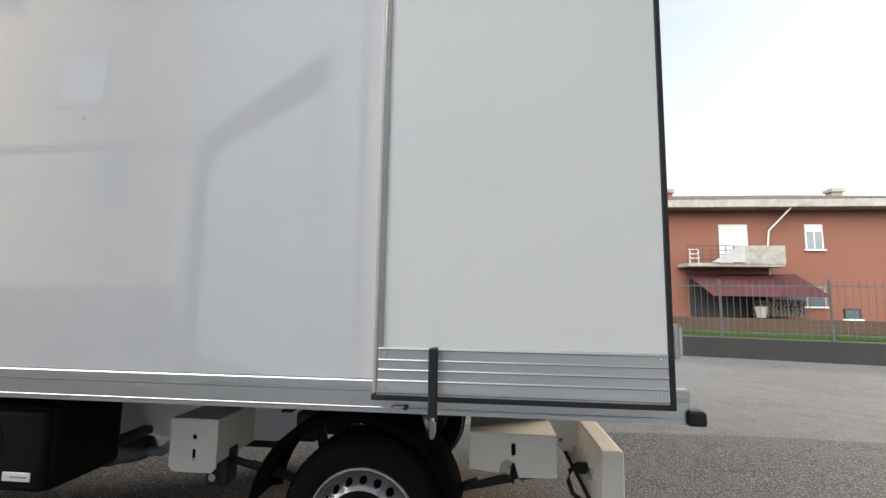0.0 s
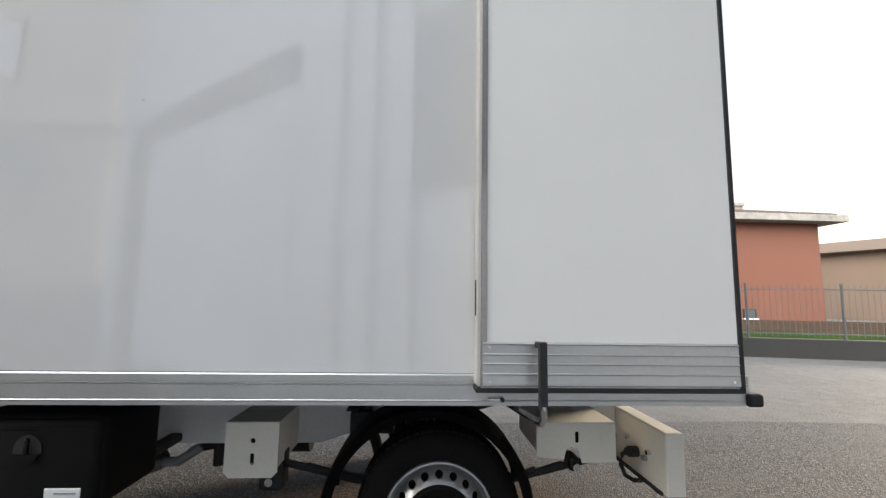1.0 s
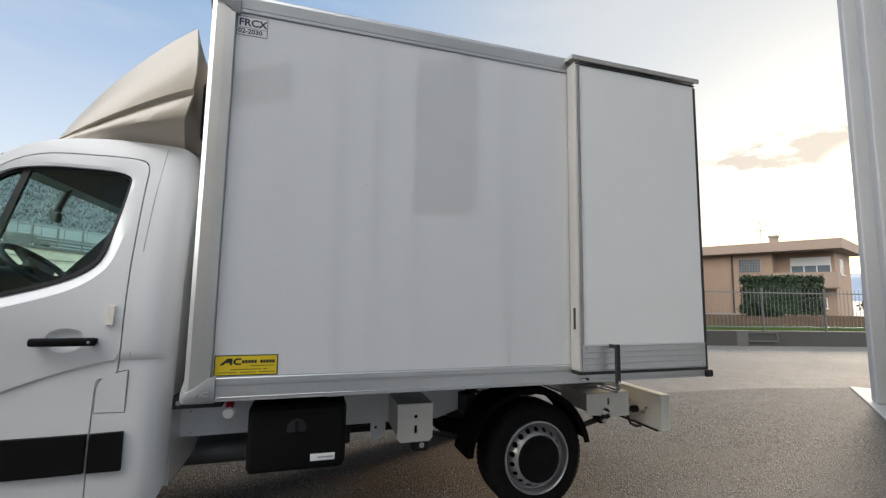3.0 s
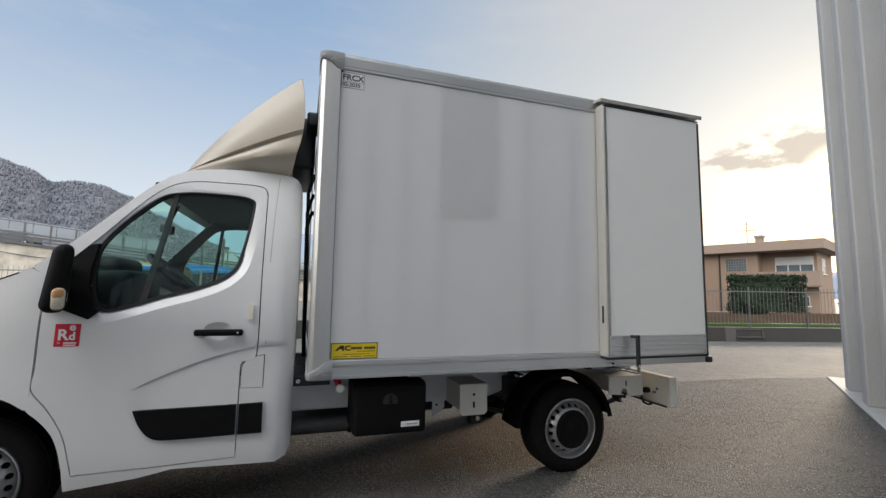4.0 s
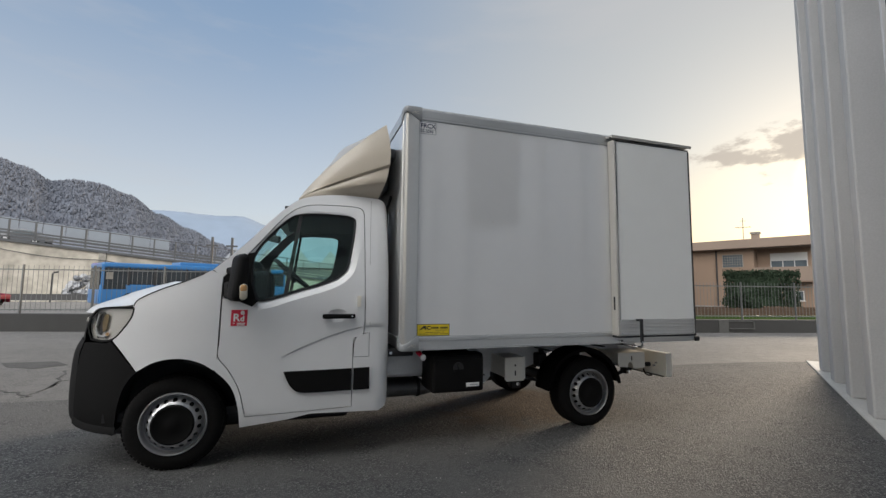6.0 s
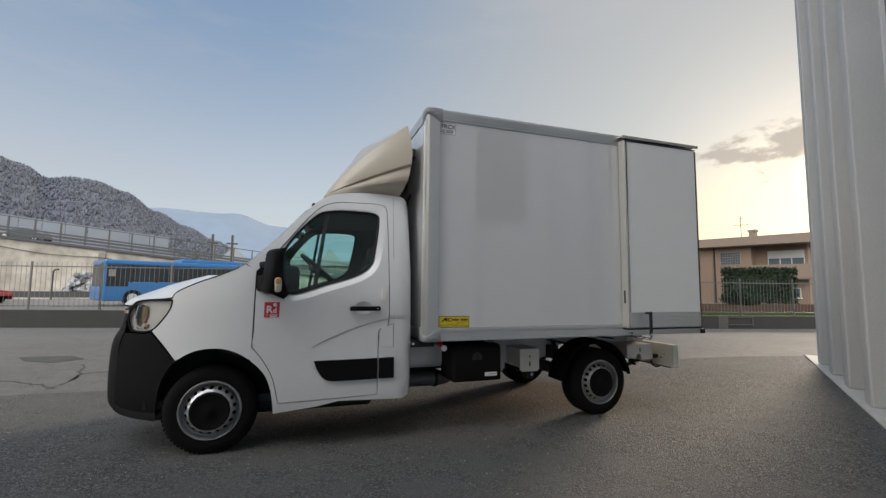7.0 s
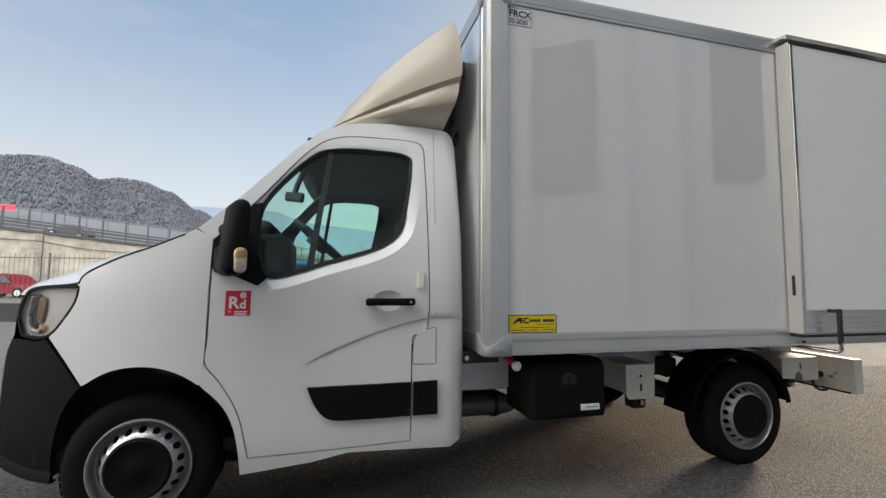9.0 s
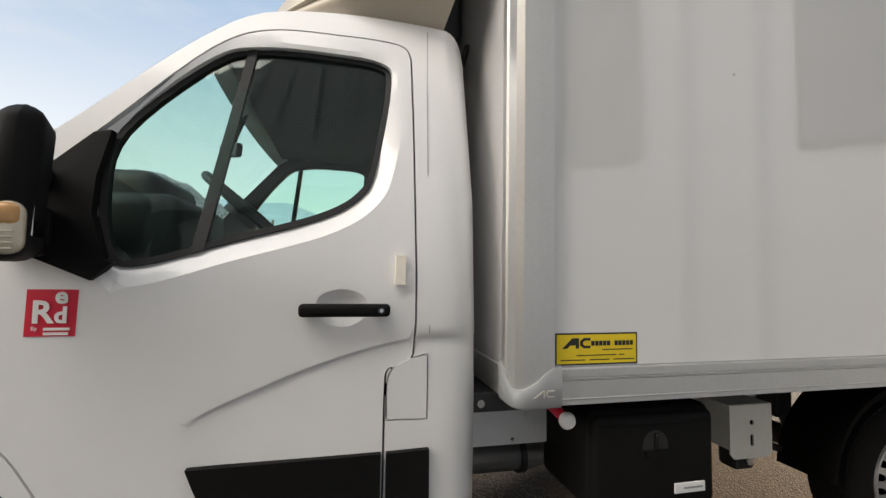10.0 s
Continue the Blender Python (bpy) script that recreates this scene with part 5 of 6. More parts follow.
    def bowl(x, z, far=far, lift=lift):
        p = flank(0, far)(x, z)
        d = flat_dist((x, z), SCOOP)
        return (p[0], p[1] + lift * min(0.016, 0.0015 + d * 0.45), p[2])
    part("handle_recess", sheet(grow(SCOOP, 0.001), [], bowl, 0.012, 0.004, inw), PAINT, door, smooth=True)
    part("door_tab", sheet([(-2.722, 1.302), (-2.752, 1.302), (-2.754, 1.212), (-2.724, 1.212)], [], flank(-0.018, far), 0.2, 0.02, inw), TABMAT, door)
    # mirror
    mx, my, mz = -3.64, 1.605, 1.445
    turn = Matrix.Translation((mx, my, 0)) @ Matrix.Rotation(radians(22), 4, "Z")
    mm = (Matrix.Diagonal((1, -1, 1, 1)) if far else Matrix.Identity(4))
    if far:
        mm = Matrix.Translation((0, 2 * MID, 0)) @ mm
    mm = mm @ turn
    hs = box(-0.06, 0.045, -0.10, 0.10, mz - 0.185, mz + 0.165, 0.042, 4)
    for vv in hs.verts:
        vv.co.x += 0.05 * max(0, (vv.co.z - mz) / 0.2) * (1 if vv.co.x < 0 else 0.35)
        vv.co.y += 0.03 * max(0, (vv.co.z - mz) / 0.2) ** 2
    hs.transform(mm)
    mir = part("door_mirror", hs, PLASTIC, truck, "tall black door mirror", smooth=True)
    part("mirror_glass", box(0.040, 0.047, -0.065, 0.07, mz - 0.13, mz + 0.12, 0.003, m=mm), CHROME, mir)
    part("mirror_arm", box(-0.05, 0.05, 0.08, 0.26, mz - 0.17, mz - 0.04, 0.02, m=mm), PLASTIC, mir)
    part("mirror_arm", box(-0.03, 0.04, 0.08, 0.27, mz + 0.02, mz + 0.07, 0.015, m=mm), PLASTIC, mir)
    ind = part("indicator", box(-0.018, 0.040, -0.113, -0.07, mz - 0.172, mz - 0.058, 0.026, 4, m=mm), CLEARLENS, mir, "clear side repeater with an amber inside", smooth=True)
    part("amber_insert", box(-0.014, 0.034, -0.1150, -0.08, mz - 0.118, mz - 0.062, 0.018, 3, m=mm), AMBER, ind, smooth=True)
    for k in range(4):
        part("lens_rib", box(-0.010, 0.024, -0.1155, -0.10, mz - 0.162 + 0.012 * k, mz - 0.158 + 0.012 * k, 0.001, 1, m=mm), CLEARLENS, ind)

# roof, windscreen, bonnet and nose span the cab from flank to flank


def span(rows, n=16, power=2.4):
    res = []
    for x, z, bulge, crown in rows:
        y0 = side_y(max(-4.82, x), z)
        r = []
        for k in range(n + 1):
            v = -1 + 2 * k / n
            f = 1 - abs(v) ** power
            r.append((x - bulge * f, MID + v * (MID - y0), z + crown * f))
        res.append(r)
    return loft(res)


def smooth_rows(rows, steps=4):
    out_rows = []
    for i in range(len(rows) - 1):
        p0, p1, p2, p3 = rows[max(0, i - 1)], rows[i], rows[i + 1], rows[min(len(rows) - 1, i + 2)]
        for k in range(steps):
            t = k / steps
            out_rows.append(tuple(0.5 * (2 * p1[j] + (p2[j] - p0[j]) * t + (2 * p0[j] - 5 * p1[j] + 4 * p2[j] - p3[j]) * t * t + (3 * p1[j] - p0[j] - 3 * p2[j] + p3[j]) * t ** 3) for j in range(4)))
    return out_rows + [rows[-1]]


part("roof", span(smooth_rows([(-2.474, 2.06, 0, 0.03), (-2.485, 2.125, 0, 0.06), (-2.53, 2.170, 0, 0.08), (-2.65, 2.186, 0, 0.09), (-2.93, 2.188, 0.0, 0.09), (-3.20, 2.140, 0.03, 0.06), (-3.385, 1.993, 0.06, 0.03)])), PAINT, truck, smooth=True)
part("windscreen", span(smooth_rows([(-3.385, 1.993, 0.06, 0.03), (-3.655, 1.682, 0.09, 0.01), (-3.845, 1.495, 0.12, -0.01)])), AUTOGLASS, truck, "raked green-tinted windscreen", smooth=True).visible_shadow = False
for far in (False, True):
    lip_pts = [(-4.45, 0.285), (-4.6, 0.285), (-4.74, 0.305), (-4.80, 0.335)]
    lip_rows = [[flank(o, far)(x, z + h) for o, h in ((-0.012, 0.05), (-0.030, 0.012), (-0.032, 0.0), (-0.010, -0.008), (0.03, -0.004))] for x, z in curve(lip_pts, 4)]
    part("bumper_lip", loft(lip_rows), PLASTIC, truck, smooth=True)
part("scuttle", span([(-3.838, 1.49, 0.12, -0.02), (-3.93, 1.43, 0.15, -0.03), (-4.04, 1.37, 0.16, -0.02)]), PLASTIC, truck, smooth=True)
part("bonnet", span(smooth_rows([(-4.05, 1.400, 0.16, 0.005), (-4.20, 1.344, 0.16, 0.022), (-4.345, 1.273, 0.17, 0.05), (-4.392, 1.222, 0.18, 0.078), (-4.62, 1.20, 0.17, 0.012), (-4.70, 1.155, 0.16, 0.0)]), power=4.0), PAINT, truck, smooth=True)
part("grille", span(smooth_rows([(-4.70, 1.15, 0.14, 0.0), (-4.74, 1.05, 0.14, 0.0), (-4.75, 0.945, 0.15, 0.0)])), PLASTIC, truck, smooth=True)
part("bumper", span(smooth_rows([(-4.755, 0.945, 0.16, 0.0), (-4.79, 0.85, 0.18, 0), (-4.80, 0.69, 0.19, 0.0), (-4.80, 0.45, 0.19, 0), (-4.79, 0.32, 0.17, 0.0), (-4.70, 0.285, 0.1, 0)])), PLASTIC, truck, "grained black plastic bumper", smooth=True)
for z, b in ((1.10, 0.165), (1.02, 0.17)):
    part("grille_bar", span([(-4.722, z + 0.012, b, 0), (-4.728, z - 0.012, b, 0)]), CHROME, truck)
part("bonnet_emblem", sheet(curve([(0, 0.06), (0.035, 0), (0, -0.06), (-0.035, 0)], 1, True), [], lambda u, v: (-4.915, MID + u, 1.06 + v), 0.2, 0.012, (1, 0, 0)), CHROME, truck)
# cab rear wall
TAPER = [(1.90, 0.40), (1.875, 0.6), (1.875, 1.2), (1.95, 1.6), (2.10, 2.07), (3.50, 2.07), (3.65, 1.6), (3.725, 1.2), (3.725, 0.6), (3.70, 0.40)]
part("rear_wall", prism(TAPER, "x", -2.50, -2.476), PAINT, truck)

# cab interior
part("headliner", box(-3.36, -2.52, 1.985, 3.615, 2.035, 2.06, 0.01), HEADLINER, truck)
part("back_trim", prism(TAPER, "x", -2.545, -2.525), INTERIOR, truck)
dash = part("dashboard", prism(curve([(-4.02, 0.8, 1), (-4.05, 1.36), (-3.85, 1.42), (-3.66, 1.36), (-3.55, 1.22), (-3.62, 0.95), (-3.7, 0.7, 1)], 4, True), "y", 1.87, 3.73), INTERIOR, truck, smooth=True)
part("dash_top", box(-3.80, -3.44, 2.0, 2.60, 1.25, 1.50, 0.05, 3), INTERIOR, dash, smooth=True)
part("instrument_hood", box(-3.74, -3.53, 2.05, 2.50, 1.30, 1.585, 0.05, 3), INTERIOR, dash, smooth=True)
bm = bmesh.new()
wheel_m = Matrix.Translation((-3.28, 2.25, 1.485)) @ Matrix.Rotation(radians(40), 4, "Y")
rim_pts = [wheel_m @ Vector((0.19 * math.cos(a), 0.19 * math.sin(a), 0)) for a in (2 * math.pi * k / 32 for k in range(33))]
tube(rim_pts, 0.017, 8, bm)
for a in (0.3, 2.84, 4.71):
    tube([wheel_m @ Vector((0, 0, -0.02)), wheel_m @ Vector((0.18 * math.cos(a), 0.18 * math.sin(a), 0))], 0.018, 6, bm)
cyl(wheel_m @ Vector((0, 0, -0.05)), wheel_m @ Vector((0, 0, 0.02)), 0.07, 16, bm)
part("steering_wheel", bm, RUBBER, truck, smooth=True)
for y0, wdt in ((2.02, 0.50), (2.72, 0.78)):
    st = part("seat", box(-3.25, -2.78, y0, y0 + wdt, 0.72, 0.90, 0.06, 3), SEAT, truck, smooth=True)
    back = box(-0.07, 0.07, y0, y0 + wdt, 0, 0.72, 0.05, 3, m=Matrix.Translation((-2.78, 0, 0.86)) @ Matrix.Rotation(radians(12), 4, "Y"))
    part("backrest", back, SEAT, st, smooth=True)
    for k in range(1 if wdt < 0.6 else 2):
        cy = y0 + wdt * (0.5 if wdt < 0.6 else 0.27 + 0.46 * k)
        part("headrest", box(-2.66, -2.57, cy - 0.13, cy + 0.13, 1.60, 1.79, 0.04, 3), SEAT, st, smooth=True)
turned = Matrix.Translation((-3.487, 2.79, 1.858)) @ Matrix.Rotation(radians(33), 4, "Z") @ Matrix.Rotation(radians(10), 4, "X")
mirr = part("rear_view_mirror", box(-0.018, 0.018, -0.125, 0.125, -0.036, 0.036, 0.016, m=turned), INTERIOR, truck)
part("mirror_stalk", tube([(-3.49, 2.79, 1.87), (-3.47, 2.80, 1.95), (-3.43, 2.80, 2.06)], 0.02, 8), INTERIOR, mirr)
part("seat_belt", box(-2.70, -2.695, 1.93, 1.98, 0.9, 1.95), SEAT, truck)

# red sticker on the door
st = part("red_sticker", sheet([(-3.697, 1.191), (-3.583, 1.191), (-3.585, 1.070), (-3.698, 1.070)], [], flank(-0.0016), 0.03, 0.001, (0, 1, 0)), RED, truck, "square red sticker with white lettering")


def on_flank(x, z):
    """A frame for lettering on the cab's flank at (x, z)."""
    return Matrix.Translation((x, side_y(x, z) - 0.0035, z)) @ Matrix.Rotation(radians(90), 4, "X")


words("R", 0.080, on_flank(-3.684, 1.106), WHITE, st, 0.0022)
words("e", 0.060, on_flank(-3.633, 1.156), WHITE, st, 0.0018)
words("d", 0.058, on_flank(-3.633, 1.106), WHITE, st, 0.0020)
words("By", 0.014, on_flank(-3.682, 1.086), WHITE, st)
for zz, a, b in ((1.089, -3.655, -3.597), (1.077, -3.655, -3.600)):
    part("print_bar", sheet([(a, zz - 0.0035), (b, zz - 0.0035), (b, zz + 0.0035), (a, zz + 0.0035)], [], flank(-0.003), 0.2, 0.001, (0, 1, 0)), WHITE, st)


# wheels
def wheel(cx, yo, inner=1):
    """A road wheel whose outer face is at yo; inner: which way the axle lies."""
    cz, s = 0.343, inner
    tyre = lathe([(0.215, 0.03), (0.225, 0.005), (0.26, -0.003), (0.30, 0.002), (0.328, 0.018), (0.340, 0.045), (0.343, 0.07), (0.343, 0.155), (0.338, 0.19), (0.32, 0.215), (0.26, 0.225), (0.215, 0.20)], cx, yo, cz, 72, s)
    for k in range(64):
        m = Matrix.Translation((cx, yo, cz)) @ Matrix.Rotation(-2 * math.pi * k / 64, 4, "Y")
        for o0, o1 in ((0.034, 0.068), (0.080, 0.103), (0.112, 0.135), (0.162, 0.193)):
            box(0.330, 0.3445, s * o0, s * o1, -0.0125, 0.0125, bm=tyre, m=m)
    w = part("wheel", tyre, TYRE, truck, "black road tyre on a silver steel rim", smooth=True)
    part("rim", lathe([(0.228, 0.004), (0.226, -0.006), (0.220, -0.008), (0.215, -0.002), (0.212, 0.016), (0.209, 0.046), (0.202, 0.052), (0.193, 0.040)], cx, yo, cz, 64, s), STEEL, w, smooth=True)
    outer, inner_l = [(0.194 * math.cos(a), 0.194 * math.sin(a)) for a in (2 * math.pi * k / 64 for k in range(64))], [(0.142 * math.cos(a), 0.142 * math.sin(a)) for a in (2 * math.pi * k / 48 for k in range(48))]
    holes = [inner_l]
    for k in range(18):
        a = 2 * math.pi * (k + 0.5) / 18
        ca, sa = math.cos(a), math.sin(a)
        holes.append([(0.173 * ca + 0.0125 * math.cos(b) * ca - 0.0175 * math.sin(b) * sa, 0.173 * sa + 0.0125 * math.cos(b) * sa + 0.0175 * math.sin(b) * ca) for b in (2 * math.pi * j / 10 for j in range(10))])

    def dish(u, v):
        r = math.hypot(u, v)
        o = 0.045 - 0.068 * max(0, min(1, (0.194 - r) / 0.042)) ** 0.85
        return (cx + u, yo + s * o, cz + v)
    part("wheel_disc", sheet(outer, holes, dish, 0.03, 0.012, (0, s, 0)), STEEL, w, "silver steel disc with vent holes", smooth=True)
    part("hub_cap", lathe([(0.13, 0.02), (0.146, -0.022), (0.144, -0.030), (0.132, -0.036), (0.125, -0.032), (0.05, -0.034), (0.03, -0.042), (0.0005, -0.042)], cx, yo, cz, 40, s), PLASTIC, w, "black plastic hub cap", smooth=True)
    part("drum", cyl((cx, yo + s * 0.07, cz), (cx, yo + s * 0.2, cz), 0.19, 24), DARK, w)


for wx in (-4.066, -0.386):
    wheel(wx, 1.905, 1)
    wheel(wx, 2 * MID - 1.905, -1)

# ---- box body ----
X0, X1, YP, ZB, ZT = -2.385, 0.715, 1.68, 0.85, 2.955
YF = 2 * MID - YP
boxb = part("box_body", box(X0 + 0.03, X1 - 0.01, YP, YF, ZB + 0.03, ZT - 0.02, 0.004), GELCOAT, truck, "glossy white insulated box body")


def rail_profile(z0, z1, y0, proud):
    """A ribbed aluminium edge section, in y and z."""
    f = y0 - proud
    return [(y0 + 0.03, z0), (f, z0), (f, z0 + 0.014), (f - 0.002, z0 + 0.016), (f - 0.002, z0 + 0.0185), (f, z0 + 0.0205), (f, z0 + 0.072), (f + 0.003, z0 + 0.0735), (f + 0.003, z0 + 0.0755),
            (f - 0.0018, z0 + 0.0775), (f - 0.0018, z0 + 0.0800), (f + 0.0025, z0 + 0.0815), (f + 0.0025, z0 + 0.0838), (f, z0 + 0.085), (f, z1 - 0.004), (y0 - 0.006, z1), (y0 + 0.03, z1)]


for far in (False, True):
    fy = (lambda y: 2 * MID - y) if far else (lambda y: y)
    for nm, z0, z1, flip in (("bottom_rail", ZB, 0.962, False), ("top_rail", 2.852, ZT, True)):
        prof = rail_profile(z0, z1, YP, 0.010)
        if flip:
            prof = [(YP + 0.03, z0), (YP - 0.006, z0), (YP - 0.008, z0 + 0.005), (YP - 0.008, z0 + 0.016), (YP - 0.0055, z0 + 0.018), (YP - 0.0055, z0 + 0.021), (YP - 0.008, z0 + 0.023), (YP - 0.010, z1 - 0.02), (YP - 0.004, z1 - 0.003), (YP + 0.03, z1)]
        part(nm, prism([(fy(y), z) for y, z in prof], "x", X0 + 0.12, X1 + (0.0 if flip else 0.07)), ALU, boxb)
    # front post, rounded into the front wall
    post = [(X0 + 0.115, fy(YP - 0.010)), (X0 + 0.112, fy(YP - 0.019)), (X0 + 0.065, fy(YP - 0.0115)), (X0 + 0.018, fy(YP - 0.001)), (X0 - 0.004, fy(YP + 0.014)), (X0 - 0.012, fy(YP + 0.05)),
            (X0 - 0.006, fy(YP + 0.055)), (X0 - 0.006, fy(YP + 0.075)), (X0 - 0.012, fy(YP + 0.08)), (X0 - 0.012, fy(YP + 0.11)), (X0 + 0.02, fy(YP + 0.115)), (X0 + 0.115, fy(YP + 0.01))]
    part("front_post", prism(post, "z", ZB + 0.02, ZT - 0.02), ALU, boxb)
    # corner castings
    for zc, up in ((ZB, 1), (ZT, -1)):
        plan = [(X0 + 0.05, YP + 0.118), (X0 - 0.020, YP + 0.115), (X0 - 0.021, YP + 0.075), (X0 - 0.021, YP + 0.038), (X0 - 0.018, YP + 0.012), (X0 - 0.008, YP - 0.010), (X0 + 0.012, YP - 0.021), (X0 + 0.05, YP - 0.023), (X0 + 0.10, YP - 0.023), (X0 + 0.135, YP - 0.022), (X0 + 0.138, YP + 0.02)]
        tops = [0.118, 0.120, 0.095, 0.066, 0.052, 0.050, 0.055, 0.074, 0.116, 0.124, 0.124]
        cen = (X0 + 0.10, YP + 0.12)
        rows = []
        for (px, py), h in zip(plan, tops):
            ix, iy = px + (cen[0] - px) * 0.04, py + (cen[1] - py) * 0.04
            jx, jy = px + (cen[0] - px) * 0.25, py + (cen[1] - py) * 0.25
            rows.append([(jx, fy(jy), zc - up * 0.004), (ix, fy(iy), zc - up * 0.004), (px, fy(py), zc + up * 0.005), (px, fy(py), zc + up * (h - 0.012)), (ix, fy(iy), zc + up * (h - 0.002)), (jx, fy(jy), zc + up * h)])
        b = loft(rows)
        part("corner_casting", b, CASTING, boxb, "moulded grey corner piece", smooth=True)
    part("tail_cap", box(X1 + 0.055, X1 + 0.118, *sorted((fy(YP - 0.028), fy(YP + 0.03))), ZB - 0.002, ZB + 0.048, 0.012, 3), RUBBER, boxb)
part("front_wall_streak", box(X0 - 0.004, X0 + 0.03, YP + 0.11, YF - 0.11, ZB + 0.05, ZT - 0.05), GELCOAT, boxb)
for z0, z1 in ((ZB, ZB + 0.10), (ZT - 0.10, ZT)):
    part("front_rail", box(X0 - 0.012, X0 + 0.03, YP + 0.11, YF - 0.11, z0, z1, 0.004), ALU, boxb)
for zc, h in ((ZB, 0.030), (ZT, -0.062)):
    mz, mx = zc + h, X0 + 0.040
    part("maker_mark", prism([(mx, mz), (mx + 0.030, mz + 0.021), (mx + 0.037, mz + 0.021), (mx + 0.037, mz), (mx + 0.032, mz), (mx + 0.032, mz + 0.016), (mx + 0.009, mz)], "y", YP - 0.0252, YP - 0.022), ALU_DULL, boxb)
    part("maker_mark", prism([(mx + 0.068, mz + 0.021), (mx + 0.047, mz + 0.021), (mx + 0.041, mz + 0.015), (mx + 0.041, mz + 0.006), (mx + 0.047, mz), (mx + 0.068, mz), (mx + 0.068, mz + 0.004), (mx + 0.049, mz + 0.004), (mx + 0.045, mz + 0.008), (mx + 0.045, mz + 0.013), (mx + 0.049, mz + 0.017), (mx + 0.068, mz + 0.017)], "y", YP - 0.0252, YP - 0.022), ALU_DULL, boxb)
part("top_skin", box(X0 + 0.02, X1, YP + 0.0, YF, ZT - 0.015, ZT + 0.004), GELCOAT, boxb)

for jx0, jx1, jz0, jz1 in ((X0 + 0.114, X0 + 0.119, 0.962, 2.852), (X0 + 0.118, X1, 0.9615, 0.9655), (X0 + 0.118, X1, 2.8485, 2.8525)):
    part("joint_seal", box(jx0, jx1, YP - 0.0015, YP + 0.01, jz0, jz1), CASTING, boxb)

# sliding side door, standing open over the panel
SX0, SX1, SY, SZ0, SZ1 = -0.262, 0.690, 1.587, 0.925, 2.872
slide = part("sliding_door", box(SX0, SX1, SY, SY + 0.065, SZ0 + 0.004, SZ1, 0.003), DOORSKIN, truck, "white sliding side door panel")
part("edge_frame", box(SX0 - 0.014, SX0 + 0.006, SY - 0.003, SY + 0.085, SZ0 + 0.01, SZ1 + 0.012, 0.004), ALU_DULL, slide, "dull aluminium door edge")
part("edge_frame", box(SX0 - 0.002, SX0 + 0.02, SY - 0.005, SY + 0.002, SZ0 + 0.01, SZ1 + 0.006, 0.002), EDGE, slide)
part("rubber_seal", box(SX1 - 0.002, SX1 + 0.018, SY - 0.004, SY + 0.08, SZ0 - 0.005, SZ1 - 0.01, 0.004), RUBBER, slide)
part("rubber_seal", box(SX0 - 0.018, SX1 + 0.018, SY - 0.004, SY + 0.08, SZ0 - 0.012, SZ0 + 0.006, 0.004), RUBBER, slide)
part("edge_frame", box(SX0 - 0.012, SX1 + 0.012, SY - 0.006, SY + 0.03, SZ1 - 0.002, SZ1 + 0.007, 0.002), RUBBER, slide)
kz = [0.935, 0.940, 0.948, 0.975, 0.979, 0.983, 1.010, 1.014, 1.018, 1.043, 1.047, 1.051, 1.080, 1.084, 1.091]
ky = [0.0, 0.007, 0.007, 0.005, 0.009, 0.005, 0.005, 0.009, 0.005, 0.005, 0.009, 0.005, 0.005, 0.010, 0.0]
kick = part("kick_plate", prism([(SY + 0.003, 0.935)] + [(SY - 0.001 - d, z) for d, z in zip(ky, kz)] + [(SY + 0.003, 1.091)], "x", SX0 + 0.006, SX1 - 0.004), ALU, slide, "ribbed aluminium kick plate")
for rx in (SX0 + 0.03, SX1 - 0.03):
    for rz in (1.072, 0.955):
        part("rivet", cyl((rx, SY - 0.012, rz), (rx, SY - 0.002, rz), 0.005, 12), CHROME, kick)
lever = part("locking_lever", box(-0.076, -0.046, 1.506, 1.526, 0.872, 1.098, 0.005), RUBBER, slide, "black sleeved locking lever")
part("lever_pivot", box(-0.071, -0.051, 1.522, 1.58, 1.072, 1.094, 0.003), RUBBER, lever)
part("lever_end", tube([(-0.060, 1.515, 0.885), (-0.060, 1.515, 0.842), (-0.064, 1.53, 0.824), (-0.085, 1.60, 0.828), (-0.16, 1.86, 0.842)], 0.012, 10), CHROME, lever, smooth=True)
catch = part("catch", box(-0.225, -0.165, 1.658, 1.668, 0.869, 0.880, 0.003), CHROME, slide)
part("catch_pin", cyl((-0.172, 1.650, 0.874), (-0.172, 1.670, 0.874), 0.008, 10), UNDER, catch)
part("latch_slot", box(SX0 - 0.017, SX0 - 0.012, SY + 0.03, SY + 0.05, 1.18, 1.31), RUBBER, slide)
part("top_guide", prism([(YP - 0.10, 2.93), (YP - 0.097, 2.903), (YP - 0.086, 2.903), (YP - 0.08, 2.917), (YP + 0.0, 2.92), (YP + 0.0, 2.94)], "x", SX0 - 0.03, X1 + 0.03), ALU_DULL, boxb, "aluminium door guide rail")
# rear frame, hinges
part("rear_frame", box(X1 - 0.012, X1 + 0.02, YP + 0.003, YF - 0.003, ZB + 0.02, ZT - 0.01, 0.004), ALU_DULL, boxb)
for hz in (1.12, 2.72):
    h = part("hinge", box(X1 + 0.01, X1 + 0.07, YP + 0.02, YP + 0.06, hz - 0.05, hz + 0.05, 0.006), CHROME, boxb)
    part("hinge_pin", cyl((X1 + 0.05, YP + 0.03, hz - 0.06), (X1 + 0.05, YP + 0.03, hz + 0.06), 0.014, 12), CHROME, h)

# stickers on the box


def on_panel(x, z, y=YP):
    return Matrix.Translation((x, y - 0.0025, z)) @ Matrix.Rotation(radians(90), 4, "X")


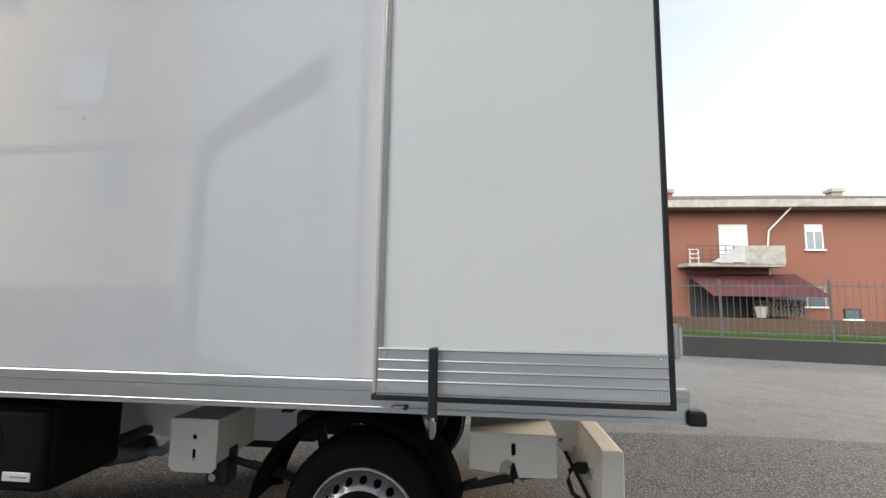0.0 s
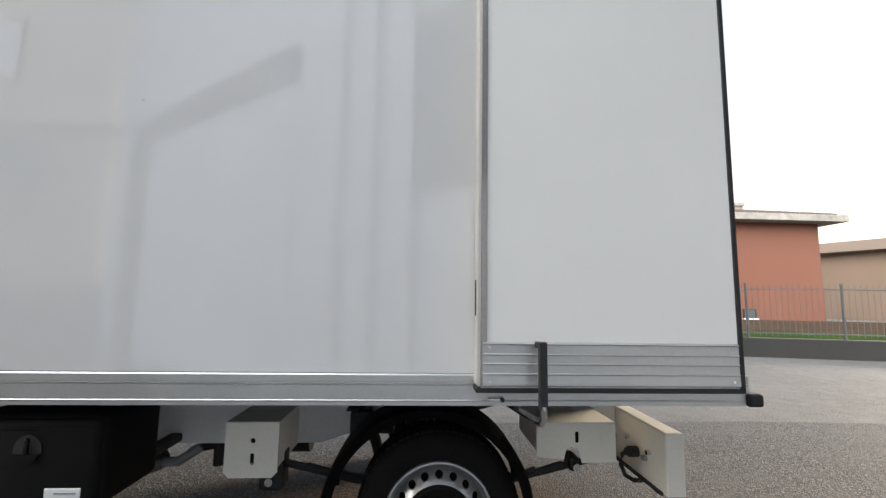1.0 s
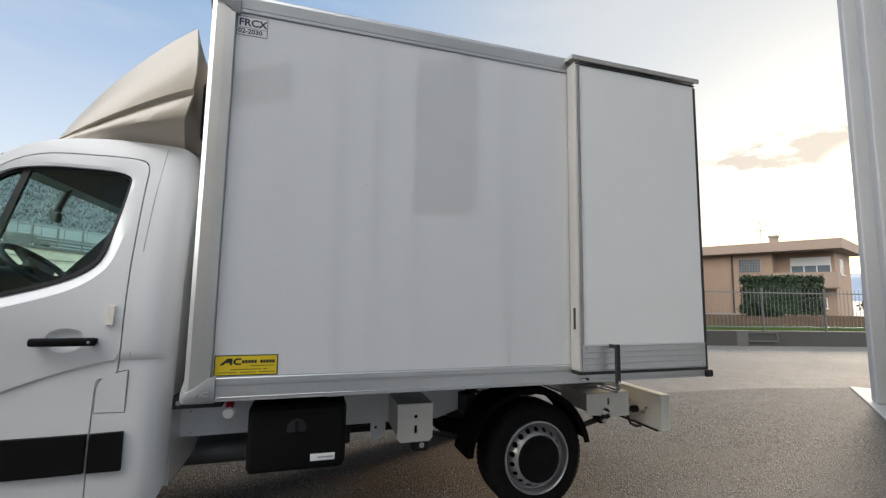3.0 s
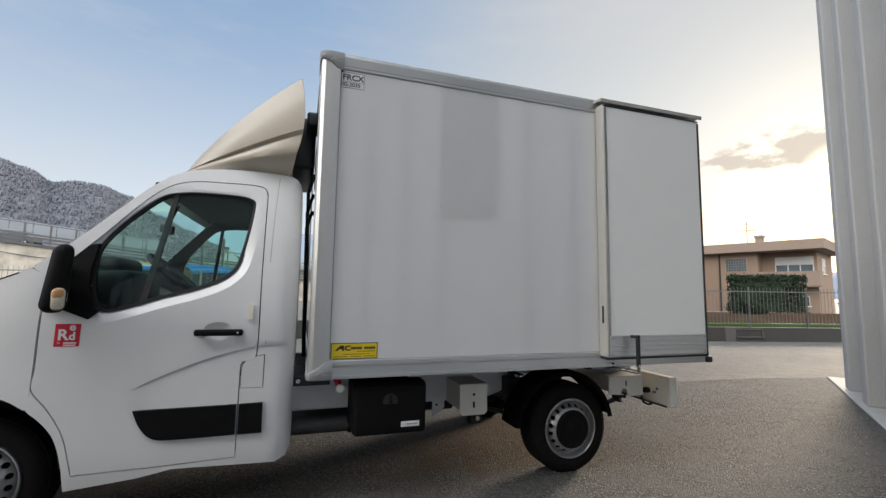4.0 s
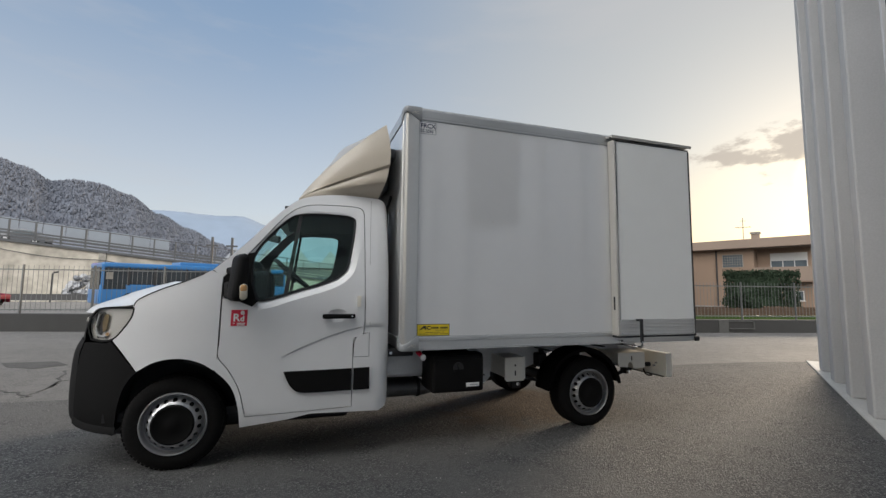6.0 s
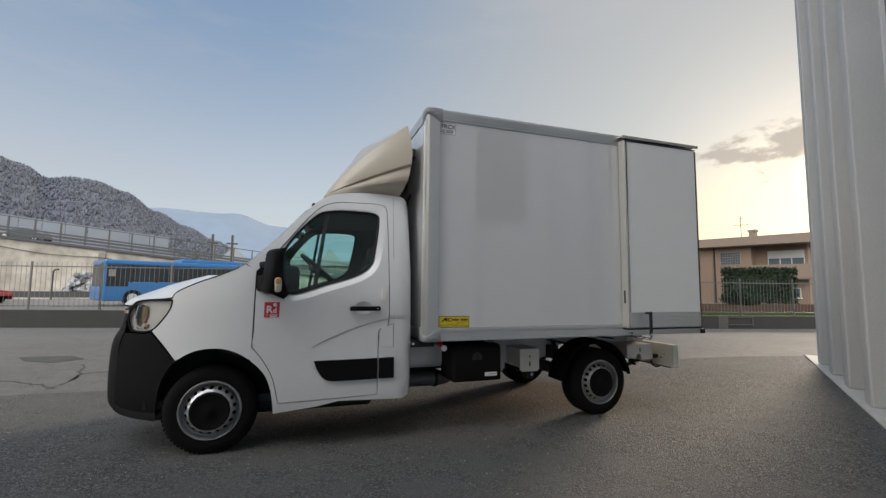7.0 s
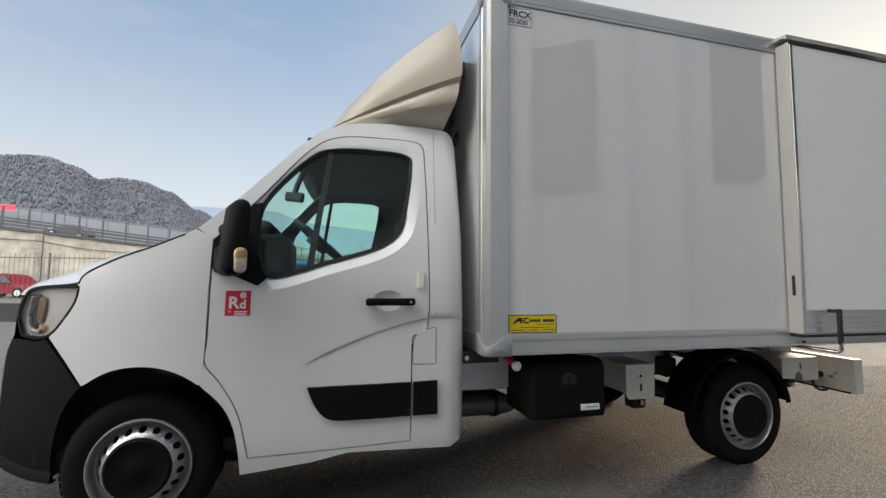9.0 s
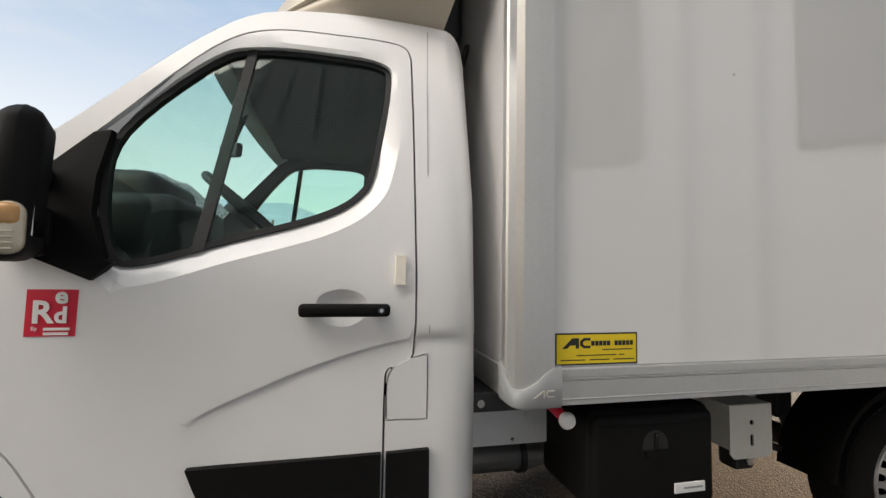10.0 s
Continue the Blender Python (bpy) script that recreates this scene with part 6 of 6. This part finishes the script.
def print_bar(x0, x1, z0, z1, material, parent, y=YP - 0.0022):
    part("print_bar", box(x0, x1, y, y + 0.001, z0, z1), material, parent)


ys = part("yellow_sticker", box(-2.263, -1.972, YP - 0.0012, YP + 0.001, 0.968, 1.068), BLACKINK, boxb, "yellow and black maker's sticker")
part("sticker_face", box(-2.258, -1.977, YP - 0.0018, YP, 0.973, 1.063), YELLOW, ys)
part("emblem", prism([(-2.24, 1.02), (-2.205, 1.052), (-2.182, 1.052), (-2.182, 1.02), (-2.193, 1.02), (-2.193, 1.03), (-2.213, 1.03), (-2.223, 1.02)], "y", YP - 0.0026, YP - 0.001), BLACKINK, ys)
part("emblem", prism([(-2.142, 1.052), (-2.165, 1.052), (-2.178, 1.043), (-2.178, 1.029), (-2.165, 1.02), (-2.142, 1.02), (-2.142, 1.028), (-2.162, 1.028), (-2.168, 1.033), (-2.168, 1.039), (-2.162, 1.044), (-2.142, 1.044)], "y", YP - 0.0026, YP - 0.001), BLACKINK, ys)
for k in range(11):
    if k != 5:
        print_bar(-2.139 + k * 0.0139, -2.1272 + k * 0.0139, 1.0275, 1.0425, BLACKINK, ys)
for a, b, z in ((-2.10, -1.99, 1.015), (-2.19, -2.05, 0.998), (-2.05 + 0.01, -2.02, 0.998), (-2.245, -2.16, 0.984), (-2.145, -2.075, 0.984), (-2.06, -1.985, 0.984)):
    print_bar(a, b, z - 0.0016, z + 0.0016, BLACKINK, ys)
fr = part("code_sticker", box(-2.266, -2.116, YP - 0.0012, YP + 0.001, 2.729, 2.836), BLUEINK, boxb, "white sticker with navy lettering")
part("sticker_face", box(-2.263, -2.119, YP - 0.0018, YP, 2.732, 2.833), WHITE, fr)
words("FRCX", 0.0555, on_panel(-2.258, 2.783), BLUEINK, fr, 0.0014)
words("02-2030", 0.0355, on_panel(-2.259, 2.741), BLUEINK, fr, 0.0008)
print_bar(-2.263, -2.119, 2.7705, 2.7725, BLUEINK, fr)
part("rivet", cyl((-1.56, YP - 0.002, 1.98), (-1.56, YP, 1.98), 0.005, 10), ALU_DULL, boxb)

# ---- roof spoiler and front unit ----
rows = []
for k in range(19):
    f = k / 18
    x = -3.25 + f * 0.735
    z0 = 2.165
    z1 = z0 + 0.695 * f ** 0.82 + 0.002
    yb = 1.845 + 0.31 * (1 - f) ** 1.3
    yt = 1.93 + 0.27 * (1 - f) ** 1.6
    low, soft = min(1, max(0, f - 0.3) * 2.4), min(1, f * 3)
    r = []
    for h, dy in ((-0.06, 0.02 + 0.22 * f), (0.0, 0.02 + 0.21 * f), (0.06, 0.02 + 0.135 * f), (0.13, 0.015 + 0.065 * low), (0.19, 0.010 + 0.008 * low), (0.215, 0.006), (0.29, 0.003), (0.37 + 0.03 * f, 0.020), (0.41 + 0.03 * f, -0.006), (0.58, -0.020), (0.80, -0.016), (0.94, -0.004), (1.0, 0.0)):
        hh = max(h, 0)
        up = max(0, (hh - 0.41) / 0.59)
        r.append((x + f * 0.055 * math.sin(math.pi * min(1, hh)) - f * 0.05 * (1 - hh), yb + (yt - yb) * up + dy * soft, z0 + (z1 - z0) * h if h >= 0 else z0 - 0.05))
    for j in range(1, 11):
        v = j / 10
        bump = math.sin(math.pi / 2 * v) ** 0.9
        r.append((x - 0.08 * bump * f, yt + (MID - yt) * v, z1 + (0.13 * math.sin(f * 2.5) + 0.015 + 0.07 * math.exp(-((f - 0.6) / 0.13) ** 2)) * bump * (1 - 0.25 * f)))
    rows.append(r + [(p, 2 * MID - q, w) for p, q, w in reversed(r[:-1])])
sp = loft(rows)
bmesh.ops.recalc_face_normals(sp, faces=sp.faces)
bmesh.ops.solidify(sp, geom=sp.faces[:], thickness=0.012)
part("roof_spoiler", sp, GRP, truck, "cream moulded roof spoiler, open at the back", smooth=True)
unit = part("cooling_unit", box(-2.57, X0 - 0.012, 2.34, 3.26, 2.34, 2.755, 0.04, 3), UNITGREY, truck, "dark cooling unit between cab and box", smooth=True)
part("unit_bracket", box(-2.47, X0, 2.08, 2.36, 2.60, 2.70, 0.02), UNITGREY, unit)
for k, (yy, zz) in enumerate(((2.25, 2.12), (2.4, 2.0), (2.6, 1.9))):
    part("hose", tube([(X0 - 0.01, yy, zz + 0.15), (X0 - 0.05, yy, zz), (X0 - 0.04, yy + 0.05, zz - 0.5), (X0 - 0.03, yy + 0.1, 0.9)], 0.014, 8), RUBBER, unit, smooth=True)

# ---- chassis and underbody ----
for yr in (2.30, 3.24):
    part("chassis_rail", prism([(-2.6, 0.80), (-2.6, 0.515), (-0.95, 0.52), (-0.80, 0.57), (-0.62, 0.69), (-0.45, 0.72), (0.0, 0.72), (0.15, 0.66), (0.30, 0.62), (0.50, 0.62), (0.50, 0.80)], "y", yr, yr + 0.06), CHASSIS, truck)
    part("subframe_rail", box(X0 + 0.1, 0.68, yr - 0.01, yr + 0.07, 0.80, 0.85, 0.004), UNDER, truck)
for cx in (-2.2, -1.2, -0.2, 0.5):
    part("cross_member", box(cx - 0.04, cx + 0.04, 2.36, 3.24, 0.62, 0.76), UNDER, truck)
part("floor_underside", box(X0 + 0.05, X1, YP + 0.03, YF - 0.03, 0.851, 0.90), UNDER, truck)


def bracket(x0, x1, z0, z1, notch, y=1.987):
    """A folded sheet-steel side bracket with a slot, from the chassis rail to the flank."""
    c = 0.022
    out_l = [(x0 + c, z0), (x1 - c, z0), (x1, z0 + c), (x1, z1), (x0, z1), (x0, z0 + c)]
    if notch:
        out_l = [(x0, z0 + 0.015), (x0 + 0.12, z0 + 0.005), (x0 + 0.13, z0 + 0.045), (x0 + 0.155, z0 + 0.06), (x0 + 0.185, z0 + 0.045), (x0 + 0.2, z0 - 0.01), (x1, z0 - 0.005), (x1, z1), (x0, z1)]
    xc = x0 + (0.115 if not notch else 0.18)
    slot = [(xc + 0.009 * math.cos(a), (z0 + 0.075 if not notch else z1 - 0.06) + (0.016 if math.sin(a) > 0 else -0.016) + 0.009 * math.sin(a)) for a in (2 * math.pi * k / 16 for k in range(16))]
    holes = [slot]
    if not notch:
        holes.append([(xc + 0.011 * math.cos(a), z1 - 0.075 + 0.011 * math.sin(a)) for a in (2 * math.pi * k / 14 for k in range(14))])
    b = part("side_bracket", sheet(out_l, holes, lambda u, v: (u, y, v), 0.3, 0.006, (0, 1, 0)), BRACKET, truck, "cream-painted folded steel bracket")
    # added dark sheet puts shade behind the bracket's slot and hole
    part("bracket_shade", box(x0 + 0.02, x1 - 0.02, y + 0.03, y + 0.035, z0 + 0.05, z1 - 0.03), DARK, b)
    part("bracket_top", box(x0, x1, y + 0.004, 2.30, z1 - 0.004, z1 + 0.002), BRACKET, b)
    part("bracket_web", box(x1 - 0.006, x1, y + 0.004, 2.30, z0 + 0.04, z1 - 0.004), BRACKET, b)
    part("bracket_web", box(x0, x0 + 0.006, y + 0.004, 2.30, z0 + 0.04, z1 - 0.004), BRACKET, b)
    return b


bracket(-1.29, -1.068, 0.478, 0.703, False)
bracket(0.042, 0.396, 0.545, 0.703, True, 1.975)

ring_hole = lambda u, v, r: [(u + r * math.cos(a), v + r * math.sin(a)) for a in (2 * math.pi * k / 12 for k in range(12))]
tb = part("tool_box", box(-2.106, -1.616, 1.748, 2.10, 0.464, 0.803, 0.035, 4), PLASTIC, truck, "black moulded plastic tool box", smooth=True)
part("lid", box(-2.096, -1.626, 1.73, 1.775, 0.472, 0.785, 0.022, 3), PLASTIC, tb, smooth=True)
arch = [(-1.868 + 0.048 * math.cos(t), 0.683 + 0.048 * math.sin(t)) for t in (math.pi * k / 14 for k in range(15))]
part("latch_recess", prism(arch + [(-1.916, 0.668), (-1.820, 0.668)], "y", 1.7265, 1.735), RUBBER, tb)
part("latch", prism([(-1.913, 0.668), (-1.823, 0.668), (-1.838, 0.640), (-1.868, 0.632), (-1.898, 0.640)], "y", 1.720, 1.734), PLASTIC, tb)
part("latch_key", box(-1.875, -1.861, 1.715, 1.73, 0.668, 0.722, 0.004), BLACKGLOSS, tb)
part("lid_rib", box(-2.07, -1.65, 1.7265, 1.732, 0.747, 0.753, 0.002), PLASTIC, tb)
part("name_plate", box(-1.795, -1.672, 1.726, 1.732, 0.515, 0.55, 0.003), WHITE, tb, "small white plate")
part("print_bar", box(-1.76, -1.685, 1.7245, 1.727, 0.53, 0.536), CASTING, tb)
part("strap", box(-2.03, -2.00, 1.9, 2.3, 0.80, 0.815), UNDER, tb)
part("strap", box(-1.74, -1.71, 1.9, 2.3, 0.80, 0.815), UNDER, tb)
part("top_plate", box(-1.72, -1.63, 1.85, 2.3, 0.806, 0.812), CHASSIS, tb)
part("slotted_plate", sheet([(-1.41, 0.56), (-1.31, 0.56), (-1.31, 0.47), (-1.36, 0.42), (-1.41, 0.40)], [ring_hole(-1.375, 0.49, 0.010)], lambda u, v: (u, 2.292, v), 0.3, 0.006, (0, 1, 0)), CHASSIS, tb)
part("rear_strap", box(-1.68, -1.62, 2.08, 2.30, 0.53, 0.57, 0.01), UNDER, tb)
# exhaust box wrapped in an embossed shield, with its clamp and outlet
rows = []
for x, hy, hz, dz in ((-2.78, 0.10, 0.055, 0.0), (-2.74, 0.145, 0.080, 0.0), (-2.70, 0.150, 0.085, 0.0), (-2.06, 0.150, 0.085, 0.0), (-2.03, 0.154, 0.088, 0.0), (-1.99, 0.150, 0.082, -0.004), (-1.90, 0.115, 0.058, -0.016), (-1.855, 0.075, 0.036, -0.024), (-1.84, 0.045, 0.030, -0.024)):
    rows.append([(x, 2.57 - hy * math.copysign(abs(math.cos(a)) ** 0.8, math.cos(a)), 0.362 + dz + hz * math.copysign(abs(math.sin(a)) ** 0.8, math.sin(a))) for a in (2 * math.pi * k / 28 for k in range(29))])
shield = part("heat_shield", loft(rows), HEATSHIELD, truck, "embossed grey exhaust heat shield", smooth=True)
clamp = []
for x, g in ((-2.052, 0.003), (-2.050, 0.010), (-2.022, 0.010), (-2.020, 0.003)):
    clamp.append([(x, 2.57 - (0.153 + g) * math.copysign(abs(math.cos(a)) ** 0.8, math.cos(a)), 0.362 + (0.087 + g) * math.copysign(abs(math.sin(a)) ** 0.8, math.sin(a))) for a in (2 * math.pi * k / 28 for k in range(29))])
part("clamp", loft(clamp), UNDER, shield, "dark strap clamp", smooth=True)
part("outlet_pipe", tube([(-1.86, 2.57, 0.338), (-1.76, 2.55, 0.345), (-1.68, 2.53, 0.40), (-1.63, 2.53, 0.43)], 0.026, 12), CASTING, shield, smooth=True)
part("chassis_plate", sheet([(-2.60, 0.59), (-2.08, 0.59), (-2.08, 0.77), (-2.60, 0.77)], [ring_hole(-2.42, 0.61, 0.007), ring_hole(-2.43, 0.72, 0.006), ring_hole(-2.25, 0.61, 0.007), ring_hole(-2.20, 0.70, 0.006)], lambda u, v: (u, 2.05, v), 0.3, 0.006, (0, 1, 0)), CHASSIS, truck)
part("mounting_beam", box(X0 - 0.12, X0 + 0.14, 1.86, 2.3, 0.78, 0.845, 0.006), UNDER, truck)
part("bolt", cyl((X0 - 0.06, 1.85, 0.812), (X0 - 0.06, 1.87, 0.812), 0.014, 8), CHROME, truck)
lamp_th = part("marker_lamp", cyl((-2.203, 1.845, 0.815), (-2.194, 1.752, 0.783), 0.024, 16, r2=0.015), RED, truck, "red and white side marker lamp", smooth=True)
part("marker_lens", lathe([(0.0, -0.014), (0.022, -0.012), (0.028, 0.0), (0.026, 0.012), (0.0, 0.016)], -2.191, 1.732, 0.780, 20), WHITE, lamp_th, smooth=True)
part("lamp_stem", cyl((-2.205, 1.90, 0.842), (-2.203, 1.84, 0.815), 0.014, 10), RUBBER, lamp_th)
# leaf springs, axle, shackles
for ysp in (2.12, 3.40):
    for k in range(3):
        L = 0.72 - 0.13 * k
        part("leaf_spring", tube([(-0.386 + L * t, ysp, 0.50 - 0.10 * (1 - t * t) - 0.022 * k) for t in (-1, -0.66, -0.33, 0, 0.33, 0.66, 1)], 0.016, 6), UNDER, truck)
    for sx, sz in ((-1.12, 0.435), (0.245, 0.488)):
        part("shackle", box(sx - (0.055 if sx < 0 else 0.026), sx + (0.055 if sx < 0 else 0.026), ysp - 0.05, ysp + 0.05, sz - (0.05 if sx < 0 else 0.03), sz + (0.13 if sx < 0 else 0.04), 0.02), UNDER, truck)
        part("bolt", cyl((sx, ysp - 0.075, sz), (sx, ysp - 0.04, sz), 0.018, 8), CHROME, truck)
part("axle", cyl((-0.386, 2.1, 0.343), (-0.386, 3.5, 0.343), 0.06, 16), UNDER, truck)
part("axle", cyl((-4.066, 2.1, 0.343), (-4.066, 3.5, 0.343), 0.06, 16), UNDER, truck)
# added dark block filling a bright gap beside the rear axle
part("dark_gap_filler", box(-0.95, -0.60, 2.42, 3.18, 0.52, 0.80, 0.02), UNDER, truck)
part("damper", tube([(-0.74, 2.24, 0.74), (-0.64, 2.24, 0.42)], 0.026, 10), UNDER, truck)
part("spring_hanger", box(-0.80, -0.70, 2.18, 2.30, 0.56, 0.70, 0.015), UNDER, truck)
# two added unseen blocks shut low sun out from under the truck
part("sun_blocker", box(-4.55, -2.75, 2.20, 3.40, 0.21, 0.37, 0.04, 3), UNDER, truck, "added black block under the engine keeping low sun out", smooth=True)
part("far_sun_blocker", box(-2.30, -1.05, 2.95, 3.55, 0.36, 0.70, 0.05, 3), UNDER, truck, "added unseen black block on the far side keeping low sun out", smooth=True)
part("exhaust", tube([(-1.63, 2.53, 0.43), (-1.5, 2.62, 0.43), (-1.2, 2.75, 0.42), (-0.9, 2.9, 0.45)], 0.026, 10), UNDER, truck, smooth=True)
part("silencer", cyl((-1.6, 2.75, 0.42), (-1.1, 2.75, 0.42), 0.09, 18), UNDER, truck, smooth=True)
part("stay", cyl((-1.546, 2.54, 0.33), (-1.546, 2.54, 0.64), 0.027, 14), UNDER, truck, smooth=True)
# mudguards over the rear wheels
for far in (False, True):
    fy = (lambda y: 2 * MID - y) if far else (lambda y: y)
    rows = []
    for k in range(25):
        a = radians(8 + 168 * k / 24)
        rr = 0.430 + 0.004 * math.cos(2 * a)
        row = []
        for dr, y in ((-0.035, 1.900), (0.0, 1.890), (0.010, 1.91), (0.012, 2.0), (0.012, 2.13), (-0.03, 2.15)):
            row.append((-0.430 + (rr + dr) * math.cos(a), fy(y), 0.352 + (rr + dr) * math.sin(a)))
        rows.append(row)
    g = loft(rows)
    bmesh.ops.solidify(g, geom=g.faces[:], thickness=0.008)
    part("mudguard", g, PLASTIC, truck, "black moulded mudguard", smooth=True)
    for sx, zs in ((-0.765, 0.70), (-0.124, 0.725)):
        part("mudguard_stay", box(sx - 0.025, sx + 0.025, *sorted((fy(2.0), fy(2.3))), zs + 0.045, zs + 0.055, 0.003), UNDER, truck)
# rear beam with its cable
beam = part("rear_beam", box(0.532, 0.612, 1.82, 2 * MID - 1.82, 0.455, 0.705, 0.006), BRACKET, truck, "cream-painted rear underrun beam")
part("beam_lip", box(0.520, 0.532, 1.85, 2 * MID - 1.85, 0.452, 0.464), UNDER, beam)
plug = part("connector", cyl((0.533, 2.055, 0.556), (0.490, 2.055, 0.556), 0.024, 14), RUBBER, beam)
part("connector_collar", cyl((0.496, 2.055, 0.556), (0.478, 2.055, 0.556), 0.017, 12), RUBBER, plug)
part("cable", tube([(0.480, 2.055, 0.556), (0.462, 2.055, 0.545), (0.455, 2.06, 0.50), (0.470, 2.05, 0.455), (0.50, 2.03, 0.440), (0.52, 2.00, 0.452)], 0.010, 8), RUBBER, beam, smooth=True)
for by, bz in ((2.268, 0.564), (1.945, 0.588), (2.13, 0.600)):
    part("bolt", cyl((0.532, by, bz), (0.515, by, bz), 0.011, 8), CHROME, beam)
part("clip", box(0.512, 0.533, 1.965, 1.99, 0.545, 0.565, 0.004), CASTING, beam)
for yr in (2.30, 3.24):
    gus = part("beam_bracket", prism([(0.30, 0.80), (0.535, 0.80), (0.535, 0.55), (0.47, 0.55), (0.40, 0.60), (0.30, 0.64)], "y", yr - 0.03, yr - 0.018), CHASSIS, beam)
    for bx, bz in ((0.46, 0.60), (0.46, 0.66), (0.36, 0.68)):
        part("bolt", cyl((bx, yr - 0.04, bz), (bx, yr - 0.029, bz), 0.011, 8), CHROME, gus)
